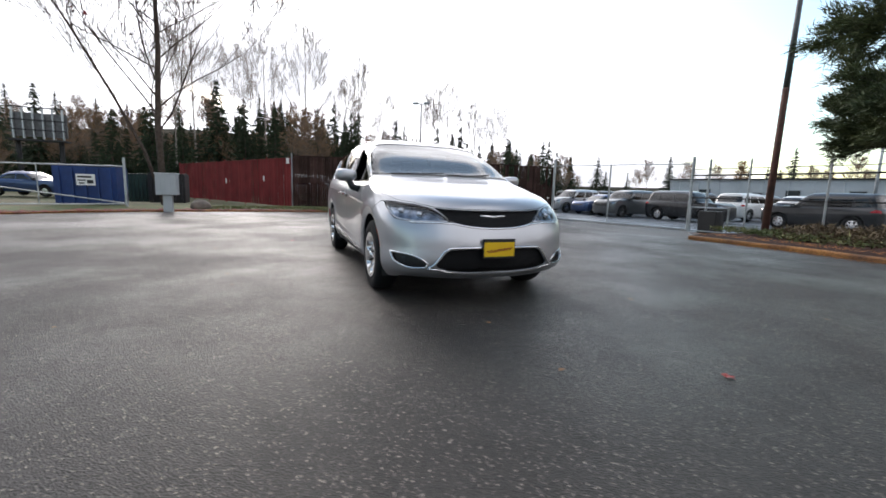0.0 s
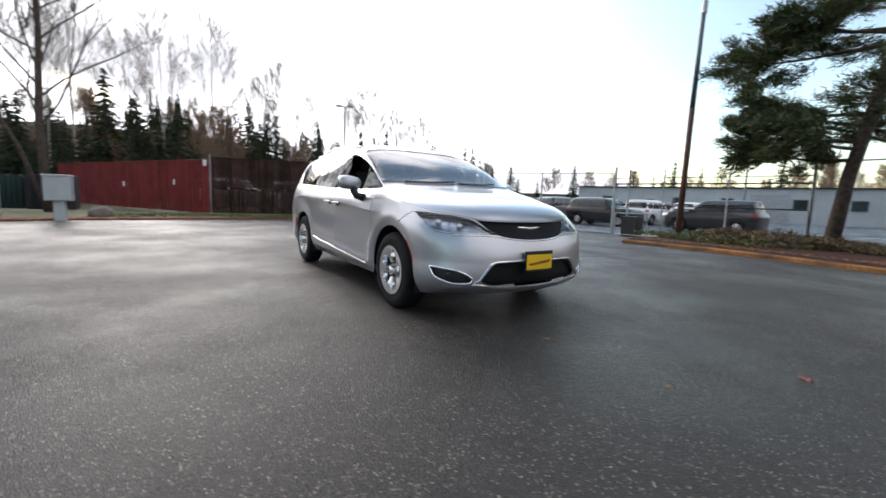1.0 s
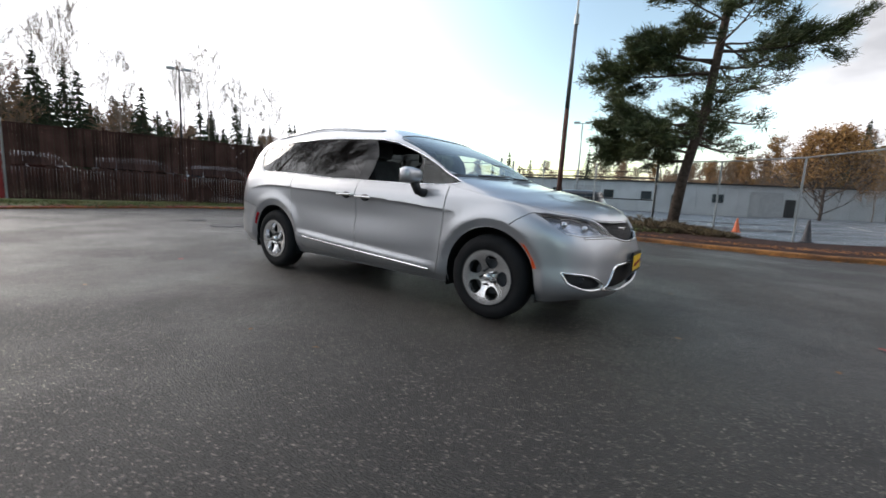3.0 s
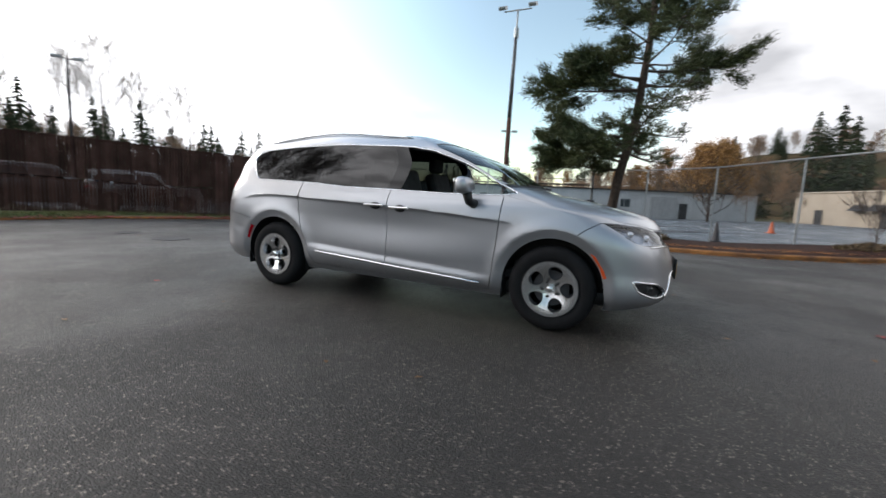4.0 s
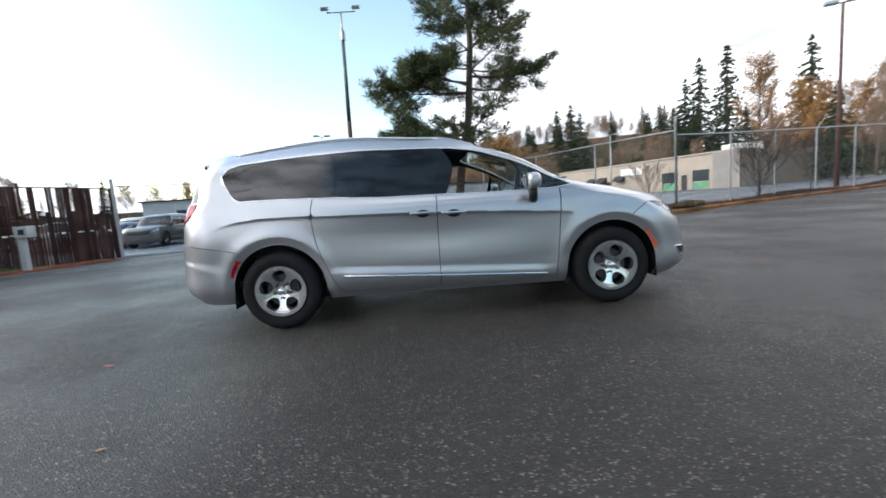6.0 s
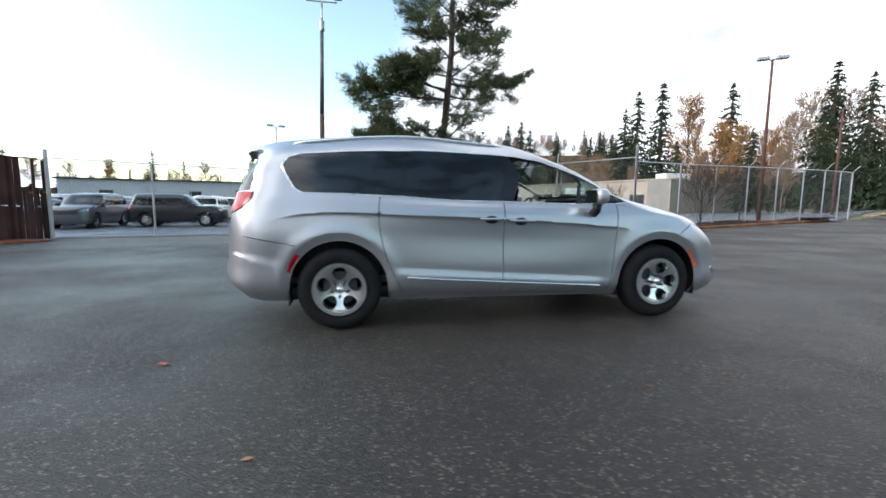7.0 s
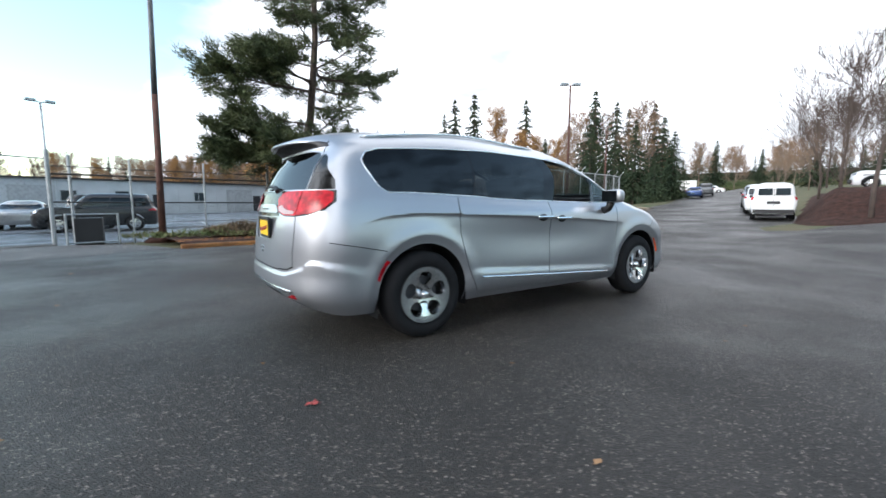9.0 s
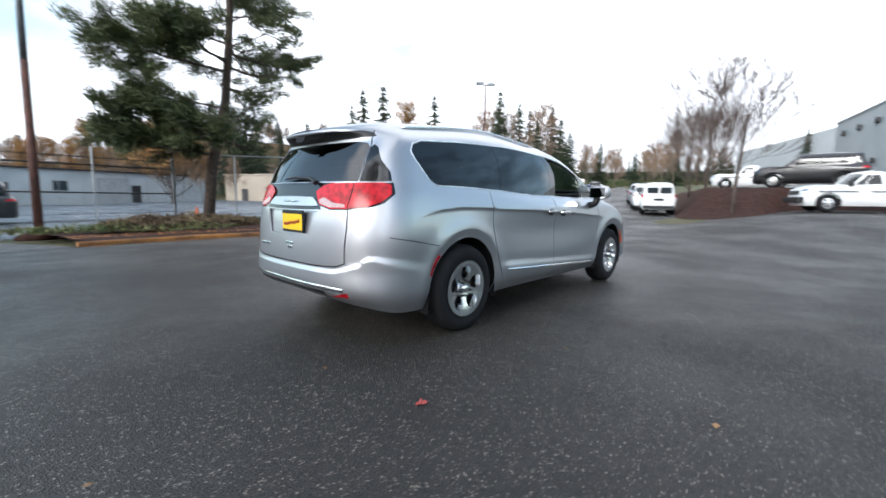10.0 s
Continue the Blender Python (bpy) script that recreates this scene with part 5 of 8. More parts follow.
def build_van():
    sk = Skin(VAN_RINGS, van_relief)

    def pane_normal(p):
        # the flush side glass is one long even curve
        return Vector((0.075 * (p.x + 0.7), -1.0, 0.36 + 0.30 * (p.z - 1.38))).normalized()

    def screen_normal(p):
        return Vector((-1.0, 0.45 * p.y, 0.50 + 0.25 * (p.z - 1.37))).normalized()
    van = tagged(new("minivan"), "silver metallic minivan standing on the asphalt, front window open", "minivan")
    reg = []

    def region(name, poly, step=0.03):
        reg.append((name, densify(poly, sk, step)))

    def circle(cx, cz, r, a0, a1, n=30):
        return [(cx + r * math.cos(a0 + (a1 - a0) * k / n), cz + r * math.sin(a0 + (a1 - a0) * k / n)) for k in range(n + 1)]

    # wheel openings
    arches = {}
    for key, cx in (("front", WHEEL_X), ("rear", -WHEEL_X)):
        arc = sk.side([(cx + ARCH_R, 0.27)] + [p for p in circle(cx, ARCH_Z, ARCH_R, 0.0, math.pi)] + [(cx - ARCH_R, 0.27)])
        arches[key] = arc
        region("hole", arc + [(arc[-1][0], 0.0), (arc[0][0], 0.0)])
    # glass
    region("windshield", [(0.0, 6.10), (0.10, 6.08), (0.165, 6.12), (0.190, 6.26), (0.197, 7.0), (0.193, 7.76), (0.17, 7.92), (0.10, 7.96), (0.0, 7.96)])
    region("cowl", [(0.0, 5.95), (0.10, 5.955), (0.17, 5.965), (0.205, 5.985), (0.20, 6.14), (0.165, 6.14), (0.10, 6.10), (0.0, 6.12)])
    belt = [(-1.84, 1.198), (-1.0, 1.178), (-0.06, 1.140), (0.55, 1.125), (1.08, 1.130)]
    head = [(1.21, 1.150), (1.12, 1.195), (0.89, 1.312), (0.60, 1.44), (0.33, 1.53), (0.10, 1.572), (-0.10, 1.585), (-0.5, 1.595), (-1.02, 1.59), (-1.51, 1.575), (-1.86, 1.55), (-1.97, 1.515)]
    back = [(-2.02, 1.45), (-1.98, 1.35), (-1.92, 1.25)]
    # the four side panes share one long opening
    def upto(x0, x1):
        lo = [(x, pchip(sorted(belt), x)) for x in np.linspace(x0, x1, 14)]
        hs = sorted(head)
        hi = [(x, pchip(hs, x)) for x in np.linspace(x1, x0, 14)]
        return lo + hi
    sail = [(0.70, pchip(sorted(belt), 0.70))] + [(x, pchip(sorted(belt), x)) for x in np.linspace(0.76, 1.08, 5)] + [(1.20, 1.150)] + [(x, pchip(sorted(head), x)) for x in np.linspace(1.11, 0.66, 7)]
    region("sail_window", sk.side(sail))
    region("front_window", sk.side(upto(0.02, 0.635)))
    region("sliding_window", sk.side(upto(-0.985, -0.12)))
    q = [(x, pchip(sorted(belt), x)) for x in np.linspace(-1.84, -1.012, 14)] + [(x, pchip(sorted(head), x)) for x in np.linspace(-1.012, -1.95, 16)] + back
    region("quarter_window", sk.side(q))
    loop = [(x, z) for x, z in belt] + head + back
    loop_ts = sk.side(loop)
    region("pillar_trim", loop_ts)
    # tail lamps: the seam of the tailgate parts each in two
    lamp_top = [(0.325, 1.143), (0.40, 1.187), (0.485, 1.201), (0.66, 1.205)]
    lamp_low = [(0.66, 1.021), (0.51, 1.021), (0.40, 1.045), (0.37, 1.080)]
    region("reversing_lamp", round_poly(sk.rear([(0.385, 1.085), (0.405, 1.053), (0.51, 1.029), (0.645, 1.030), (0.640, 1.052), (0.53, 1.062), (0.44, 1.098)]), 0.3))
    inner_lamp = sk.rear(lamp_top + lamp_low)
    region("tail_lamp", round_poly(inner_lamp, 0.25))
    outer_lamp = sk.rear([(0.668, 1.021), (0.668, 1.205), (0.776, 1.205)]) + sk.side([(-2.30, 1.207), (-2.258, 1.192), (-2.275, 1.130), (-2.345, 1.073)]) + sk.rear([(0.797, 1.038)])
    region("outer_tail_lamp", round_poly(outer_lamp, 0.2))
    rim_lamp = sk.rear(lamp_top + [(0.776, 1.208)]) + sk.side([(-2.238, 1.210), (-2.255, 1.130), (-2.335, 1.064)]) + sk.rear([(0.797, 1.028), (0.661, 1.012), (0.51, 1.012), (0.395, 1.036), (0.355, 1.08)])
    region("lamp_frame", rim_lamp)
    # rear glass and the dark glass at the corner
    region("rear_window", sk.rear([(0, 1.215), (0.40, 1.215), (0.62, 1.214), (0.684, 1.214), (0.668, 1.36), (0.645, 1.47), (0.61, 1.500), (0.52, 1.512), (0.30, 1.516), (0, 1.518)]))
    dp = sk.rear([(0.694, 1.214), (0.80, 1.214)]) + sk.side([(-2.33, 1.215), (-2.245, 1.218), (-2.235, 1.286)]) + sk.rear([(0.763, 1.373), (0.705, 1.462), (0.665, 1.490), (0.654, 1.47), (0.678, 1.36)])
    region("corner_window", dp)
    region("hatch_panel", round_poly(sk.rear([(0.0, 1.104), (0.30, 1.100), (0.375, 1.052), (0.380, 1.038), (0.0, 1.032)]), 0.02))
    region("hatch_trim", sk.rear([(0, 1.21), (0.50, 1.206), (0.34, 1.15), (0.36, 1.08), (0.40, 1.036), (0.43, 1.012), (0.20, 1.007), (0, 1.006)]))
    region("plate_recess", round_poly(sk.rear([(0, 1.000), (0.385, 1.000), (0.345, 0.90), (0.302, 0.815), (0, 0.807)]), 0.06))
    region("spoiler_underside", [(1.0, 8.05), (0.93, 8.05), (0.872, 8.12), (0.868, 8.5), (0.88, 8.74), (0.93, 8.80), (1.0, 8.80)])
    hl = sk.side([(1.905, 0.938), (2.0, 0.939)]) + sk.front([(0.85, 0.934), (0.714, 0.919), (0.578, 0.884), (0.469, 0.806), (0.392, 0.760), (0.534, 0.767), (0.66, 0.767), (0.785, 0.766)]) + sk.side([(2.172, 0.783), (2.092, 0.831), (2.005, 0.888)])
    region("headlamp", hl)
    region("upper_grille", sk.front([(0, 0.872), (0.3, 0.874), (0.45, 0.879), (0.562, 0.889), (0.50, 0.834), (0.462, 0.800), (0.385, 0.757), (0.339, 0.744), (0.25, 0.731), (0.17, 0.722), (0, 0.716)]))
    region("lower_grille", sk.front([(0, 0.533), (0.30, 0.531), (0.445, 0.526), (0.49, 0.503), (0.53, 0.452), (0.580, 0.385), (0.56, 0.362), (0.47, 0.332), (0.3, 0.312), (0, 0.302)]))
    fog = sk.side([(2.165, 0.497)]) + sk.front([(0.79, 0.478), (0.705, 0.445), (0.645, 0.402), (0.668, 0.362), (0.75, 0.356), (0.815, 0.364)]) + sk.side([(2.215, 0.412)])
    region("fog_pocket", round_poly(fog, 0.3))
    region("rear_marker", sk.side([(-1.862, 0.662), (-1.905, 0.68), (-1.955, 0.60), (-1.978, 0.53), (-1.957, 0.512), (-1.936, 0.56), (-1.895, 0.635)]))
    region("side_marker", sk.side([(1.838, 0.692), (1.880, 0.675), (1.955, 0.56), (1.978, 0.505), (1.952, 0.498), (1.922, 0.58), (1.870, 0.655)]))
    region("rear_reflector", sk.rear([(0.50, 0.385), (0.70, 0.392), (0.70, 0.432), (0.66, 0.425)]))
    # seams
    def seam(line, half=0.0032):
        reg.append(("gap", strip_poly(densify(line, sk, 0.03, closed=False), sk, half)))
    s_front_door = sk.side(sk.dense([(1.085, 1.115), (1.085, 1.05), (1.07, 0.88), (1.055, 0.70), (1.035, 0.50), (1.01, 0.285)]))
    s_b = sk.side(sk.dense([(-0.06, 1.135), (-0.065, 0.9), (-0.07, 0.29)]))
    s_slide = sk.side(sk.dense([(-1.185, 1.175), (-1.20, 1.10), (-1.20, 0.98), (-1.19, 0.86), (-1.165, 0.74), (-1.12, 0.60), (-1.06, 0.45), (-0.98, 0.31)]))
    s_sill = sk.side(sk.dense([(-0.98, 0.31), (-0.4, 0.29), (0.4, 0.285), (1.01, 0.285)]))
    for line in (s_front_door, s_b, s_slide, s_sill):
        seam(line)
    hood = sk.front([(0, 0.880), (0.3, 0.882), (0.45, 0.887), (0.57, 0.897), (0.714, 0.931), (0.83, 0.948)]) + [(0.215, 4.30), (0.236, 4.90), (0.240, 5.50), (0.236, 5.86)]
    seam(hood)
    seam([(0.236, 5.86), (0.20, 5.92), (0.10, 5.91), (0.0, 5.90)], 0.006)
    fb = [hl[0]] + sk.side([(1.80, 0.88), (1.735, 0.83)])
    seam(fb)
    rb = sk.side(sk.dense([(-1.895, 0.748), (-2.139, 0.797), (-2.33, 0.83)]))
    seam(rb)
    hatch = sk.rear([(0, 0.606), (0.388, 0.604), (0.60, 0.612), (0.675, 0.640), (0.672, 0.75), (0.680, 0.90), (0.668, 1.012)])
    seam(hatch, 0.005)
    seam(sk.rear([(0.689, 1.215), (0.673, 1.36), (0.650, 1.47), (0.622, 1.53)]) + [(0.86, 8.6)], 0.004)
    # panels
    region("front_door", s_front_door + s_sill[::-1][0:0] + sk.side(sk.dense([(1.01, 0.285), (0.4, 0.285), (-0.07, 0.29)])) + s_b[::-1] + sk.side([(0.3, 1.125), (0.7, 1.12)]))
    region("sliding_door", s_b + sk.side(sk.dense([(-0.07, 0.29), (-0.4, 0.29), (-0.98, 0.31)])) + s_slide[::-1] + sk.side([(-0.6, 1.155)]))
    region("hood", hood + [(0.20, 5.92), (0.10, 5.91), (0.0, 5.90)])
    region("front_bumper", [(0, 0.0)] + hood[:6] + [hl[0]] + fb[1:] + [arches["front"][0], (arches["front"][0][0], 0.0)])
    region("tailgate", hatch + sk.rear([(0.689, 1.215), (0.673, 1.36), (0.650, 1.47), (0.622, 1.53)]) + [(0.86, 8.6), (1.0, 8.9), (1.0, 3.0)])
    region("rear_bumper", [(1.0, 0.0), (1.0, 2.3)] + hatch[1:5] + rb[::-1] + [(arches["rear"][-1][0], 0.0)])
    # finer rows along the pressed lines
    fine = [(x, pchip(CREASE, x) + e) for x in np.linspace(-2.15, 1.15, 67) for e in (-0.03, -0.014, -0.005, 0.0, 0.012, 0.035)]
    fine += [(x, 0.396 - 0.063 * x + e) for x in np.linspace(-1.1, 1.0, 43) for e in (-0.03, -0.008, 0.03, 0.06, 0.10)]
    for cx in (WHEEL_X, -WHEEL_X):
        fine += [(cx + r * math.cos(a), ARCH_Z + r * math.sin(a)) for r in (0.445, 0.47, 0.485, 0.492, 0.50, 0.53) for a in np.linspace(-0.1, math.pi + 0.1, 42)]
    more = sk.side(fine)
    more += sk.rear([(y, 0.555 + e) for y in np.linspace(0.04, 0.84, 21) for e in (-0.01, 0.0, 0.012, 0.024, 0.036, 0.048, 0.06)])
    more += sk.side([(x, 0.56 + e) for x in np.linspace(-1.98, -2.46, 15) for e in np.linspace(-0.03, 0.17, 11)])
    pos, tri = cut_skin(sk, reg, 150, 7, more)
    both = {"windshield": (M_GLASS_SHIELD, 0.006), "rear_window": (M_GLASS_TINT, 0.004), "upper_grille": (M_GRILLE, 0.03), "lower_grille": (M_GRILLE, 0.045),
            "cowl": (M_BLACK, 0.004), "hood": (M_SILVER, 0), "front_bumper": (M_SILVER, 0), "tailgate": (M_SILVER, 0), "rear_bumper": (M_SILVER, 0), "shell": (M_SILVER, 0), "hatch_panel": (M_SILVER, -0.004), "hatch_trim": (M_GLOSS_BLACK, 0.006), "plate_recess": (M_SILVER, 0.022), "spoiler_underside": (M_BLACK, 0.002)}
    labels = {"cowl": "black plastic cowl under the windscreen", "windshield": "clear laminated glass", "rear_window": "dark privacy glass", "upper_grille": "black mesh", "lower_grille": "black mesh"}
    for key, (m, inset) in both.items():
        if key in tri:
            me = skin_mesh(key, sk, pos, tri[key], m, inset, rim=0.014 if m is M_SILVER else 0.004, even=screen_normal if key == "rear_window" else None)
            ob = part_mesh("body" if key == "shell" else key, me, van, labels.get(key, ""))
    per_side = {"reversing_lamp": (M_LAMP_WHITE, -0.008), "outer_tail_lamp": (M_TAIL, -0.006), "lamp_frame": (M_GLOSS_BLACK, -0.002), "sail_window": (M_GLASS_CLEAR, 0.004), "sliding_window": (M_GLASS_TINT, 0.003), "quarter_window": (M_GLASS_TINT, 0.003), "pillar_trim": (M_GLOSS_BLACK, 0.004),
                "corner_window": (M_GLASS_TINT, 0.003), "tail_lamp": (M_TAIL, -0.006), "headlamp": (M_GLASS_LAMP, 0.0), "fog_pocket": (M_BLACK, 0.035), "rear_marker": (M_TAIL, -0.003),
                "side_marker": (M_AMBER, -0.003), "rear_reflector": (M_TAIL, 0.0), "front_door": (M_SILVER, 0), "sliding_door": (M_SILVER, 0)}
    plabels = {"reversing_lamp": "clear white lens", "outer_tail_lamp": "red wraparound lens", "lamp_frame": "gloss black surround", "sliding_window": "dark privacy glass", "quarter_window": "dark privacy glass", "pillar_trim": "gloss black trim", "tail_lamp": "red wraparound lens",
               "side_marker": "orange reflector", "rear_marker": "red reflector", "headlamp": "clear lens over chrome reflectors"}
    for key, (m, inset) in per_side.items():
        for side in (-1, 1):
            if key not in tri:
                continue
            groups = islands(tri[key]) if key == "pillar_trim" else [tri[key]]
            for g in groups:
                gx = sum(sk.known[k][0].x for f in g for k in f if k in sk.known) / max(1, sum(1 for f in g for k in f if k in sk.known)) if hasattr(sk, "known") and key == "pillar_trim" else 0.0
                ob = part_mesh(key, skin_mesh(key, sk, pos, g, M_BLACK if -1.3 < gx < -0.7 else m, inset, side, 0.014 if m is M_SILVER else 0.006, pane_normal if key in ("sliding_window", "quarter_window", "pillar_trim") else None), van, plabels.get(key, ""))
            if key == "headlamp":
                cup = part_mesh("reflector", skin_mesh("reflector", sk, pos, tri[key], M_LAMP_CUP, 0.05, side), ob)
                for (yy, zz) in ((0.83, 0.880), (0.69, 0.848)):
                    t, s = sk.find((1, 2), -yy, zz, 0.0, 0.30)
                    p, nn = sk.at(t, s), sk.normal(t, s)
                    bm = bmesh.new()
                    bmesh.ops.create_uvsphere(bm, u_segments=20, v_segments=12, radius=0.030, matrix=Matrix.Translation(p - nn * 0.040) if side < 0 else Matrix.Translation(Vector((p.x - nn.x * 0.04, -(p.y - nn.y * 0.04), p.z - nn.z * 0.04))))
                    part("projector", bm, M_CHROME, ob, smooth_faces=True)
    for side in (1, -1):
        bm = bmesh.new()
        bead(bm, sk, densify(sk.front([(0.46, 0.785), (0.56, 0.785), (0.68, 0.785), (0.79, 0.786)]) + sk.side([(2.15, 0.805), (2.07, 0.852), (1.985, 0.905)]), sk, 0.03, closed=False), 0.016, 0.006, side, sink=0.03)
        part("lamp_strip", bm, M_CHROME, van, "bright strip inside the headlamp", smooth_faces=True)
        bm = bmesh.new()
        bead(bm, sk, densify(hl, sk, 0.03), 0.007, 0.002, side, closed=True)
        part("lamp_edge", bm, M_BLACK, van, smooth_faces=True)
    for y0, z0, w, h in ((0.37, 0.712, 0.17, 0.011), (-0.06, 0.748, 0.12, 0.010), (-0.07, 0.716, 0.07, 0.012)):
        bm = bmesh.new()
        t, q = sk.find((1, 2), -max(0.01, abs(y0)), z0, 0.74, 1.0)
        x = sk.at(t, q).x
        box(bm, (x - 0.007, y0 - w / 2, z0 - h), (x + 0.01, y0 + w / 2, z0 + h), 0.003)
        part("badge", bm, M_CHROME, van, "small chrome badge")
    # inner lining, so that the cabin is dark
    inner = [f for k in ("shell", "plate_recess", "hatch_panel", "hatch_trim", "lamp_frame", "front_door", "sliding_door", "tailgate", "gap") if k in tri for f in tri[k] if sum(pos[q][1] for q in f) / len(f) > 0.3]
    part_mesh("lining", skin_mesh("lining", sk, pos, inner, M_LINER, 0.045), van, "dark grey headlining and trim")
    # chrome along the window opening, the sides, the grilles
    for side in (1, -1):
        bm = bmesh.new()
        bead(bm, sk, densify(loop_ts, sk, 0.03), 0.013, 0.005, side, closed=True)
        part("window_chrome", bm, M_CHROME, van, "chrome window surround", smooth_faces=True)
        bm = bmesh.new()
        bead(bm, sk, densify(sk.side([(-0.95, 0.456), (-0.3, 0.415), (0.3, 0.377), (0.92, 0.338)]), sk, 0.05, closed=False), 0.024, 0.009, side)
        part("door_moulding", bm, M_CHROME, van, "bright strip along the doors", smooth_faces=True)
        bm = bmesh.new()
        f = round_poly(fog, 0.3)
        bead(bm, sk, densify(f, sk, 0.02), 0.016, 0.007, side, closed=True)
        part("fog_lamp_ring", bm, M_CHROME, van, "chrome ring", smooth_faces=True)
        t, s = sk.find((1, 2), -0.82, 0.435, 0.0, 0.30)
        p = sk.at(t, s)
        bm = bmesh.new()
        bmesh.ops.create_uvsphere(bm, u_segments=16, v_segments=10, radius=0.032, matrix=Matrix.Translation((p.x - 0.03, p.y * side, p.z)))
        part("fog_lamp", bm, M_GLASS_LAMP, van, smooth_faces=True)
        bm = bmesh.new()
        bead(bm, sk, densify(arches["front"][1:-1], sk, 0.04, closed=False), 0.012, 0.003, side)
        part("arch_lip", bm, M_SILVER, van, smooth_faces=True)
        bm = bmesh.new()
        bead(bm, sk, densify(arches["rear"][1:-1], sk, 0.04, closed=False), 0.012, 0.003, side)
        part("arch_lip", bm, M_SILVER, van, smooth_faces=True)
        # wheel housing, dark
        for cx in (WHEEL_X, -WHEEL_X):
            bm = bmesh.new()
            n = 20
            rows = []
            for k in range(n + 1):
                a = math.pi * k / n
                rows.append([bm.verts.new((cx + 0.43 * math.cos(a), y * side, ARCH_Z + 0.43 * math.sin(a) if 0 < k < n else 0.22)) for y in (-0.955, -0.60)])
            for a, b in zip(rows, rows[1:]):
                bm.faces.new((a[0], a[1], b[1], b[0]))
            inner_v = [r[1] for r in rows]
            bm.faces.new(inner_v)
            part("wheel_housing", bm, M_BLACK, van)
        # door handles
        for hx, hz in ((-0.19, 0.982), (0.09, 0.967)):
            bm = bmesh.new()
            t, s = sk.find((0, 2), hx, hz, 0.2, 0.85)
            y = sk.at(t, s).y
            box(bm, (hx - 0.115, (y - 0.045), hz - 0.012), (hx + 0.115, (y - 0.026), hz + 0.012), 0.009)
            box(bm, (hx - 0.10, y - 0.03, hz - 0.010), (hx - 0.075, y + 0.01, hz + 0.010))
            box(bm, (hx + 0.075, y - 0.03, hz - 0.010), (hx + 0.10, y + 0.01, hz + 0.010))
            for v in bm.verts:
                v.co.y *= side
            if side < 0:
                bmesh.ops.reverse_faces(bm, faces=bm.faces)
            part("door_handle", bm, M_CHROME, van, "silver handle with a bright edge", smooth_faces=False)
            bm = bmesh.new()
            bmesh.ops.create_uvsphere(bm, u_segments=20, v_segments=8, radius=1, matrix=Matrix.Translation((hx, (y + 0.0) * side, hz - 0.006)) @ Matrix.Diagonal((0.062, 0.012, 0.036, 1)))
            part("handle_cup", bm, M_BLACK, van, smooth_faces=True)
        # mirrors
        mirror = new("wing_mirror")
        mirror.parent = van
        bm = bmesh.new()
        bmesh.ops.create_uvsphere(bm, u_segments=28, v_segments=18, radius=1.0)
        for v in bm.verts:
            x, y, z = v.co
            # a box-like shell, flat towards the rear
            k = 1 / max(1e-6, (abs(x) ** 3 + abs(y) ** 3 + abs(z) ** 3) ** (1 / 3))
            x, y, z = x * k, y * k, z * k
            x = x * 0.085 if x > 0 else x * 0.05
            v.co = Vector((0.775 + x, (-1.105 + y * 0.122) * side, 1.195 + z * 0.070 * (1 - 0.15 * y)))
        if side < 0:
            bmesh.ops.reverse_faces(bm, faces=bm.faces)
        part("mirror_shell", bm, M_SILVER, mirror, smooth_faces=True)
        bm = bmesh.new()
        box(bm, (0.716, -1.19, 1.135), (0.722, -1.01, 1.25), 0.0)
        for v in bm.verts:
            v.co.y *= side
        part("mirror_glass", bm, mat("mirror_silver", (0.85, 0.87, 0.88), 0.02, 1.0, var=0.01) if "mirror_silver" not in bpy.data.materials else bpy.data.materials["mirror_silver"], mirror)
        bm = bmesh.new()
        tube(bm, [(0.80, -1.075 * side, 1.14), (0.81, -1.04 * side, 1.06), (0.83, -0.95 * side, 1.035)], [0.045, 0.038, 0.045], 10)
        part("mirror_foot", bm, M_BLACK, mirror, smooth_faces=True)
        # roof rails
        bm = bmesh.new()
        pts = []
        for k in range(22):
            x = 0.0 - 1.95 * k / 21
            lift = 0.016 * math.sin(math.pi * min(1, max(0, k / 21))) ** 0.25 if 0 < k < 21 else 0.0
            t, s = sk.find((0, 1), x, -0.62, 0.2, 0.85, 8.0, 10.0)
            p = sk.at(t, s)
            pts.append((p.x, p.y * side, p.z + lift))
        tube(bm, pts, 0.011, 8)
        part("roof_rail", bm, M_CHROME, van, "bright roof rail", smooth_faces=True)
    # chrome wings round the upper grille, the bow over the lower one, the bumper lip
    bm = bmesh.new()
    for side in (1, -1):
        bead(bm, sk, densify(sk.front([(0, 0.711), (0.17, 0.717), (0.25, 0.726), (0.339, 0.739), (0.392, 0.752), (0.534, 0.759), (0.66, 0.759), (0.78, 0.758)]), sk, 0.03, closed=False), 0.019, 0.008, side)
    part("grille_chrome", bm, M_CHROME, van, "chrome line under the grille", smooth_faces=True)
    bm = bmesh.new()
    for side in (1, -1):
        bead(bm, sk, densify(sk.front([(0, 0.543), (0.30, 0.541), (0.455, 0.536), (0.505, 0.511), (0.545, 0.455), (0.597, 0.385), (0.64, 0.362)]), sk, 0.03, closed=False), 0.022, 0.010, side)
    part("lower_grille_bow", bm, M_CHROME, van, "chrome bow", smooth_faces=True)
    bm = bmesh.new()
    for side in (1, -1):
        bead(bm, sk, densify(sk.front([(0, 0.293), (0.3, 0.303), (0.47, 0.321), (0.56, 0.345), (0.65, 0.350)]), sk, 0.03, closed=False), 0.014, 0.006, side)
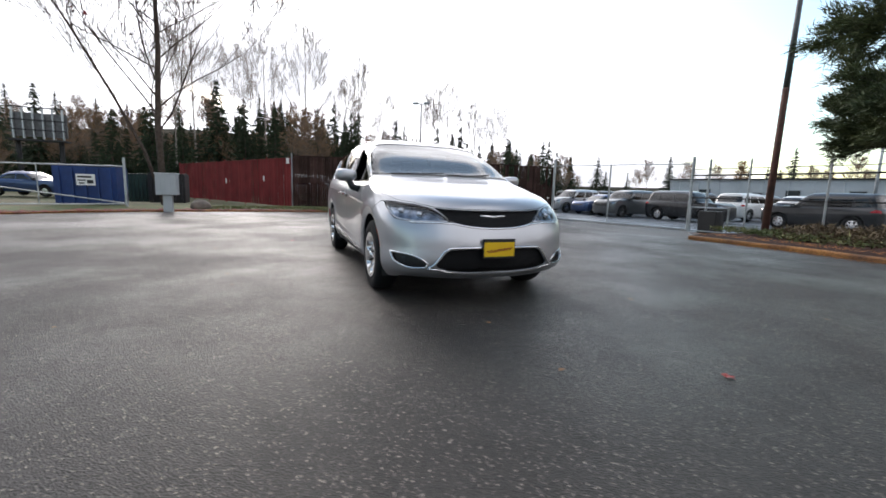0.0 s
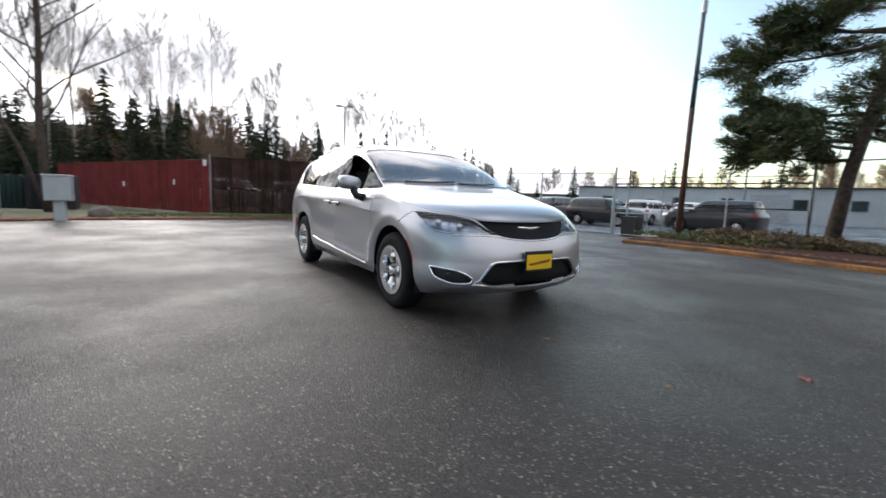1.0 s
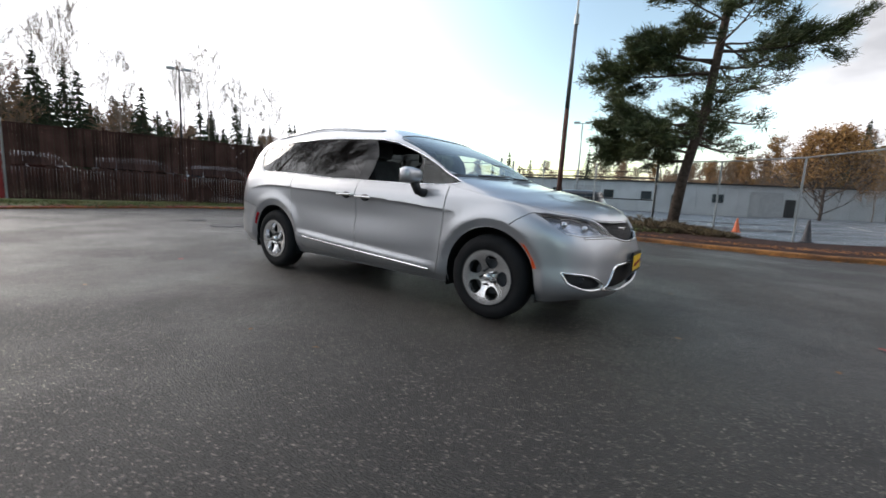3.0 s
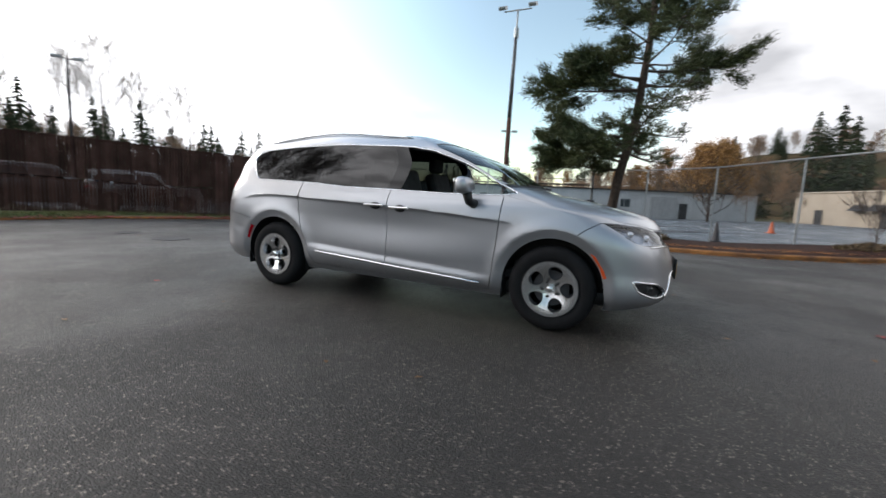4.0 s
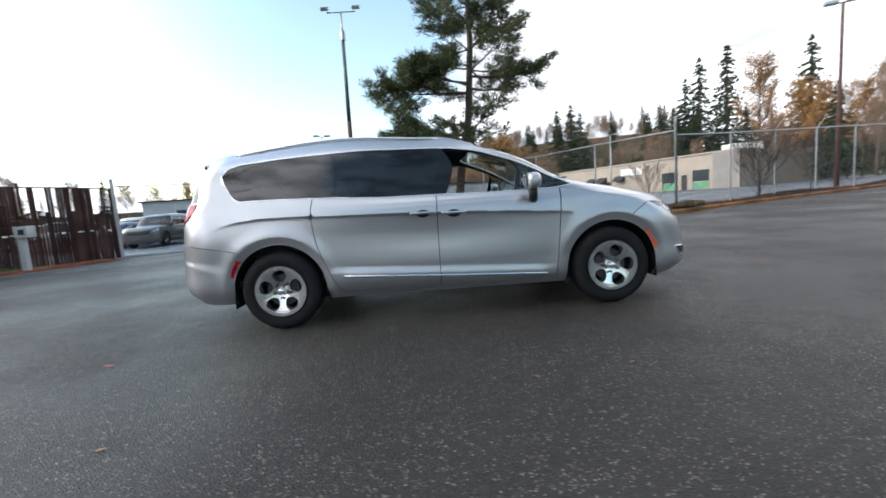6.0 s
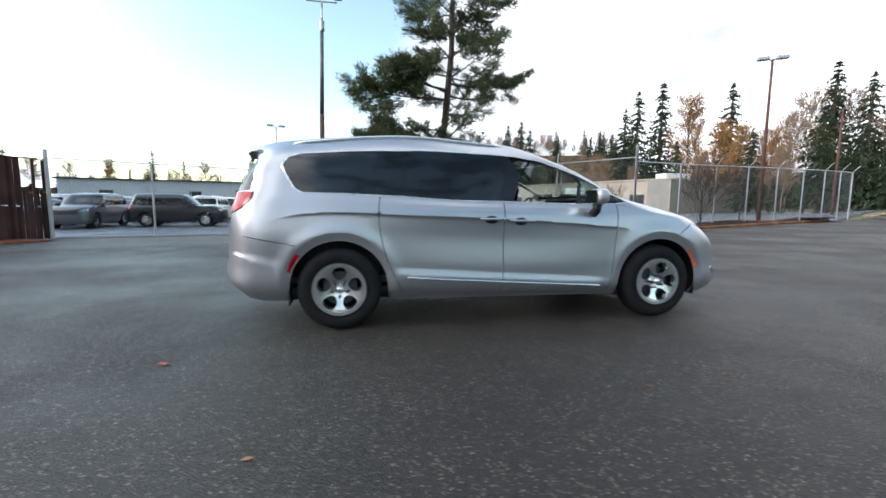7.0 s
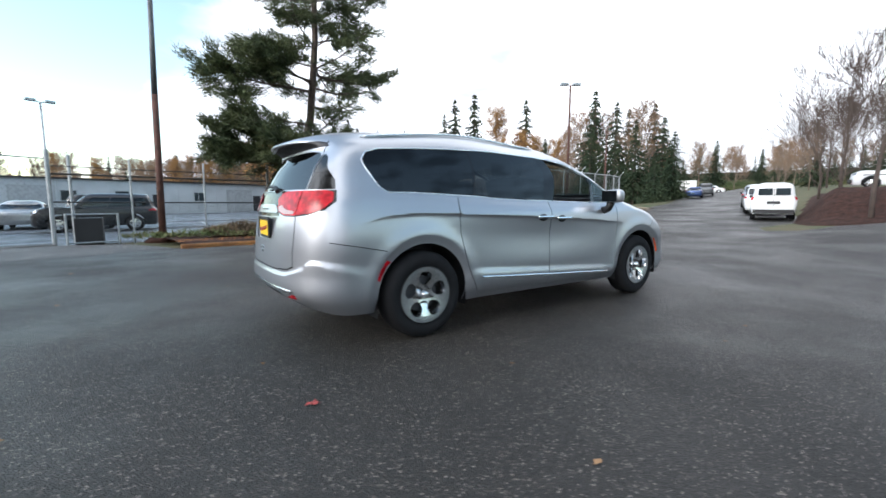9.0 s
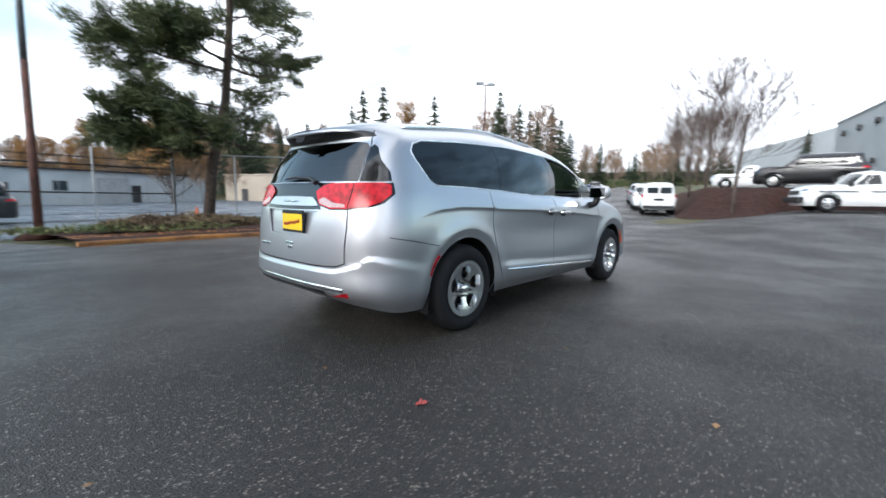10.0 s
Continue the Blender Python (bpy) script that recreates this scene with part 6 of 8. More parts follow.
    part("bumper_chrome", bm, M_CHROME, van, "thin chrome line", smooth_faces=True)
    bm = bmesh.new()
    for side in (1, -1):
        bead(bm, sk, densify(sk.rear([(0, 0.455), (0.3, 0.455), (0.52, 0.452), (0.67, 0.446)]), sk, 0.03, closed=False), 0.034, 0.009, side)
    part("rear_bumper_chrome", bm, M_CHROME, van, "chrome strip", smooth_faces=True)
    bm = bmesh.new()
    for side in (1, -1):
        bead(bm, sk, densify(sk.rear([(0, 0.405), (0.3, 0.405), (0.49, 0.405)]), sk, 0.03, closed=False), 0.06, 0.004, side)
    part("rear_valance", bm, M_BLACK, van, "black plastic", smooth_faces=True)
    # winged emblem
    bm = bmesh.new()
    for sgn in (1, -1):
        prev = None
        for k in range(9):
            u = k / 8
            y = sgn * (0.03 + 0.145 * u)
            z = 0.818 + 0.006 * math.sin(u * 2.2)
            w = 0.013 * (1 - u) ** 0.7 + 0.002
            x = 2.385 - 0.075 * u * u * 0.5
            row = [bm.verts.new((x, y, z - w)), bm.verts.new((x + 0.006, y, z)), bm.verts.new((x, y, z + w * 0.6))]
            if prev:
                for a in range(2):
                    bm.faces.new((prev[a], row[a], row[a + 1], prev[a + 1]))
            prev = row
    bmesh.ops.create_uvsphere(bm, u_segments=16, v_segments=8, radius=1, matrix=Matrix.Translation((2.385, 0, 0.813)) @ Matrix.Diagonal((0.008, 0.034, 0.013, 1)))
    part("emblem", bm, M_CHROME, van, "chrome winged badge", smooth_faces=True)
    bm = bmesh.new()
    for sgn in (1, -1):
        prev = None
        for k in range(9):
            u = k / 8
            y = sgn * (0.02 + 0.10 * u)
            w = 0.010 * (1 - u) ** 0.7 + 0.002
            row = [bm.verts.new((-2.563, y, 1.070 - w)), bm.verts.new((-2.570, y, 1.070)), bm.verts.new((-2.563, y, 1.070 + w * 0.6))]
            if prev:
                for a in range(2):
                    bm.faces.new((prev[a], prev[a + 1], row[a + 1], row[a]))
            prev = row
    part("emblem", bm, M_CHROME, van, "chrome winged badge", smooth_faces=True)
    # plates: a dark frame with a yellow insert; the dealer's lettering is drawn as a stroke
    def plate(x, y, z, w, h, face):
        hold = new("plate")
        hold.parent = van
        hold.location = (x, y, z)
        bm = bmesh.new()
        box(bm, (-0.008, -w / 2 - 0.008, -h / 2 - 0.008), (0.008, w / 2 + 0.008, h / 2 + 0.008), 0.004)
        part("plate_frame", bm, M_BLACK, hold)
        bm = bmesh.new()
        box(bm, (0.004 if face > 0 else -0.010, -w / 2, -h / 2 + 0.012), (0.010 if face > 0 else -0.004, w / 2, h / 2 - 0.022))
        part("plate_insert", bm, M_YELLOW, hold, "bright yellow dealer plate")
        bm = bmesh.new()
        pts = [(face * 0.0115, (-0.40 + 0.8 * k / 24) * w, -0.012 + 0.012 * math.sin(k * 1.9) + 0.03 * (k / 24 - 0.5) * face) for k in range(25)]
        tube(bm, pts, 0.006, 6)
        part("plate_script", bm, M_PLATE_RED, hold)
    plate(2.515, 0.0, 0.535, 0.31, 0.165, 1)
    plate(-2.590, -0.085, 0.915, 0.30, 0.155, -1)
    # rear wiper, washer, antenna, tail pipe
    bm = bmesh.new()
    tube(bm, [(-2.530, -0.33, 1.205), (-2.528, -0.26, 1.238), (-2.520, -0.02, 1.252), (-2.515, 0.16, 1.240)], [0.020, 0.016, 0.012, 0.007], 8)
    part("rear_wiper", bm, M_BLACK, van)
    bm = bmesh.new()
    for y0, y1 in ((-0.68, -0.05), (-0.02, 0.55)):
        tube(bm, [(sk.find((1, 2), -abs(y) if y else -0.001, 1.2, 0, 0.24, 6, 8) and (lambda q: (q.x + 0.012, y, q.z + 0.012))(sk.at(*sk.find((1, 2), -max(0.01, abs(y)), 1.195 + 0.01 * k, 0, 0.24, 6, 8)))) for k, y in enumerate(np.linspace(y0, y1, 5))], 0.008, 6)
    part("wiper", bm, M_BLACK, van)
    bm = bmesh.new()
    bmesh.ops.create_cone(bm, segments=12, radius1=0.028, radius2=0.01, depth=0.055, cap_ends=True, matrix=Matrix.Translation((-0.35, 0.0, 1.775)) @ Matrix.Diagonal((2.2, 0.8, 1, 1)))
    part("antenna", bm, M_SILVER, van, smooth_faces=True)
    # underbody
    bm = bmesh.new()
    box(bm, (-2.10, -0.78, 0.23), (2.10, 0.78, 0.36), 0.05)
    part("underbody", bm, M_BLACK, van, "dark underbody")
    # cabin: floor, dashboard, seats, steering wheel
    bm = bmesh.new()
    box(bm, (-2.3, -0.84, 0.40), (1.3, 0.84, 0.46))
    part("cabin_floor", bm, M_LINER, van)
    bm = bmesh.new()
    box(bm, (0.75, -0.80, 0.72), (1.20, 0.80, 1.09), 0.08)
    part("dashboard", bm, M_LINER, van, "dark dashboard")
    bm = bmesh.new()
    for k in range(24):
        a0, a1 = 2 * math.pi * k / 24, 2 * math.pi * (k + 1) / 24
        tube(bm, [(0.66 + 0.06 * math.sin(a), 0.42 + 0.185 * math.cos(a), 1.02 + 0.175 * math.sin(a)) for a in (a0, a1)], 0.015, 6, caps=False)
    tube(bm, [(0.66, 0.25, 1.02), (0.68, 0.42, 1.0), (0.66, 0.59, 1.02)], 0.018, 6)
    part("steering_wheel", bm, M_BLACK, van, smooth_faces=True)

    def seat(x, y):
        st = new("seat")
        st.parent = van
        bm = bmesh.new()
        box(bm, (x - 0.27, y - 0.25, 0.66), (x + 0.27, y + 0.25, 0.82), 0.05)
        box(bm, (x - 0.24, y - 0.22, 0.46), (x + 0.22, y + 0.22, 0.67))
        part("seat_cushion", bm, M_SEAT, st)
        bm = bmesh.new()
        box(bm, (-0.07, y - 0.24, 0.0), (0.06, y + 0.24, 0.64), 0.05)
        bmesh.ops.transform(bm, matrix=Matrix.Translation((x - 0.26, 0, 0.76)) @ Matrix.Rotation(radians(-16), 4, "Y"), verts=bm.verts)
        part("backrest", bm, M_SEAT, st)
        bm = bmesh.new()
        box(bm, (x - 0.50, y - 0.13, 1.40), (x - 0.40, y + 0.13, 1.57), 0.035)
        tube(bm, [(x - 0.44, y - 0.06, 1.30), (x - 0.45, y - 0.06, 1.45)], 0.008, 6)
        tube(bm, [(x - 0.44, y + 0.06, 1.30), (x - 0.45, y + 0.06, 1.45)], 0.008, 6)
        part("headrest", bm, M_SEAT, st)
    for x, ys in ((0.22, (-0.42, 0.42)), (-0.72, (-0.45, 0.45)), (-1.60, (-0.5, 0.0, 0.5))):
        for y in ys:
            seat(x, y)
    # wheels
    w = build_wheel("wheel")
    w.parent = van
    w.matrix_basis = pose(WHEEL_X, -0.865, 0.362) @ Matrix.Rotation(radians(-21), 4, "Y")
    for k, (x, sgn, spin) in enumerate(((-WHEEL_X, -1, 36), (WHEEL_X, 1, 11), (-WHEEL_X, 1, 40))):
        c = copy_thing(w, Matrix.Translation((x, 0.865 * sgn, 0.362)) @ Matrix.Rotation(0 if sgn < 0 else math.pi, 4, "Z") @ Matrix.Rotation(radians(spin), 4, "Y"))
        c.parent = van
    return van


build_van()

# ---------------------------------------------------------------- buildings


def wall_run(house, a, b, z0, z1, material, depth, label=""):
    """A thick wall from a to b (outer face to the right of the way from a to b is open to the lot)."""
    a, b = Vector(a), Vector(b)
    d = (b - a).normalized()
    n = Vector((-d.y, d.x))
    bm = bmesh.new()
    vs = []
    for z in (z0, z1):
        for p in (a, b, b + n * depth, a + n * depth):
            vs.append(bm.verts.new((p.x, p.y, z)))
    bm.faces.new(vs[:4][::-1])
    bm.faces.new(vs[4:])
    for k in range(4):
        bm.faces.new((vs[k], vs[(k + 1) % 4], vs[4 + (k + 1) % 4], vs[4 + k]))
    bmesh.ops.recalc_face_normals(bm, faces=bm.faces)
    return part("wall", bm, material, house, label)


def opening(house, a, b, u0, u1, z0, z1, material, name="window", frame_mat=None, out=0.05):
    """A framed opening set on a wall's outer face."""
    a, b = Vector(a), Vector(b)
    d = (b - a).normalized()
    n = Vector((d.y, -d.x))
    w = new(name)
    w.parent = house
    for nm, m, (s0, s1, h0, h1), o in (("frame", frame_mat or M_WALL_GREY, (u0 - 0.08, u1 + 0.08, z0 - 0.08, z1 + 0.08), out), ("pane", material, (u0, u1, z0, z1), out + 0.03)):
        bm = bmesh.new()
        vs = []
        for off in (0.0, o):
            for u, z in ((s0, h0), (s1, h0), (s1, h1), (s0, h1)):
                p = a + d * u + n * off
                vs.append(bm.verts.new((p.x, p.y, z)))
        bm.faces.new(vs[4:])
        for k in range(4):
            bm.faces.new((vs[k], vs[(k + 1) % 4], vs[4 + (k + 1) % 4], vs[4 + k]))
        bmesh.ops.recalc_face_normals(bm, faces=bm.faces)
        part(nm, bm, m, w)
    return w


def pale_building():
    h = tagged(new("warehouse"), "long low pale grey warehouse behind the parking lot", "building")
    a, b = (-34, 46), (16.5, 62)
    L = (Vector(b) - Vector(a)).length
    z0, z1 = -0.4, 3.45
    wall_run(h, a, b, z0, z1, M_WALL_PALE, 14)
    d = (Vector(b) - Vector(a)).normalized()
    n = Vector((d.y, -d.x))
    bm = bmesh.new()
    p, q = Vector(a) + n * 0.25 - d * 0.3, Vector(b) + n * 0.25 + d * 0.3
    vs = []
    for z in (z1 + 0.003, z1 + 0.16):
        for c in (p, q, q - n * 14.8, p - n * 14.8):
            vs.append(bm.verts.new((c.x, c.y, z)))
    bm.faces.new(vs[:4][::-1])
    bm.faces.new(vs[4:])
    for k in range(4):
        bm.faces.new((vs[k], vs[(k + 1) % 4], vs[4 + (k + 1) % 4], vs[4 + k]))
    part("roof", bm, M_DARK, h, "thin dark flat roof")
    for u in (3.5, 12.0, 17.0, 23.5, 28.0, 36.0):
        opening(h, a, b, u, u + 1.2, 1.3, 2.3, M_WINDOW)
    for u in (9.0, 31.5, 43.5):
        opening(h, a, b, u, u + 1.0, z0 + 0.05, 2.0, M_DARK, "door")
    for u in (19.8, 40.0):
        opening(h, a, b, u, u + 3.2, z0 + 0.05, 2.7, mat("roller_shutter", (0.40, 0.41, 0.42), 0.5, 0.2) if "roller_shutter" not in bpy.data.materials else bpy.data.materials["roller_shutter"], "shutter")
    for k in range(24):
        u = (k + 0.5) * L / 24
        p = Vector(a) + d * u + n * 0.03
        bm = bmesh.new()
        box(bm, (p.x - 0.05, p.y - 0.05, z0), (p.x + 0.05, p.y + 0.05, z1))
        part("wall_rib", bm, M_WALL_PALE, h)


pale_building()


def beige_building():
    h = tagged(new("store_building"), "long flat-roofed beige building with dark openings", "building")
    a, b, c = (24.5, 76.5), (36.6, 43.2), (62, 56)
    z0, z1 = -0.3, 4.5
    wall_run(h, a, b, z0, z1, M_WALL_BEIGE, 16)
    wall_run(h, (36.62, 43.18), c, z0, z1 - 0.02, mat("grey_block_wall", (0.25, 0.23, 0.21), 0.85, var=0.1, scale=0.6), 3)
    for a_, b_ in ((a, b), ((36.62, 43.18), c)):
        d = (Vector(b_) - Vector(a_)).normalized()
        n = Vector((d.y, -d.x))
        bm = bmesh.new()
        tube(bm, [(a_[0] + n.x * 0.05, a_[1] + n.y * 0.05, z1 + 0.05), (b_[0] + n.x * 0.05, b_[1] + n.y * 0.05, z1 + 0.05)], 0.14, 4)
        part("parapet", bm, M_WALL_BEIGE, h)
    G = mat("green_poster", (0.10, 0.30, 0.16), 0.6, var=0.3, scale=0.8)
    for u0, u1 in ((25.0, 27.4), (29.6, 31.8)):
        opening(h, a, b, u0, u1, 0.2, 2.6, M_WINDOW, "shop_window", M_WALL_BEIGE)
        opening(h, a, b, u0 + 0.2, u1 - 0.1, 0.25, 1.1, G, "poster", M_WALL_BEIGE, 0.09)
    for u0, u1 in ((28.0, 28.8), (14.0, 15.4), (4.0, 5.4)):
        opening(h, a, b, u0, u1, z0 + 0.05, 2.1, M_DARK, "door", M_WALL_BEIGE)
    opening(h, a, b, 17.6, 21.4, 2.9, 3.75, M_WHITE, "sign_board", M_WHITE)
    for u0 in (10.2, 12.6, 16.4):
        d = (Vector(b) - Vector(a)).normalized()
        n = Vector((d.y, -d.x))
        bm = bmesh.new()
        p, q = Vector(a) + d * u0, Vector(a) + d * (u0 + 1.9)
        vs = [bm.verts.new(v) for v in ((p.x, p.y, 2.9), (q.x, q.y, 2.9), (q.x + n.x, q.y + n.y, 2.1), (p.x + n.x, p.y + n.y, 2.1), (p.x, p.y, 2.1), (q.x, q.y, 2.1))]
        for f in ((0, 1, 2, 3), (0, 3, 4), (1, 5, 2), (4, 3, 2, 5)):
            bm.faces.new([vs[k] for k in f])
        part("awning", bm, M_DARK, h, "dark sloping awning")
    opening(h, (36.62, 43.18), c, 6, 7.2, z0 + 0.05, 2.1, M_DARK, "door")
    bm = bmesh.new()
    box(bm, (37.2, 45.0, z1), (41.0, 47.0, z1 + 0.9), 0.05)
    part("roof_unit", bm, M_WHITE, h, "white roof unit")


beige_building()


def grey_building():
    h = tagged(new("industrial_building"), "large grey metal-clad industrial building on the terrace", "building")
    a, b, c = (58, -3.1), (45, -6.4), (82, 9)
    wall_run(h, a, b, 1.5, 9.5, M_WALL_GREY, 20)
    wall_run(h, (44.95, -6.4), (30, -8.0), 1.5, 9.9, M_WALL_GREY, 20)
    wall_run(h, c, (58.05, -3.05), 1.5, 9.2, mat("pale_panel_wall", (0.48, 0.50, 0.50), 0.6, var=0.06, scale=0.4), 12)
    d = (Vector(b) - Vector(a)).normalized()
    n = Vector((d.y, -d.x))
    for u in (2.5, 6.5, 10.5):
        for z in (8.0, 4.6):
            p = Vector(a) + d * u + n * 0.12
            bm = bmesh.new()
            box(bm, (p.x - 0.6, p.y - 0.12, z), (p.x + 0.6, p.y + 0.12, z + 0.4), 0.03)
            part("wall_vent", bm, M_DARK, h)
    bm = bmesh.new()
    tube(bm, [(58, -3.1, 9.55), (45, -6.4, 9.55)], 0.16, 4)
    part("coping", bm, M_WALL_GREY, h)


grey_building()


def gantry_sign():
    g = tagged(new("billboard"), "back of a grey steel billboard on a frame above the trees", "billboard")
    x, y = -46, -22.6
    for k in range(6):
        bm = bmesh.new()
        yy = y - 1.85 + 0.74 * k
        box(bm, (x - 0.1, yy - 0.06, 4.8), (x + 0.1, yy + 0.06, 7.7))
        part("upright", bm, M_GALV, g)
    bm = bmesh.new()
    box(bm, (x - 0.3, y - 2.1, 5.0), (x - 0.15, y + 2.1, 7.2), 0.03)
    part("panel", bm, M_POLE_GREY, g)
    for z in (5.6, 6.5, 7.65):
        bm = bmesh.new()
        box(bm, (x + 0.1, y - 2.1, z - 0.05), (x + 0.2, y + 2.1, z + 0.05))
        part("cross_bar", bm, M_DARK, g)
    bm = bmesh.new()
    box(bm, (x - 0.2, y - 2.3, 4.55), (x + 0.9, y + 2.3, 4.7))
    part("walkway", bm, M_DARK, g)
    for yy in (y - 1.6, y + 1.6):
        bm = bmesh.new()
        tube(bm, [(x, yy, -0.2), (x, yy, 4.8)], 0.2, 10)
        part("leg", bm, M_DARK, g)


gantry_sign()


def terrace_z(x, y):
    """A bank of bark that rises to a terrace beside the road, with a bay for a parked truck cut into its foot."""
    bay = smooth(-0.7, -2.0, y)
    foot, wide = 17.3 + 4.6 * bay, 6.6 - 4.0 * bay
    k = smooth(0.0, 1.0, (x - foot) / wide)
    edge = 0.7 + 0.24 * (x - 18)
    k *= 1 - smooth(edge, edge + 1.6, y) if x < 70 else 1
    g = ground_z(min(x, 70), y)
    top = 1.85 + 0.012 * max(0.0, x - 24)
    return g + 0.02 + max(0.0, top - g) * k


def bark_bank():
    xs = np.concatenate([np.linspace(16.8, 30, 54), np.linspace(31, 72, 24)])
    ys = np.linspace(-14, 12.5, 80)
    rng = random.Random(12)
    verts, faces = [], []
    for y in ys:
        for x in xs:
            z = terrace_z(x, y)
            lift = z - ground_z(min(x, 70), y) - 0.02
            verts.append((x, y, z - (0.12 if lift < 0.01 else 0.0) + (rng.uniform(-0.04, 0.04) if lift > 0.05 else 0)))
    n = len(xs)
    for j in range(len(ys) - 1):
        for i in range(n - 1):
            faces.append((j * n + i, j * n + i + 1, (j + 1) * n + i + 1, (j + 1) * n + i))
    tagged(new("bark_bank", mesh_of("bark_bank", verts, faces, M_BARK_MULCH, flat=False)), "bank of red-brown bark mulch rising to a terrace", "bank", kind="structure")


bark_bank()


def far_hill(name, line, height, depth, material, label):
    """A long low ridge."""
    verts, faces = [], []
    n = len(line)
    prof = [(0, 0), (0.25, 0.35), (0.5, 0.75), (0.75, 0.95), (1.0, 1.0), (1.6, 0.9)]
    for i, (p, h) in enumerate(zip(line, height)):
        p = Vector(p)
        out = p.normalized()
        for u, k in prof:
            q = p + out * depth * u
            verts.append((q.x, q.y, -0.5 + h * k + 0.8 * noise.noise(Vector((q.x * 0.05, q.y * 0.05, 0)))))
    m = len(prof)
    for i in range(n - 1):
        for k in range(m - 1):
            faces.append((i * m + k, i * m + k + 1, (i + 1) * m + k + 1, (i + 1) * m + k))
    return tagged(new(name, mesh_of(name, verts, faces, material, flat=False)), label, "hill", kind="structure")


M_HILL = mat("wooded_hillside", (0.014, 0.018, 0.010), 1.0, spec=0.03, scale=0.08, color2=(0.040, 0.028, 0.018), fine=0.5, fine_scale=0.8, bump=1.0, bump_scale=1.2)
M_HILL_BROWN = mat("brown_hillside", (0.040, 0.040, 0.022), 1.0, spec=0.03, scale=0.07, color2=(0.095, 0.065, 0.040), fine=0.5, fine_scale=0.7, bump=1.0, bump_scale=1.0)
M_HILL_GRASS = mat("grass_slope", (0.045, 0.06, 0.022), 1.0, spec=0.03, scale=0.06, color2=(0.085, 0.07, 0.035), fine=0.3, fine_scale=0.6)


def ring_line(a0, a1, r, n=24):
    return [(r * math.cos(radians(a0 + (a1 - a0) * k / n)), r * math.sin(radians(a0 + (a1 - a0) * k / n))) for k in range(n + 1)]


WEST_H = [12.0 + 4.5 * smooth(4, 11, k) - 11.5 * smooth(12, 21, k) for k in range(25)]
far_hill("hillside_west", ring_line(222, 142, 75), WEST_H, 60, M_HILL, "dark wooded hillside beyond the fence")
far_hill("hillside_north", ring_line(142, 60, 170), [7 + 9 * smooth(11, 20, k) for k in range(25)], 80, M_HILL, "low wooded ridge beyond the parking lot")
NE_H = lambda az: 9 * smooth(99, 94, az) + 11 * smooth(88, 76, az)
far_hill("hillside_north_east", ring_line(99, 56, 118), [NE_H(99 - 43 * k / 24) for k in range(25)], 42, M_HILL_BROWN, "brown wooded hillside behind the beige building")
far_hill("hillside_east", ring_line(62, 26, 110), [13 - 5 * smooth(8, 24, k) for k in range(25)], 60, M_HILL, "wooded slope beside the road")
far_hill("hillside_south_east", ring_line(27, -20, 150), [11.5 for k in range(25)], 70, M_HILL_GRASS, "green slope at the far end of the road")
far_hill("hillside_south", ring_line(330, 222, 70), [9 + 2 * math.sin(k * 1.3) for k in range(25)], 60, M_HILL, "dark wooded rise on the near side of the yard")
far_hill("hillside_far_east", ring_line(31, -6, 240), [20 for k in range(25)], 60, M_HILL, "brown wooded hill far beyond the road")

# ---------------------------------------------------------------- parked vehicles
PAINTS = {k: car_paint("paint_" + k, c, metal=m, rough=0.3) for k, (c, m) in dict(
    black=((0.012, 0.012, 0.014), 0.2), white=((0.75, 0.75, 0.74), 0.0), silver=((0.45, 0.46, 0.47), 0.8), grey=((0.12, 0.125, 0.13), 0.6),
    blue=((0.03, 0.06, 0.16), 0.5), red=((0.28, 0.02, 0.02), 0.4), darkgreen=((0.03, 0.045, 0.04), 0.4)).items()}


def vehicle_rings(L, W, H, hood, belt, ws0, ws1, rg0, rg1, nose=0.93):
    """Rings of a simple car: hood and belt heights, windscreen foot and head, rear screen foot and head (shares of the length from the front)."""
    f, r = L / 2, -L / 2
    w = W / 2
    X = lambda u: f - u * L
    return [
        dict(plan=(f - 0.10, f - 0.45, w * 0.90, r + 0.40, r + 0.08, 3, 3), z=[(0, 0.24), (1, 0.28)]),
        dict(plan=(f - 0.02, f - 0.42, w * 0.96, r + 0.40, r + 0.01, 3, 3), z=[(0, 0.36), (1, 0.40)]),
        dict(plan=(f, f - 0.45, w, r + 0.40, r, 2.8, 3), z=[(0, 0.58), (1, 0.60)]),
        dict(plan=(f - 0.05, f - 0.50, w * 0.985, r + 0.40, r + 0.03, 2.8, 3), z=[(0, hood * 0.93), (0.25, hood), (0.8, belt * 0.97), (1, belt * 0.92)]),
        dict(plan=(X(ws0), X(ws0) - 0.25, w * 0.93, X(rg0) + 0.3, X(rg0), 3.4, 3.2), z=[(0, hood + 0.12), (0.25, belt), (0.8, belt + 0.02), (1, belt + 0.02)]),
        dict(plan=(X(ws1), X(ws1) - 0.2, w * 0.78, X(rg1) + 0.3, X(rg1), 3.6, 3.2), z=[(0, H - 0.10), (0.25, H - 0.12), (0.8, H - 0.13), (1, H - 0.14)]),
        dict(plan=(X(ws1) - 0.12, X(ws1) - 0.3, w * 0.62, X(rg1) + 0.35, X(rg1) + 0.02, 3.4, 3.2), z=[(0, H - 0.04), (0.5, H - 0.02), (1, H - 0.05)]),
        dict(plan=(X(ws1) - 0.3, X(ws1) - 0.5, 0.0, X(rg1) + 0.5, X(rg1) + 0.25, 2.5, 2.5), z=[(0, H - 0.01), (0.5, H), (1, H - 0.02)]),
    ]


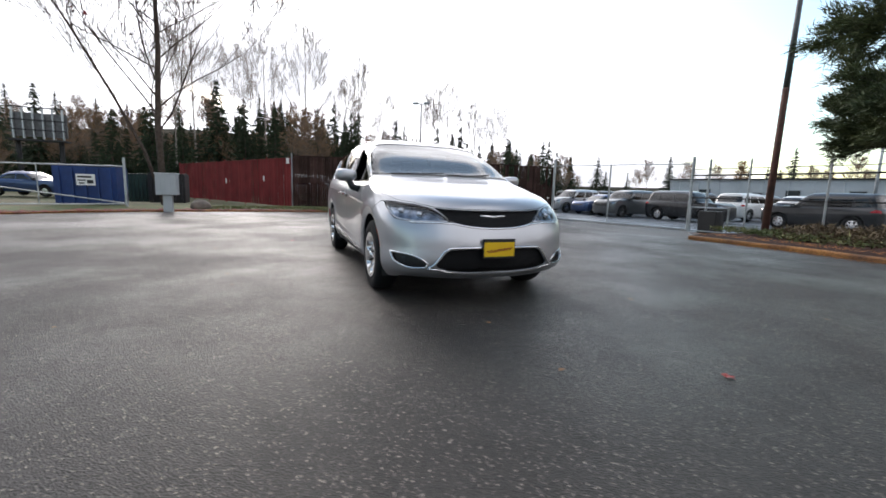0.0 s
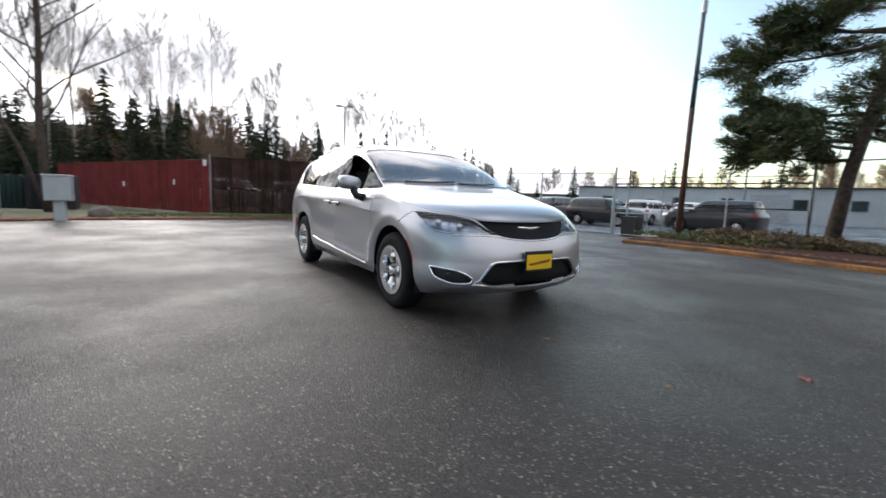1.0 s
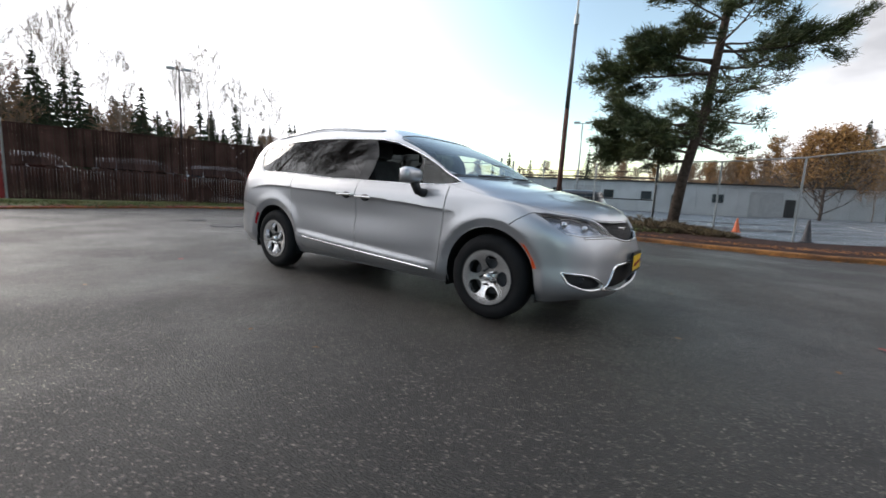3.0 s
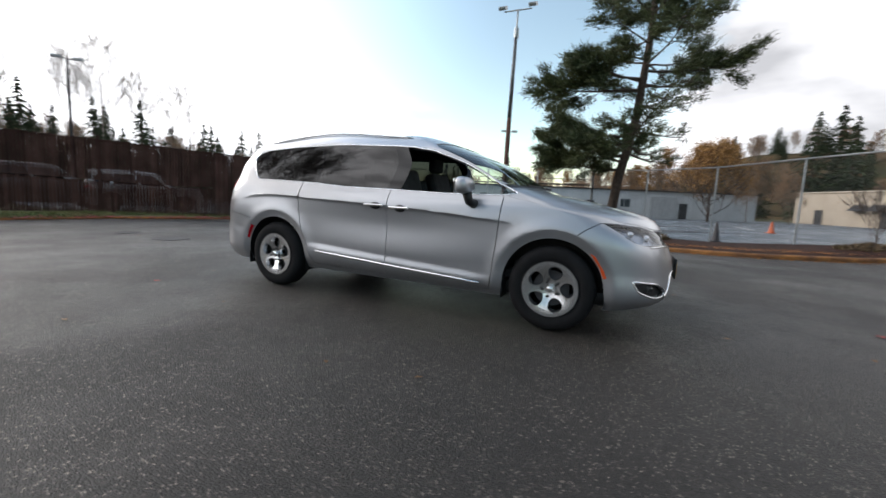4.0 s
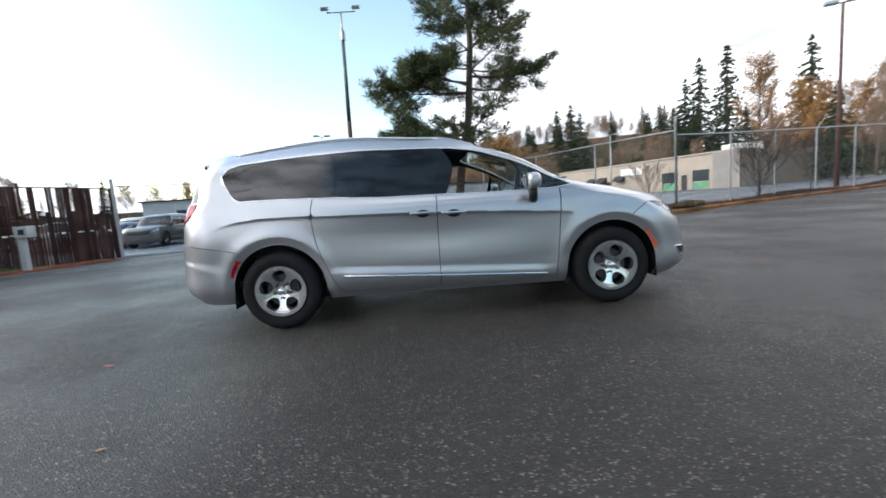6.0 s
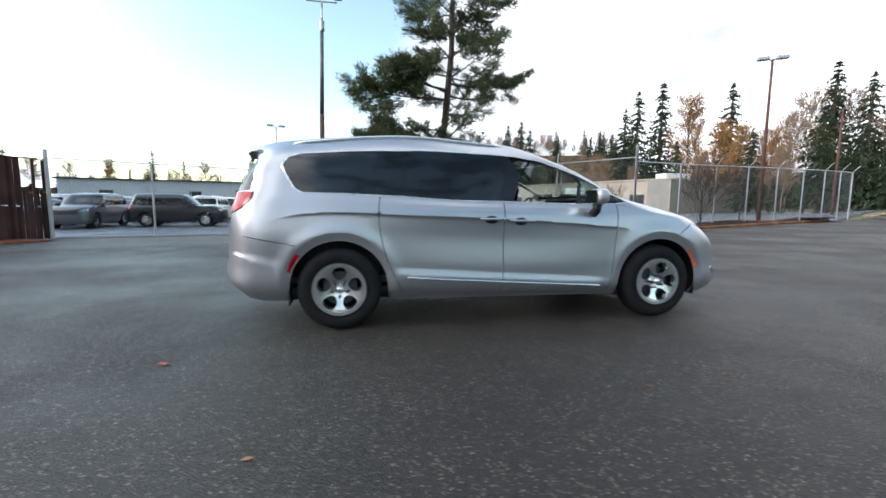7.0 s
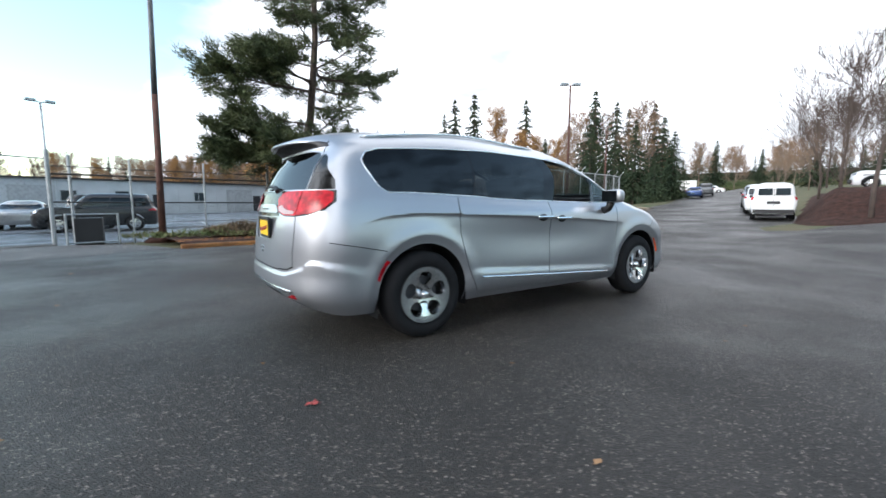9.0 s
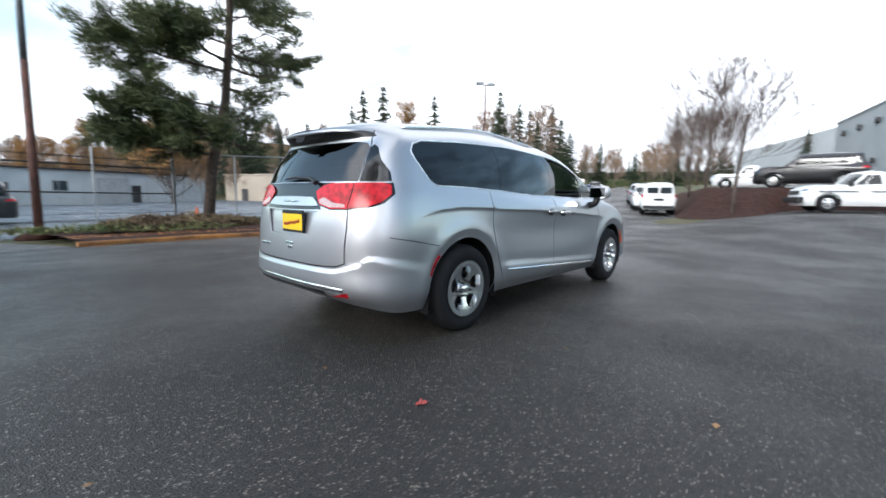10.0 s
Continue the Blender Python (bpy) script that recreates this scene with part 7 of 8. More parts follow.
def simple_vehicle(name, rings, wheel_x, wheel_r, label, category="car", paint="black", panes=((0.27, 0.46), (0.475, 0.66), (0.675, 0.80)), tint=True, tail_high=False, solid_from=None, bar=None):
    sk = Skin(rings)
    v = tagged(new(name), label, category, "parked vehicles")
    reg = []

    def region(nm, poly):
        reg.append((nm, densify(poly, sk, 0.07)))
    for cx in wheel_x:
        r = wheel_r + 0.07
        arc = [sk.find((0, 2), cx + r * math.cos(a), max(0.3, wheel_r + 0.02 + r * math.sin(a)), 0.12, 0.92) for a in np.linspace(0, math.pi, 15)]
        region("hole", arc + [(arc[-1][0], 0.0), (arc[0][0], 0.0)])
    region("windscreen", [(0, 4.08), (0.2, 4.08), (0.225, 4.2), (0.225, 4.9), (0.2, 4.96), (0, 4.96)])
    for a, b in panes:
        region("side_window", [(a, 4.12), (b, 4.12), (b, 4.88), (a + (0.02 if a < 0.3 else 0), 4.88)])
    region("rear_screen", [(1, 4.15), (0.88, 4.15), (0.865, 4.3), (0.87, 4.85), (1, 4.9)])
    region("headlamp", [(0.10, 2.65), (0.20, 2.7), (0.215, 2.95), (0.12, 2.92)])
    region("tail_lamp", [(0.79, 2.75), (0.87, 2.72), (0.875, 3.6 if tail_high else 2.98), (0.815, 3.6 if tail_high else 3.0)])
    region("grille", [(0, 2.3), (0.085, 2.35), (0.085, 2.85), (0, 2.85)])
    pos, tri = cut_skin(sk, reg, 56, 3)
    body = [f for k in ("shell",) for f in tri.get(k, [])]
    part_mesh("body", skin_mesh("body", sk, pos, body, PAINTS[paint]), v)
    for key, m, side in (("windscreen", M_GLASS_TINT if tint else M_GLASS_CLEAR, 0), ("rear_screen", M_GLASS_TINT, 0), ("grille", M_BLACK, 0)):
        if tri.get(key):
            part_mesh(key, skin_mesh(key, sk, pos, tri[key], m, 0.008), v)
    for key, m in (("side_window", M_GLASS_TINT), ("headlamp", M_LAMP_CUP), ("tail_lamp", M_TAIL)):
        for s in (-1, 1):
            if tri.get(key):
                part_mesh(key, skin_mesh(key, sk, pos, tri[key], m, 0.006 if key == "side_window" else 0.0, s), v)
    L = rings[2]["plan"][0] - rings[2]["plan"][4]
    W = rings[2]["plan"][2]
    bm = bmesh.new()
    box(bm, (-L / 2 + 0.3, -W * 0.85, 0.28), (L / 2 - 0.3, W * 0.85, 0.55), 0.05)
    box(bm, (-L * 0.30, -W * 0.75, 0.5), (L * 0.12, W * 0.75, rings[4]["z"][0][1] - 0.15), 0.08)
    part("cabin", bm, M_BLACK, v)
    w = build_simple_wheel(wheel_r)
    w.parent = v
    w.matrix_basis = pose(wheel_x[0], -W + 0.12, wheel_r)
    for x, s in ((wheel_x[1], -1), (wheel_x[0], 1), (wheel_x[1], 1)):
        c = copy_thing(w, Matrix.Translation((x, (W - 0.12) * s, wheel_r)) @ Matrix.Rotation(0 if s < 0 else math.pi, 4, "Z"))
        c.parent = v
    for s in (-1, 1):
        bm = bmesh.new()
        box(bm, (rings[4]["plan"][1] - 0.05, s * (W + 0.02) - 0.08, rings[4]["z"][1][1] - 0.02), (rings[4]["plan"][1] + 0.08, s * (W + 0.02) + 0.08, rings[4]["z"][1][1] + 0.14), 0.03)
        part("wing_mirror", bm, M_BLACK, v)
    if bar:
        bar(v, sk)
    return v


def build_simple_wheel(R):
    w = new("wheel")
    bm = bmesh.new()
    lathe(bm, [(R * 0.62, -0.10), (R * 0.7, -0.115), (R * 0.93, -0.11), (R, -0.07), (R, 0.09), (R * 0.6, 0.11)], 28)
    bmesh.ops.recalc_face_normals(bm, faces=bm.faces)
    part("tyre", bm, M_TYRE, w, smooth_faces=True)
    bm = bmesh.new()
    holes = []
    for k in range(6):
        a0 = 2 * math.pi * k / 6
        holes.append([(R * 0.62 * r * math.cos(a0 + a), R * 0.62 * r * math.sin(a0 + a)) for r, a in ((0.42, 0), (0.55, 0.2), (0.8, 0.27), (0.86, 0), (0.8, -0.27), (0.55, -0.2))])
    disc_with_holes(bm, R * 0.63, holes, -0.085, lambda r: 0.02 * r / R, 0.03)
    part("rim", bm, M_RIM, w)
    bm = bmesh.new()
    lathe(bm, [(R * 0.63, -0.06), (0.0, -0.05)], 20)
    part("hub", bm, M_RIM_DARK, w)
    return w


def recolor(v, paint):
    for c in v.children:
        if c.name.split(".")[0] in ("body", "bed"):
            c.material_slots[0].link = "OBJECT"
            c.material_slots[0].material = PAINTS[paint]


def put(v, x, y, heading, paint=None, label="", first=False, zf=None):
    z = (zf or ground_z)(x, y)
    m = pose(x, y, z, 0, 0, heading)
    if first:
        v.matrix_basis = m
        c = v
    else:
        c = copy_thing(v, m)
    if paint:
        recolor(c, paint)
    if label:
        tagged(c, label)
    return c


suv = simple_vehicle("suv", vehicle_rings(4.75, 1.92, 1.78, 1.03, 1.12, 0.27, 0.40, 0.975, 0.93), (1.42, -1.38), 0.37, "black sport utility vehicle parked in the lot")
sedan = simple_vehicle("sedan", vehicle_rings(4.7, 1.82, 1.46, 0.84, 0.96, 0.27, 0.42, 0.86, 0.72), (1.40, -1.36), 0.33, "dark sedan parked in the lot", panes=((0.27, 0.50), (0.515, 0.76)))
lot = lambda x, y: ground_z(x, y) - 0.02
put(suv, -11.9, 21.1, 8, "black", "black boxy sport utility vehicle behind the gate", first=True, zf=lot)
put(suv, -5.8, 22.3, 184, "black", "black sport utility vehicle beside the rusty pole", zf=lot)
put(sedan, -24.5, 23, -86, "grey", "dark grey sedan parked in the lot", first=True, zf=lot)
words = dict(black="black", white="white", silver="silver", grey="dark grey", blue="dark blue", red="dark red", darkgreen="dark green")
rows = random.Random(21)
for y0, xs, head in ((20.5, (-21.4, -18.6, -15.9), -88), (26.5, (-29, -26.2, -23.4, -20.6, -17.8, -15.0, -12.2, -9.2, -6.4), 92), (33.5, (-36, -33, -30.2, -27.4, -24.6, -21.8, -19, -16, -13), -88)):
    for k, x in enumerate(xs):
        base = suv if (k * 7 + int(y0)) % 3 else sedan
        col = ("white", "black", "silver", "blue", "grey", "white", "silver", "black", "white")[(k + int(y0)) % 9]
        kind = "sport utility vehicle" if base is suv else "sedan"
        put(base, x, y0 + rows.uniform(-0.4, 0.4), head + rows.uniform(-4, 4), col, "%s %s parked in a row in the lot" % (words[col], kind), zf=lot)
# seen past the pipe gate
for x, y, h, col, base in ((-27, -15.5, 70, "blue", sedan), (-31, -13.6, 80, "white", suv), (-35, -16.5, 60, "silver", sedan), (-38, -12.5, 95, "white", suv)):
    put(base, x, y, h, col, "%s car on the yard beyond the pipe gate" % words[col])
# added close behind the brown slatted fence, as pale backing for its slit
for x, y, h, col in ((-20.6, 0.6, 70, "silver"), (-19.8, 4.2, 74, "grey"), (-18.6, 7.4, 70, "silver")):
    put(suv, x, y, h, col, "%s sport utility vehicle behind the slatted fence" % words[col])
# along the road
put(sedan, 55.0, 23.0, 22, "blue", "blue sedan parked by the roadside trees")
put(suv, 62.6, 25.0, 22, "grey", "grey sport utility vehicle parked by the roadside trees")
for x, y, h, col in ((92, 38.5, 110, "red"), (88, 36, 110, "black"), (98, 43, 20, "white"), (84, 33.5, 110, "white")):
    put(sedan, x, y, h, col, "%s car far along the road" % words[col])
# small white van seen from behind, a car before it
cargo = simple_vehicle("cargo_van", vehicle_rings(4.4, 1.80, 1.84, 1.05, 1.15, 0.20, 0.34, 0.99, 0.972), (1.30, -1.30), 0.32, "small white panel van parked beside the road", "van", "white", panes=((0.27, 0.42),), tail_high=True)
cargo["group"] = ""
for c in cargo.children:
    if c.name.startswith("rear_screen"):
        c.data.materials[0] = PAINTS["white"]
for nm, m, lo, hi, lab in (("rear_bumper", M_BLACK, (-2.29, -0.80, 0.34), (-2.16, 0.80, 0.52), "dark plastic bumper"), ("door_seam", M_DARK, (-2.215, -0.008, 0.55), (-2.19, 0.008, 1.62), ""),
                           ("plate", M_DARK, (-2.235, -0.26, 0.80), (-2.205, 0.26, 0.92), "dark plate"), ("rear_pane", M_WINDOW, (-2.200, -0.62, 1.22), (-2.170, -0.06, 1.55), "grey rear door window"),
                           ("rear_pane", M_WINDOW, (-2.200, 0.06, 1.22), (-2.170, 0.62, 1.55), "grey rear door window")):
    bm = bmesh.new()
    box(bm, lo, hi, 0.006)
    part(nm, bm, m, cargo, lab)
put(cargo, 23.6, 4.65, 19, "white", first=True)
put(suv, 29.3, 7.0, 21, "white", "white sport utility vehicle parked before the van")
put(suv, 35.4, 9.4, 21, "silver", "silver sport utility vehicle parked along the road")
# on the terrace
put(suv, 25.6, -2.2, 92, "black", "black sport utility vehicle on the bark terrace", zf=lambda x, y: terrace_z(x, y) - 0.02)


def pickup():
    rings = vehicle_rings(5.0, 1.78, 1.66, 0.98, 1.06, 0.27, 0.38, 0.61, 0.57)
    v = simple_vehicle("pickup_truck", rings, (1.55, -1.45), 0.35, "white compact pickup truck with a dark side stripe", "pickup truck", "white", panes=((0.27, 0.47), (0.49, 0.72)), tint=False)
    v["group"] = ""
    bm = bmesh.new()
    box(bm, (-2.47, -0.86, 0.50), (-0.62, 0.86, 1.08), 0.05)
    part("bed", bm, PAINTS["white"], v)
    bm = bmesh.new()
    box(bm, (-2.40, -0.76, 0.95), (-0.70, 0.76, 1.085))
    part("bed_floor", bm, M_BLACK, v)
    for s in (-1, 1):
        bm = bmesh.new()
        box(bm, (-2.3, s * 0.895 - 0.006, 0.80), (1.9, s * 0.895 + 0.006, 0.86))
        part("side_stripe", bm, mat("stripe_grey", (0.10, 0.11, 0.12), 0.5) if "stripe_grey" not in bpy.data.materials else bpy.data.materials["stripe_grey"], v, "grey stripe")
    bm = bmesh.new()
    box(bm, (2.35, -0.86, 0.36), (2.56, 0.86, 0.60), 0.04)
    part("bumper", bm, M_BLACK, v, "black bumper")
    return v


truck = pickup()
put(truck, 20.2, -4.3, 110, "white", first=True)
put(truck, 32.0, 0.9, 98, "white", "white pickup truck parked on the terrace", zf=lambda x, y: terrace_z(x, y) - 0.02)


def trailer():
    t = tagged(new("box_trailer"), "long white box trailer far up the road", "trailer")
    bm = bmesh.new()
    box(bm, (-5.5, -1.25, 1.2), (5.5, 1.25, 3.9), 0.05)
    part("box", bm, M_WHITE, t)
    for x in (-4, -2.8, 4.2):
        for y in (-1, 1):
            bm = bmesh.new()
            lathe(bm, [(0.0, -0.15), (0.48, -0.15), (0.5, 0), (0.48, 0.15), (0, 0.15)], 16, centre=(x, y, 0.5))
            part("wheel", bm, M_TYRE, t)
    bm = bmesh.new()
    box(bm, (-5.2, -0.6, 0.8), (5.2, 0.6, 1.2))
    part("chassis", bm, M_DARK, t)
    t.matrix_basis = pose(112, 55, ground_z(112, 45) + 0.3, 0, 0, 115)


trailer()

# ---------------------------------------------------------------- trees and brush


def blade(verts, faces, p, d, length, width, rng, droop=0.3):
    """One small jagged spray of needles or leaves: two crossed triangles."""
    d = d.normalized()
    s = d.cross(Vector((rng.uniform(-1, 1), rng.uniform(-1, 1), rng.uniform(-1, 1))))
    if s.length < 1e-3:
        s = Vector((1, 0, 0))
    s.normalize()
    tip = p + d * length + Vector((0, 0, -droop * length))
    k = len(verts)
    verts += [p - s * width * 0.5, p + s * width * 0.5, tip]
    faces.append((k, k + 1, k + 2))


def conifer(name, h, r, seed, label, material=None, levels=40, base=0.10, density=1.0):
    """A fir: a tapered trunk and whorls of drooping, ragged sprays."""
    rng = random.Random(seed)
    tree = tagged(new(name), label, "tree", "background trees")
    bm = bmesh.new()
    tube(bm, [(0, 0, -0.4), (rng.uniform(-.1, .1), rng.uniform(-.1, .1), h * 0.5), (0, 0, h)], [h * 0.018, h * 0.011, 0.02], 6)
    part("trunk", bm, M_FIRBARK, tree)
    verts, faces = [], []
    for i in range(levels):
        u = base + (1 - base) * (i + rng.uniform(-0.3, 0.3)) / levels
        z = h * u
        R = r * (1 - u) ** 0.85 * rng.uniform(0.62, 1.14) + 0.10
        n = max(4, int((5 + 5 * (1 - u)) * density))
        for k in range(n):
            if rng.random() < 0.12:
                continue
            a = 2 * math.pi * (k + rng.random()) / n
            L = R * rng.uniform(0.55, 1.2)
            out = Vector((math.cos(a), math.sin(a), rng.uniform(-0.35, 0.35)))
            m = max(4, int(L / 0.35))
            for j in range(m):
                w = (j + 0.4) / m
                p = Vector((0, 0, z)) + out * L * w + Vector((0, 0, -0.25 * L * w * w))
                for _ in range(3):
                    d = out + Vector((rng.uniform(-1, 1), rng.uniform(-1, 1), rng.uniform(-0.7, 0.3)))
                    blade(verts, faces, p, d, (0.3 + 0.7 * (1 - u)) * 0.045 * h * rng.uniform(0.5, 1.1), 0.020 * h, rng)
    part_mesh("crown", mesh_of("crown", verts, faces, material or M_NEEDLE), tree)
    return tree


def limb(bm, rng, p, d, length, r, depth, tips, spread=0.55, up=0.25, sides=5, keep=0.004):
    """A bending limb that forks."""
    pts, rad = [p], [r]
    q, e = Vector(p), Vector(d).normalized()
    n = 4
    for k in range(n):
        e = (e + Vector((rng.uniform(-1, 1), rng.uniform(-1, 1), rng.uniform(-0.6, 0.9))) * 0.16 + Vector((0, 0, up * 0.12))).normalized()
        q = q + e * length / n
        pts.append(q.copy())
        rad.append(max(r * (1 - 0.55 * (k + 1) / n), keep))
    tube(bm, pts, rad, sides if r > 0.03 else 3, caps=False)
    if depth <= 0:
        tips.append((q.copy(), e.copy()))
        return
    kids = rng.choice((3, 4)) if depth > 1 else rng.choice((3, 4, 5))
    for k in range(kids):
        j = rng.choice((2, 3, 4)) if k else 4
        f = (e + Vector((rng.uniform(-1, 1), rng.uniform(-1, 1), rng.uniform(-0.5, 0.8))) * spread).normalized()
        limb(bm, rng, pts[j], f, length * rng.uniform(0.55, 0.8), max(rad[j] * 0.72, keep), depth - 1, tips, spread, up, sides, keep)


def bare_tree(name, h, seed, label, bark, leaf=None, leaves=0, leaf_size=0.12, first=0.25, n_limbs=14, spread=0.5, up=0.3, r0=None, lean=(0, 0), limb_len=0.26, depth=2, category="tree", limb_up=0.75, group="background trees", thin=1.0, keep=0.018, twigs=0, twig_len=0.5, twig_w=0.013):
    rng = random.Random(seed)
    tree = tagged(new(name), label, category, group)
    r0 = r0 or h * 0.014
    bm = bmesh.new()
    pts = [Vector((lean[0] * u ** 1.3 + (rng.uniform(-.02, .02) * h if 0 < u < 1 else 0) * 0.5, lean[1] * u ** 1.3 + (rng.uniform(-.02, .02) * h if 0 < u < 1 else 0) * 0.5, h * u - (0.4 if u == 0 else 0))) for u in (0, 0.2, 0.4, 0.6, 0.8, 1.0)]
    rad = [r0 * (1 - 0.9 * u) + 0.008 for u in (0, 0.2, 0.4, 0.6, 0.8, 1.0)]
    tube(bm, pts, rad, 8)
    part("trunk", bm, bark, tree, smooth_faces=True)
    bm = bmesh.new()
    tips = []
    for k in range(n_limbs):
        u = first + (0.96 - first) * (k + rng.random() * 0.7) / n_limbs
        i = min(4, int(u * 5))
        p = pts[i].lerp(pts[i + 1], u * 5 - i)
        a = k * 2.4 + rng.uniform(-0.5, 0.5)
        d = Vector((math.cos(a), math.sin(a), limb_up + rng.uniform(-0.2, 0.35)))
        limb(bm, rng, p, d, h * limb_len * (1.15 - 0.75 * u), max(0.012, r0 * 0.42 * (1.1 - u) * thin), depth, tips, spread, up, keep=keep)
    part("crown", bm, bark if bark in (M_PALEBARK, M_HAZE) else M_TWIG, tree)
    if twigs:
        verts, faces = [], []
        for _ in range(twigs):
            p, e = rng.choice(tips)
            c = p - e * rng.uniform(-0.1, 0.6) * twig_len
            blade(verts, faces, c, e + Vector((rng.gauss(0, 0.5), rng.gauss(0, 0.5), rng.gauss(0.3, 0.4))), twig_len * rng.uniform(0.5, 1.3), rng.uniform(0.7, 1.3) * twig_w, rng, droop=0.0)
        part_mesh("outer_crown", mesh_of("outer_crown", verts, faces, bark if bark in (M_PALEBARK, M_HAZE) else M_TWIG), tree)
    if leaves:
        verts, faces = [], []
        for _ in range(leaves):
            p, e = rng.choice(tips)
            c = p + Vector((rng.gauss(0, 1), rng.gauss(0, 1), rng.gauss(0, 1))) * leaf_size * 2.2
            blade(verts, faces, c, Vector((rng.uniform(-1, 1), rng.uniform(-1, 1), rng.uniform(-1, 1))), leaf_size * rng.uniform(0.7, 1.5), leaf_size * rng.uniform(0.7, 1.3), rng)
        part_mesh("foliage", mesh_of("foliage", verts, faces, leaf), tree)
    return tree


def plant(tree, x, y, z=None, scale=1.0, turn=0.0, first=False, label=""):
    z = ground_z(min(140, max(-60, x)), min(90, max(-60, y))) if z is None else z
    m = pose(x, y, z, 0, 0, turn)
    if first:
        tree.scale = (scale,) * 3
        tree.location, tree.rotation_euler = (x, y, z), (0, 0, radians(turn))
        c = tree
    else:
        c = copy_thing(tree, m)
        c.scale = (scale,) * 3
    if label:
        tagged(c, label)
    return c


# ---- the pine by the kerb


def pine(x, y):
    rng = random.Random(31)
    tree = tagged(new("pine_tree"), "tall ragged dark green pine leaning in the verge by the fence", "tree")
    z0 = ground_z(x, y) + 0.1
    H = 15.8
    path = [Vector((x, y, z0 - 0.3)), Vector((x + 0.25, y - 0.12, z0 + 2.2)), Vector((x + 0.72, y - 0.42, z0 + 4.6)), Vector((x + 0.95, y - 0.55, z0 + 7.5)), Vector((x + 1.0, y - 0.55, z0 + 11)), Vector((x + 1.1, y - 0.5, z0 + H))]
    bm = bmesh.new()
    tube(bm, path, [0.21, 0.175, 0.15, 0.12, 0.085, 0.02], 12)
    part("trunk", bm, M_FIRBARK, tree, smooth_faces=True)

    def on_trunk(z):
        for a, b in zip(path, path[1:]):
            if a.z <= z <= b.z:
                return a.lerp(b, (z - a.z) / (b.z - a.z))
        return path[-1]
    bm = bmesh.new()
    verts, faces = [], []

    def tuft(c, d, n, size):
        # a brush of fine needles that points out and up from the end of a twig
        for _ in range(n):
            e = d + Vector((rng.gauss(0, 0.55), rng.gauss(0, 0.55), rng.gauss(0.25, 0.45)))
            p = c + Vector((rng.gauss(0, 0.09), rng.gauss(0, 0.09), rng.gauss(0.0, 0.07))) * size
            blade(verts, faces, p, e, rng.uniform(0.10, 0.22) * size, rng.uniform(0.022, 0.040), rng, droop=0.06)

    def bough(z, az, length, rise, pads, size, thick=0.05, fill=1.0):
        p = on_trunk(z0 + z)
        d = Vector((math.cos(radians(az)), math.sin(radians(az)), rise))
        pts = [p]
        e = d.normalized()
        for k in range(6):
            e = (e + Vector((rng.uniform(-1, 1) * 0.16, rng.uniform(-1, 1) * 0.16, rng.uniform(-0.12, 0.12) + 0.03 * k))).normalized()
            pts.append(pts[-1] + e * length / 6)
        tube(bm, pts, [thick * (1 - 0.14 * k) for k in range(7)], 6, caps=False)
        pads = int(pads * 1.5)
        for k in range(pads):
            u = 0.30 + 0.70 * ((k + rng.random()) / pads) ** 0.8
            j = min(5, int(u * 6))
            c = pts[j].lerp(pts[j + 1], u * 6 - j)
            w = (1 if k % 2 else -1) * rng.uniform(0.25, 1.0)
            out = (Vector((d.x, d.y, 0)).normalized() * rng.uniform(0.2, 0.9) + Vector((-d.y, d.x, 0)).normalized() * w + Vector((0, 0, rng.uniform(-0.45, 0.55)))).normalized()
            L = length * (0.16 + 0.24 * (1 - abs(u - 0.55))) * rng.uniform(0.6, 1.2)
            q = c + out * L
            m = c.lerp(q, 0.55) + Vector((0, 0, -0.03))
            tube(bm, [c, m, q], [0.016, 0.011, 0.006], 4, caps=False)
            for j2 in range(max(2, int(L / 0.13))):
                v = 0.35 + 0.65 * (j2 + rng.random()) / max(2, int(L / 0.13))
                t = c.lerp(m, v / 0.55) if v < 0.55 else m.lerp(q, (v - 0.55) / 0.45)
                tuft(t + Vector((0, 0, 0.03)), out, int(22 * fill), size)
            tuft(q, out, int(34 * fill), size * 1.1)
    reach = [(2.6, 1.5), (3.4, 2.2), (4.6, 2.5), (6.0, 2.8), (7.4, 2.4), (8.6, 2.3), (10.0, 1.9), (12.0, 1.5), (14.0, 0.9), (15.5, 0.4)]
    z, k = 2.75, 0
    while z < H - 0.4:
        # uneven whorls, with open air between them
        for j in range(rng.choice((3, 4, 4, 5))):
            az = (k * 97.0 + j * 360 / 4.3 + rng.uniform(-28, 28)) % 360
            if 4.2 < z < 5.7 and 140 < az < 250:
                continue   # the open gap under the long upper boughs
            L = pchip(reach, z) * rng.uniform(0.55, 1.10)
            u = z / H
            bare = z < 6.0 and (az < 80 or az > 280)
            rise = rng.uniform(-0.10, 0.18) + 0.30 * u - (0.38 if bare else 0.0)
            bough(z + rng.uniform(-0.15, 0.15) + (0.7 if bare else 0.0), az, L, rise, 5 if bare else max(5, int(10 * (1.1 - 0.5 * u))), 0.9 if bare else 1.15, 0.055 * (1.1 - 0.8 * u), 0.55 if bare else 1.0)
        z += rng.uniform(0.52, 0.92)
        k += 1
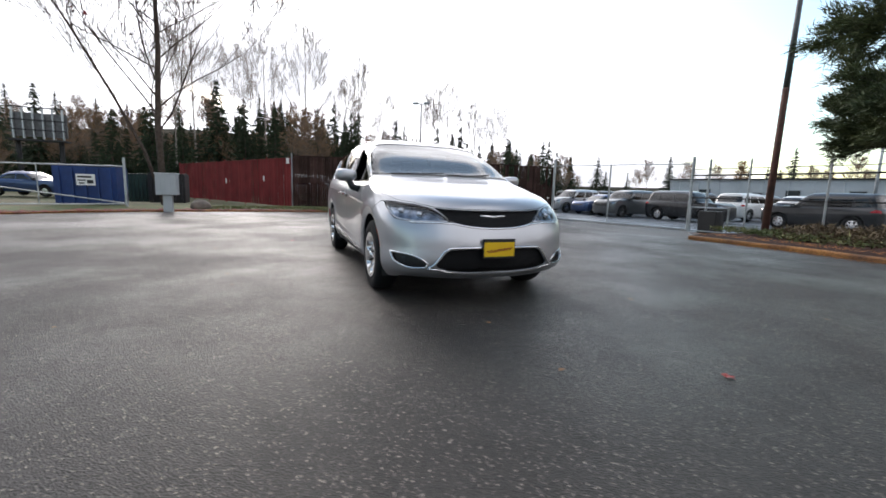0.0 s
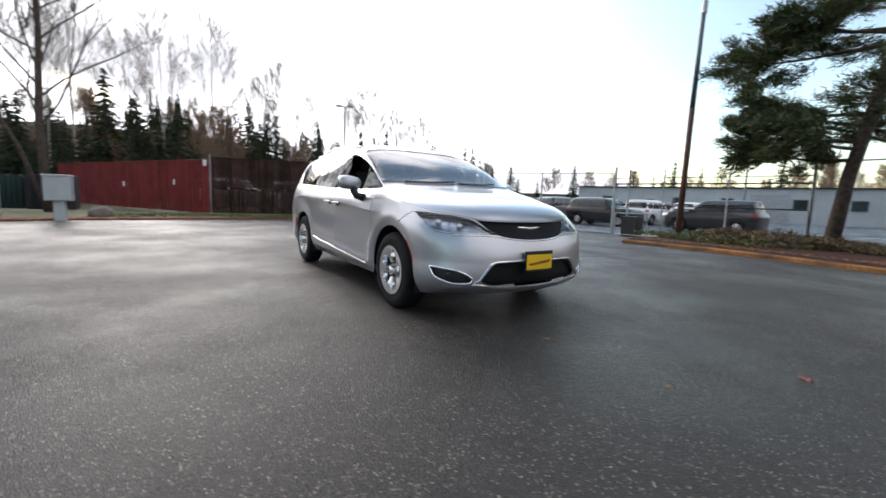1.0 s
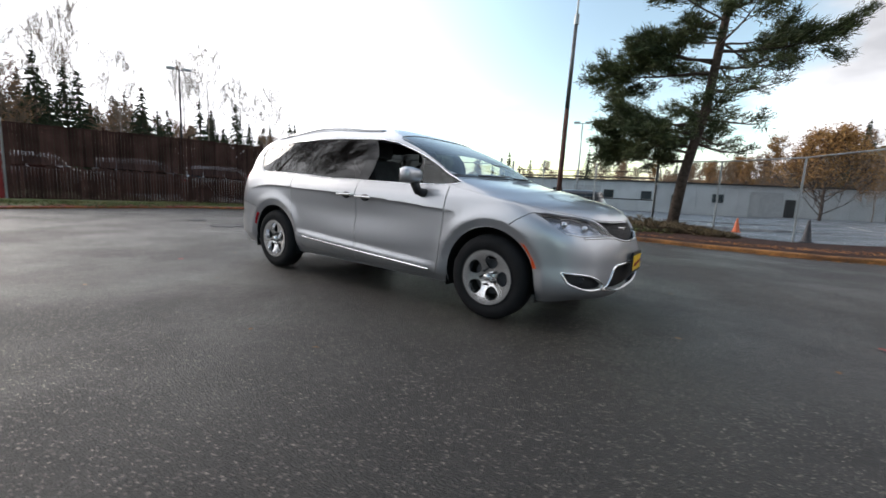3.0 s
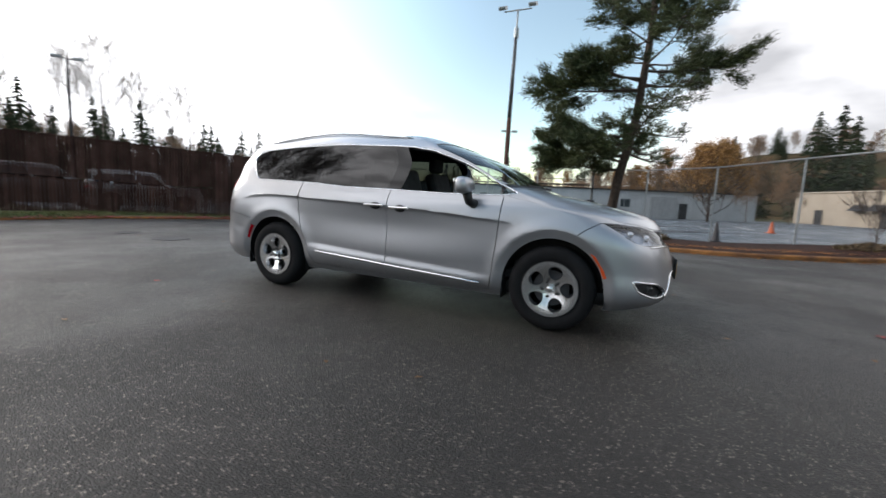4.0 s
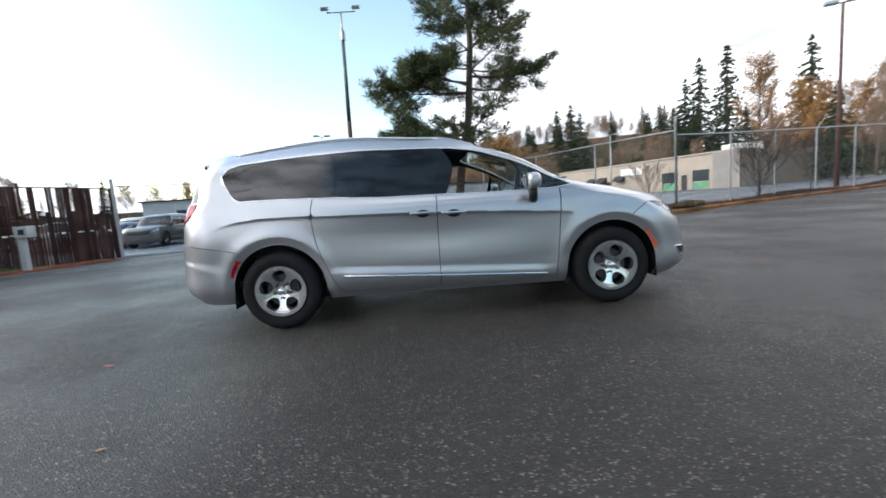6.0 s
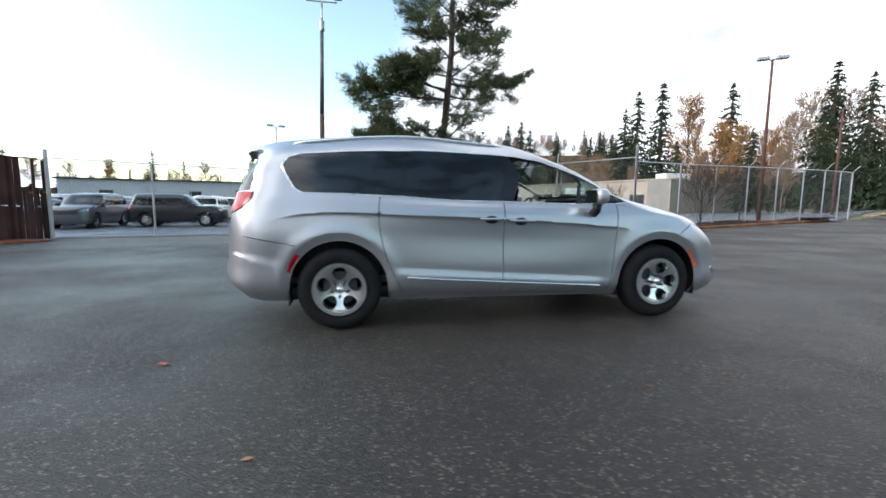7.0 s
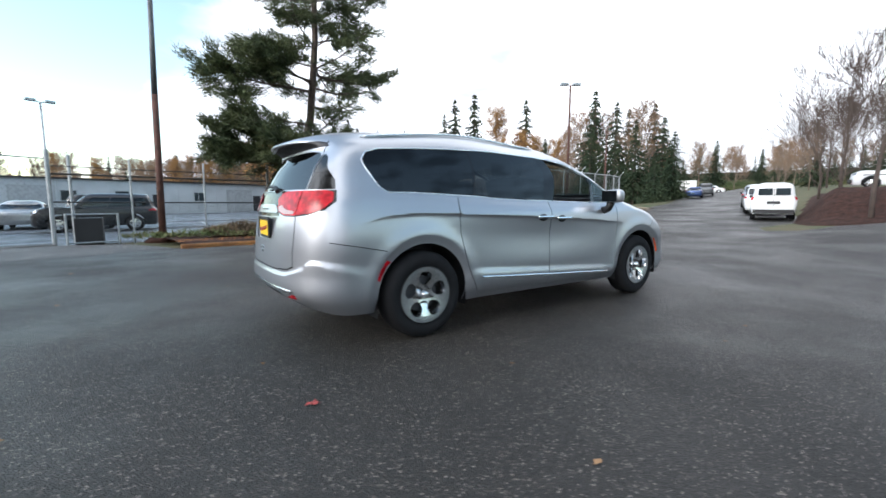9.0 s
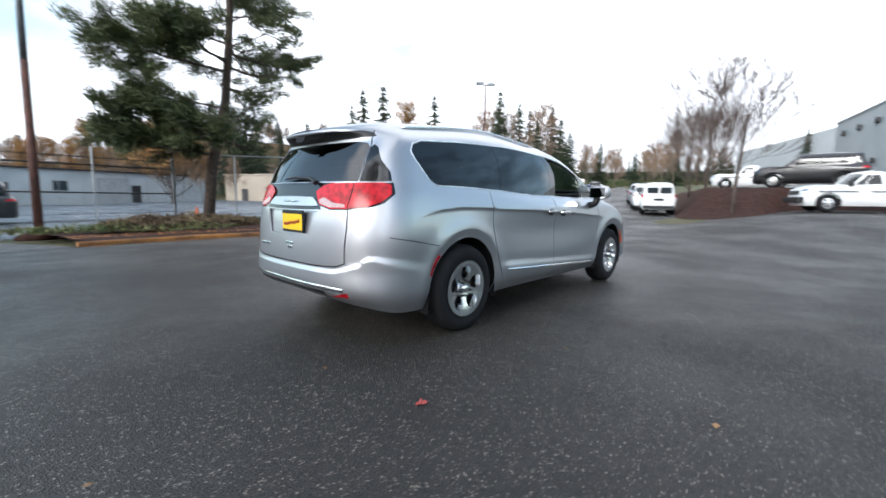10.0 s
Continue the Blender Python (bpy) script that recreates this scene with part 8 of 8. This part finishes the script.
    # the heaviest boughs, low on the side of the gate
    for z, az, L, rise, pads in ((2.7, 185, 3.0, 0.06, 13), (3.2, 165, 3.0, 0.10, 13), (3.6, 205, 2.9, 0.14, 12), (3.9, 190, 2.4, 0.14, 10), (5.6, 183, 3.5, 0.06, 14), (6.0, 203, 2.5, 0.05, 11), (3.0, 235, 2.4, 0.03, 10), (6.3, 15, 2.9, 0.0, 10)):
        bough(z, az, L, rise, pads + 3, 1.3, 0.06, 1.5)
    part("crown", bm, M_FIRBARK, tree)
    part_mesh("foliage", mesh_of("foliage", verts, faces, M_PINE), tree)
    return tree


pine(1.15, 13.65)

# ---- bare trees near by
big = bare_tree("bare_tree", 17, 41, "large bare alder with a few red leaves behind the mailbox", M_FIRBARK, M_LEAF_RED, 260, 0.13, first=0.18, n_limbs=34, spread=0.5, r0=0.15, limb_len=0.27, depth=4, limb_up=0.75, group="", thin=0.8, keep=0.011, twigs=17000, twig_len=0.5, twig_w=0.013)
plant(big, -16.4, -6.55, first=True, turn=40)
lean = bare_tree("bare_tree", 12, 47, "slanting bare alder with red leaves at its twigs behind the dumpster", M_FIRBARK, M_LEAF_RED, 320, 0.13, first=0.25, n_limbs=26, spread=0.5, r0=0.075, limb_len=0.30, depth=3, limb_up=0.9, lean=(1.0, -5.5), group="", thin=0.6, keep=0.010, twigs=9000, twig_len=0.45, twig_w=0.013)
plant(lean, -17.4, -6.7, first=True)
bank_tree = bare_tree("bare_tree", 6.0, 53, "slender bare tree standing in the bark bank", M_TWIG, None, 0, first=0.36, n_limbs=15, spread=0.6, r0=0.085, limb_len=0.30, depth=3, limb_up=0.45, lean=(0.2, -0.3), group="", keep=0.008, thin=0.7, twigs=900, twig_len=0.3, twig_w=0.010)
plant(bank_tree, 18.9, 0.05, z=0.45, first=True)
multi = bare_tree("bare_tree", 8.5, 59, "many-stemmed bare tree on the bark terrace", M_TWIG, None, 0, first=0.05, n_limbs=26, spread=0.5, r0=0.12, limb_len=0.42, depth=3, limb_up=1.1, group="", keep=0.008, thin=0.7, twigs=1500, twig_len=0.35, twig_w=0.010)
plant(multi, 26.4, 2.6, z=1.75, scale=0.72, first=True)
plant(multi, 28.5, 4.0, z=1.6, scale=0.55, turn=140)

# ---- woods
fir_a = conifer("fir_tree", 15, 4.5, 61, "dark fir in the woods beyond the fence")
fir_b = conifer("fir_tree", 13, 3.5, 67, "slim dark fir in the woods beyond the fence", levels=34)
fir_c = conifer("fir_tree", 10, 3.6, 71, "broad dark green fir beside the road", density=1.3, base=0.04)
birch_a = bare_tree("birch_tree", 17, 73, "thin bare birch rising above the woods", M_PALEBARK, M_LEAF_TAN, 120, 0.07, first=0.38, n_limbs=30, spread=0.5, r0=0.11, limb_len=0.21, depth=3, limb_up=1.3, thin=0.45, keep=0.008, twigs=900, twig_len=0.8, twig_w=0.010)
birch_b = bare_tree("birch_tree", 15, 79, "thin birch with a few withered leaves above the woods", M_PALEBARK, M_LEAF_TAN, 700, 0.08, first=0.42, n_limbs=26, spread=0.5, r0=0.10, limb_len=0.21, depth=3, limb_up=1.2, thin=0.45, keep=0.008, twigs=800, twig_len=0.8, twig_w=0.010)
gold = bare_tree("autumn_tree", 13, 83, "tree with dense orange autumn leaves", M_FIRBARK, M_LEAF_ORANGE, 7000, 0.14, first=0.12, n_limbs=34, spread=0.5, r0=0.14, limb_len=0.18, depth=2, limb_up=1.5)
tan = bare_tree("autumn_tree", 11, 89, "half-bare tree with withered brown leaves", M_HAZE, M_LEAF_TAN, 2600, 0.12, first=0.16, n_limbs=30, spread=0.5, r0=0.10, limb_len=0.22, depth=3, limb_up=1.2, thin=0.45, keep=0.013)
broad = bare_tree("autumn_tree", 7.6, 151, "broad tree with yellow-brown autumn leaves in the lot", M_TWIG, M_LEAF_ORANGE, 16000, 0.13, first=0.10, n_limbs=36, spread=0.6, r0=0.16, limb_len=0.32, depth=3, limb_up=0.6, group="")
used = {multi.name}


def wood(tree, az, dist, scale, z=None, ox=2.0, oy=-3.0):
    rr = random.Random(int(az * 10 + dist))
    if 198.5 < az < 208 and dist < 62 and tree.name in used:
        return   # the view of the billboard stays open
    x, y = ox + dist * math.cos(radians(az)), oy + dist * math.sin(radians(az))
    plant(tree, x, y, z, scale, rr.uniform(0, 360), first=tree.name not in used)
    used.add(tree.name)


wr = random.Random(97)
# west: dark firs over the fence, thin birches above them
for k in range(112):
    az = 208 - k * 0.64
    h = 0.70 - 0.24 * smooth(50, 112, k) - 0.24 * smooth(34, 26, k) + wr.uniform(-0.16, 0.12)
    wood(wr.choice((fir_a, fir_b, fir_a, fir_b, fir_b, tan)), az + wr.uniform(-0.5, 0.5), 44 + wr.uniform(-6, 16), h * 0.92, z=0.0)
for k in range(26):
    wood(wr.choice((fir_a, tan, tan, fir_b)), 212 - k * 1.5 + wr.uniform(-1, 1), 58 + wr.uniform(0, 14), 0.72 + wr.uniform(-0.12, 0.12), z=0.0)
for az, d, s, t in ((188, 50, 1.10, birch_a), (183.5, 50, 0.98, birch_b), (180, 60, 1.18, birch_a), (174.8, 52, 1.12, birch_a), (169.5, 52, 0.86, birch_b), (167.8, 56, 0.95, birch_a),
                   (163.5, 48, 0.72, birch_b), (157.5, 56, 0.80, birch_a), (155.0, 50, 0.86, birch_b), (151.5, 58, 0.72, birch_a), (148.3, 55, 0.66, birch_a), (190, 48, 1.0, birch_b)):
    wood(t, az, d, s, z=0.0)
# trees on the hillside itself
for k in range(150):
    az = 220 - 76 * wr.random()
    u = wr.choice((0.1, 0.25, 0.5, 0.75, 0.95))
    r = 75 + 60 * u
    hz = -0.8 + WEST_H[min(24, max(0, round((222 - az) / 80 * 24)))] * {0.1: 0.12, 0.25: 0.35, 0.5: 0.75, 0.75: 0.95, 0.95: 0.99}[u]
    wood(wr.choice((fir_a, fir_b, tan, tan, fir_a)), az, r, 0.62 + wr.uniform(-0.2, 0.2), z=hz, ox=0.0, oy=0.0)
# north: low far trees beyond the lot
for k in range(40):
    az = 142 - k * 1.7
    wood(wr.choice((fir_b, tan, tan, fir_a)), az + wr.uniform(-0.8, 0.8), 120 + wr.uniform(-10, 25), 0.62 + wr.uniform(-0.2, 0.2), z=1.5)
# autumn trees by the warehouse
for x, y, s, t in ((9.8, 51.5, 1.0, broad), (14.5, 57, 0.5, tan), (19, 58, 0.5, tan), (-13, 68, 0.62, tan), (-16, 70, 0.55, tan), (-1, 72, 0.55, gold), (3.5, 74, 0.6, gold), (8, 72, 0.6, tan), (26, 84, 0.7, tan), (22, 90, 0.8, fir_a), (30, 88, 0.7, tan)):
    plant(t, x, y, -0.2, s, wr.uniform(0, 360), first=t.name not in used)
    used.add(t.name)
# a band of autumn trees behind the warehouse
for k in range(34):
    plant(wr.choice((tan, tan, gold, fir_b)), -52 + 2.5 * k + wr.uniform(-1, 1), 84 + wr.uniform(-4, 10) + 0.1 * k, -0.2, (0.52 + 0.32 * smooth(-8, 4, -52 + 2.5 * k)) + wr.uniform(-0.14, 0.14), wr.uniform(0, 360))
# north-east: tall firs and orange trees behind the beige building
for az, d, s, t in ((73.2, 88, 1.15, fir_a), (71.4, 90, 1.22, fir_a), (70.3, 86, 1.05, fir_a), (62.3, 88, 1.12, fir_b), (60.2, 92, 0.6, tan), (58.3, 84, 1.25, fir_a), (56.9, 82, 1.42, fir_a), (54.2, 80, 1.45, fir_a), (51.2, 76, 1.28, gold), (49.6, 80, 0.7, gold),
                   (48.0, 74, 0.95, gold), (47.0, 82, 1.4, fir_a), (46.0, 70, 0.85, gold), (44.6, 74, 0.95, tan), (43, 70, 0.8, gold), (41.5, 72, 1.1, tan), (40, 68, 1.25, tan), (38.3, 66, 1.2, fir_a), (37, 70, 1.25, tan), (35.6, 64, 1.05, fir_a),
                   (34, 66, 1.15, fir_b), (32.6, 62, 1.2, tan), (31, 64, 1.0, fir_a), (30, 60, 0.95, fir_b), (52.5, 70, 0.7, fir_a), (50, 66, 0.62, tan), (45, 62, 0.7, fir_a), (42, 58, 0.62, tan), (39, 58, 0.75, fir_a), (36, 56, 0.7, fir_b), (33.5, 55, 0.75, fir_a),
                   (66, 95, 0.7, tan), (64, 100, 0.6, fir_b), (68, 100, 0.6, tan), (75, 105, 0.7, tan), (77.5, 110, 0.6, fir_b)):
    wood(t, az, d, s, z=0.6)
# small trees on the ridge behind the beige building
for k in range(130):
    az = 97 - 42 * wr.random()
    u = wr.choice((0.25, 0.5, 0.75, 0.95))
    wood(wr.choice((gold, tan, tan, fir_b, tan) if az > 84 else (fir_a, tan, tan, fir_b, fir_a)), az, 118 + 42 * u, 0.50 + wr.uniform(-0.15, 0.2), z=-1.0 + NE_H(az) * {0.25: 0.35, 0.5: 0.75, 0.75: 0.95, 0.95: 0.99}[u], ox=0.0, oy=0.0)
# lower growth that closes the gaps between them
for k in range(34):
    wood(wr.choice((tan, fir_b, tan, fir_a, gold)), 64 - k * 1.05 + wr.uniform(-0.5, 0.5), 84 + wr.uniform(-8, 16), 0.62 + wr.uniform(-0.16, 0.2), z=0.6)
for x, y, s in ((51.9, 24.4, 0.88), (57.5, 28, 0.85), (46.5, 23.8, 0.62), (65, 31.5, 0.9), (72, 35, 0.8)):
    plant(fir_c, x, y, None, s, wr.uniform(0, 360), first="fir_c" not in used)
    used.add("fir_c")
# east: far trees over the slope at the end of the road
for k in range(84):
    az = 30 - k * 0.42
    t = wr.choice((fir_b, tan, fir_b, tan, fir_a, tan))
    wood(t, az + wr.uniform(-0.5, 0.5), 165 + wr.uniform(0, 30), 0.66 + wr.uniform(-0.3, 0.35), z=9)
for az, d, s, t in ((14.6, 110, 1.3, fir_b), (17.5, 120, 0.9, tan), (19.0, 120, 0.8, fir_b), (21.5, 115, 0.9, tan), (23.5, 110, 0.8, fir_a), (25.2, 105, 0.9, tan), (13.6, 70, 1.0, multi), (12.6, 60, 0.85, multi), (11.2, 52, 0.75, multi), (9.8, 58, 0.85, multi), (15.0, 84, 0.8, tan), (8.4, 50, 0.7, multi), (2.2, 60, 0.42, fir_a), (16.2, 90, 0.7, tan), (17.0, 96, 0.8, tan)):
    wood(t, az, d, s, z=3.5)


# ---- brush, tufts


def brush(name, n, spots, size, material, label, seed, zf):
    """Tangled withered stems and leaves over some spots (x, y, radius, height)."""
    rng = random.Random(seed)
    verts, faces = [], []
    for _ in range(n):
        x, y, r, h = spots[rng.randrange(len(spots))]
        a, q = rng.uniform(0, 6.28), math.sqrt(rng.random())
        px, py = x + r * q * math.cos(a), y + r * 0.6 * q * math.sin(a)
        z = zf(px, py)
        for j in range(3):
            p = Vector((px, py, z + h * rng.random() * (1 - q * 0.6)))
            blade(verts, faces, p, Vector((rng.uniform(-1, 1), rng.uniform(-1, 1), rng.uniform(-0.1, 1.3))), size * rng.uniform(0.6, 1.6), size * rng.uniform(0.15, 0.4), rng, 0.2)
    return tagged(new(name, mesh_of(name, verts, faces, material)), label, "brush", kind="stuff")


def verge_height(x, y):
    return ground_z(x, y) + 0.2


brush("brush", 4200, [(-0.9, 12.3, 1.3, 0.5), (0.3, 12.2, 1.5, 0.55), (1.4, 12.4, 1.2, 0.45), (2.3, 12.2, 1.0, 0.3)], 0.16, M_BRUSH, "withered brown brush at the foot of the pine", 101, verge_height)
brush("brush", 650, [(-1.6, 12.0, 1.0, 0.3), (-2.6, 12.2, 1.0, 0.25), (0.0, 11.4, 1.6, 0.25), (-3.6, 12.6, 0.8, 0.2)], 0.13, M_BLADE, "tufts of yellow-green grass on the verge", 103, verge_height)
brush("brush", 900, [(8.0, 10.6, 0.7, 0.25), (9.4, 10.2, 0.6, 0.2)], 0.12, M_BRUSH, "low withered brush by the fence corner", 105, verge_height)
brush("grass_tufts", 3000, [(-14 - 0.4 * math.sin(k), -4 + 1.1 * k, 1.3, 0.10) for k in range(12)], 0.09, M_BLADE, "tufts of grass on the verge before the slatted fence", 107, lambda x, y: ground_z(x, y) + 0.05)
shrub = bare_tree("shrub", 1.5, 109, "small bare shrub by the roadside fence", M_TWIG, M_LEAF_TAN, 60, 0.04, first=0.05, n_limbs=14, spread=0.5, r0=0.02, limb_len=0.7, depth=2, limb_up=1.2, category="shrub", group="roadside shrubs", keep=0.006)
plant(shrub, 8.1, 10.5, ground_z(8.1, 10.5) + 0.2, 0.75, 0, first=True)
plant(shrub, 13.6, 12.1, ground_z(13.6, 12.1) + 0.2, 1.2, 80)
plant(shrub, 13.9, 12.4, ground_z(13.9, 12.4) + 0.2, 1.0, 190)
plant(shrub, 18.0, 14.4, ground_z(18, 14.4) + 0.2, 1.1, 300)


def brush_pile(x, y):
    """Cut pale sticks thrown down at the end of the fence."""
    rng = random.Random(131)
    pile = tagged(new("brush_pile"), "heap of pale cut sticks at the end of the fence", "brush pile")
    z = ground_z(x, y) + 0.05
    for _ in range(16):
        a, L = rng.uniform(-0.5, 0.9), rng.uniform(0.9, 2.4)
        px, py, h = x + rng.uniform(-1.2, 1.2), y + rng.uniform(-0.4, 0.4), rng.uniform(0.0, 0.28)
        c, d = math.cos(a) * L / 2, math.sin(a) * L / 2
        bm = bmesh.new()
        tube(bm, [(px - c, py - d, z + h), (px, py, z + h + rng.uniform(0.0, 0.10)), (px + c, py + d, z + h * rng.uniform(0.2, 1.0))], [0.035, 0.028, 0.018], 6)
        part("stick", bm, M_CUT_WOOD, pile, smooth_faces=True)


brush_pile(29.6, 15.2)
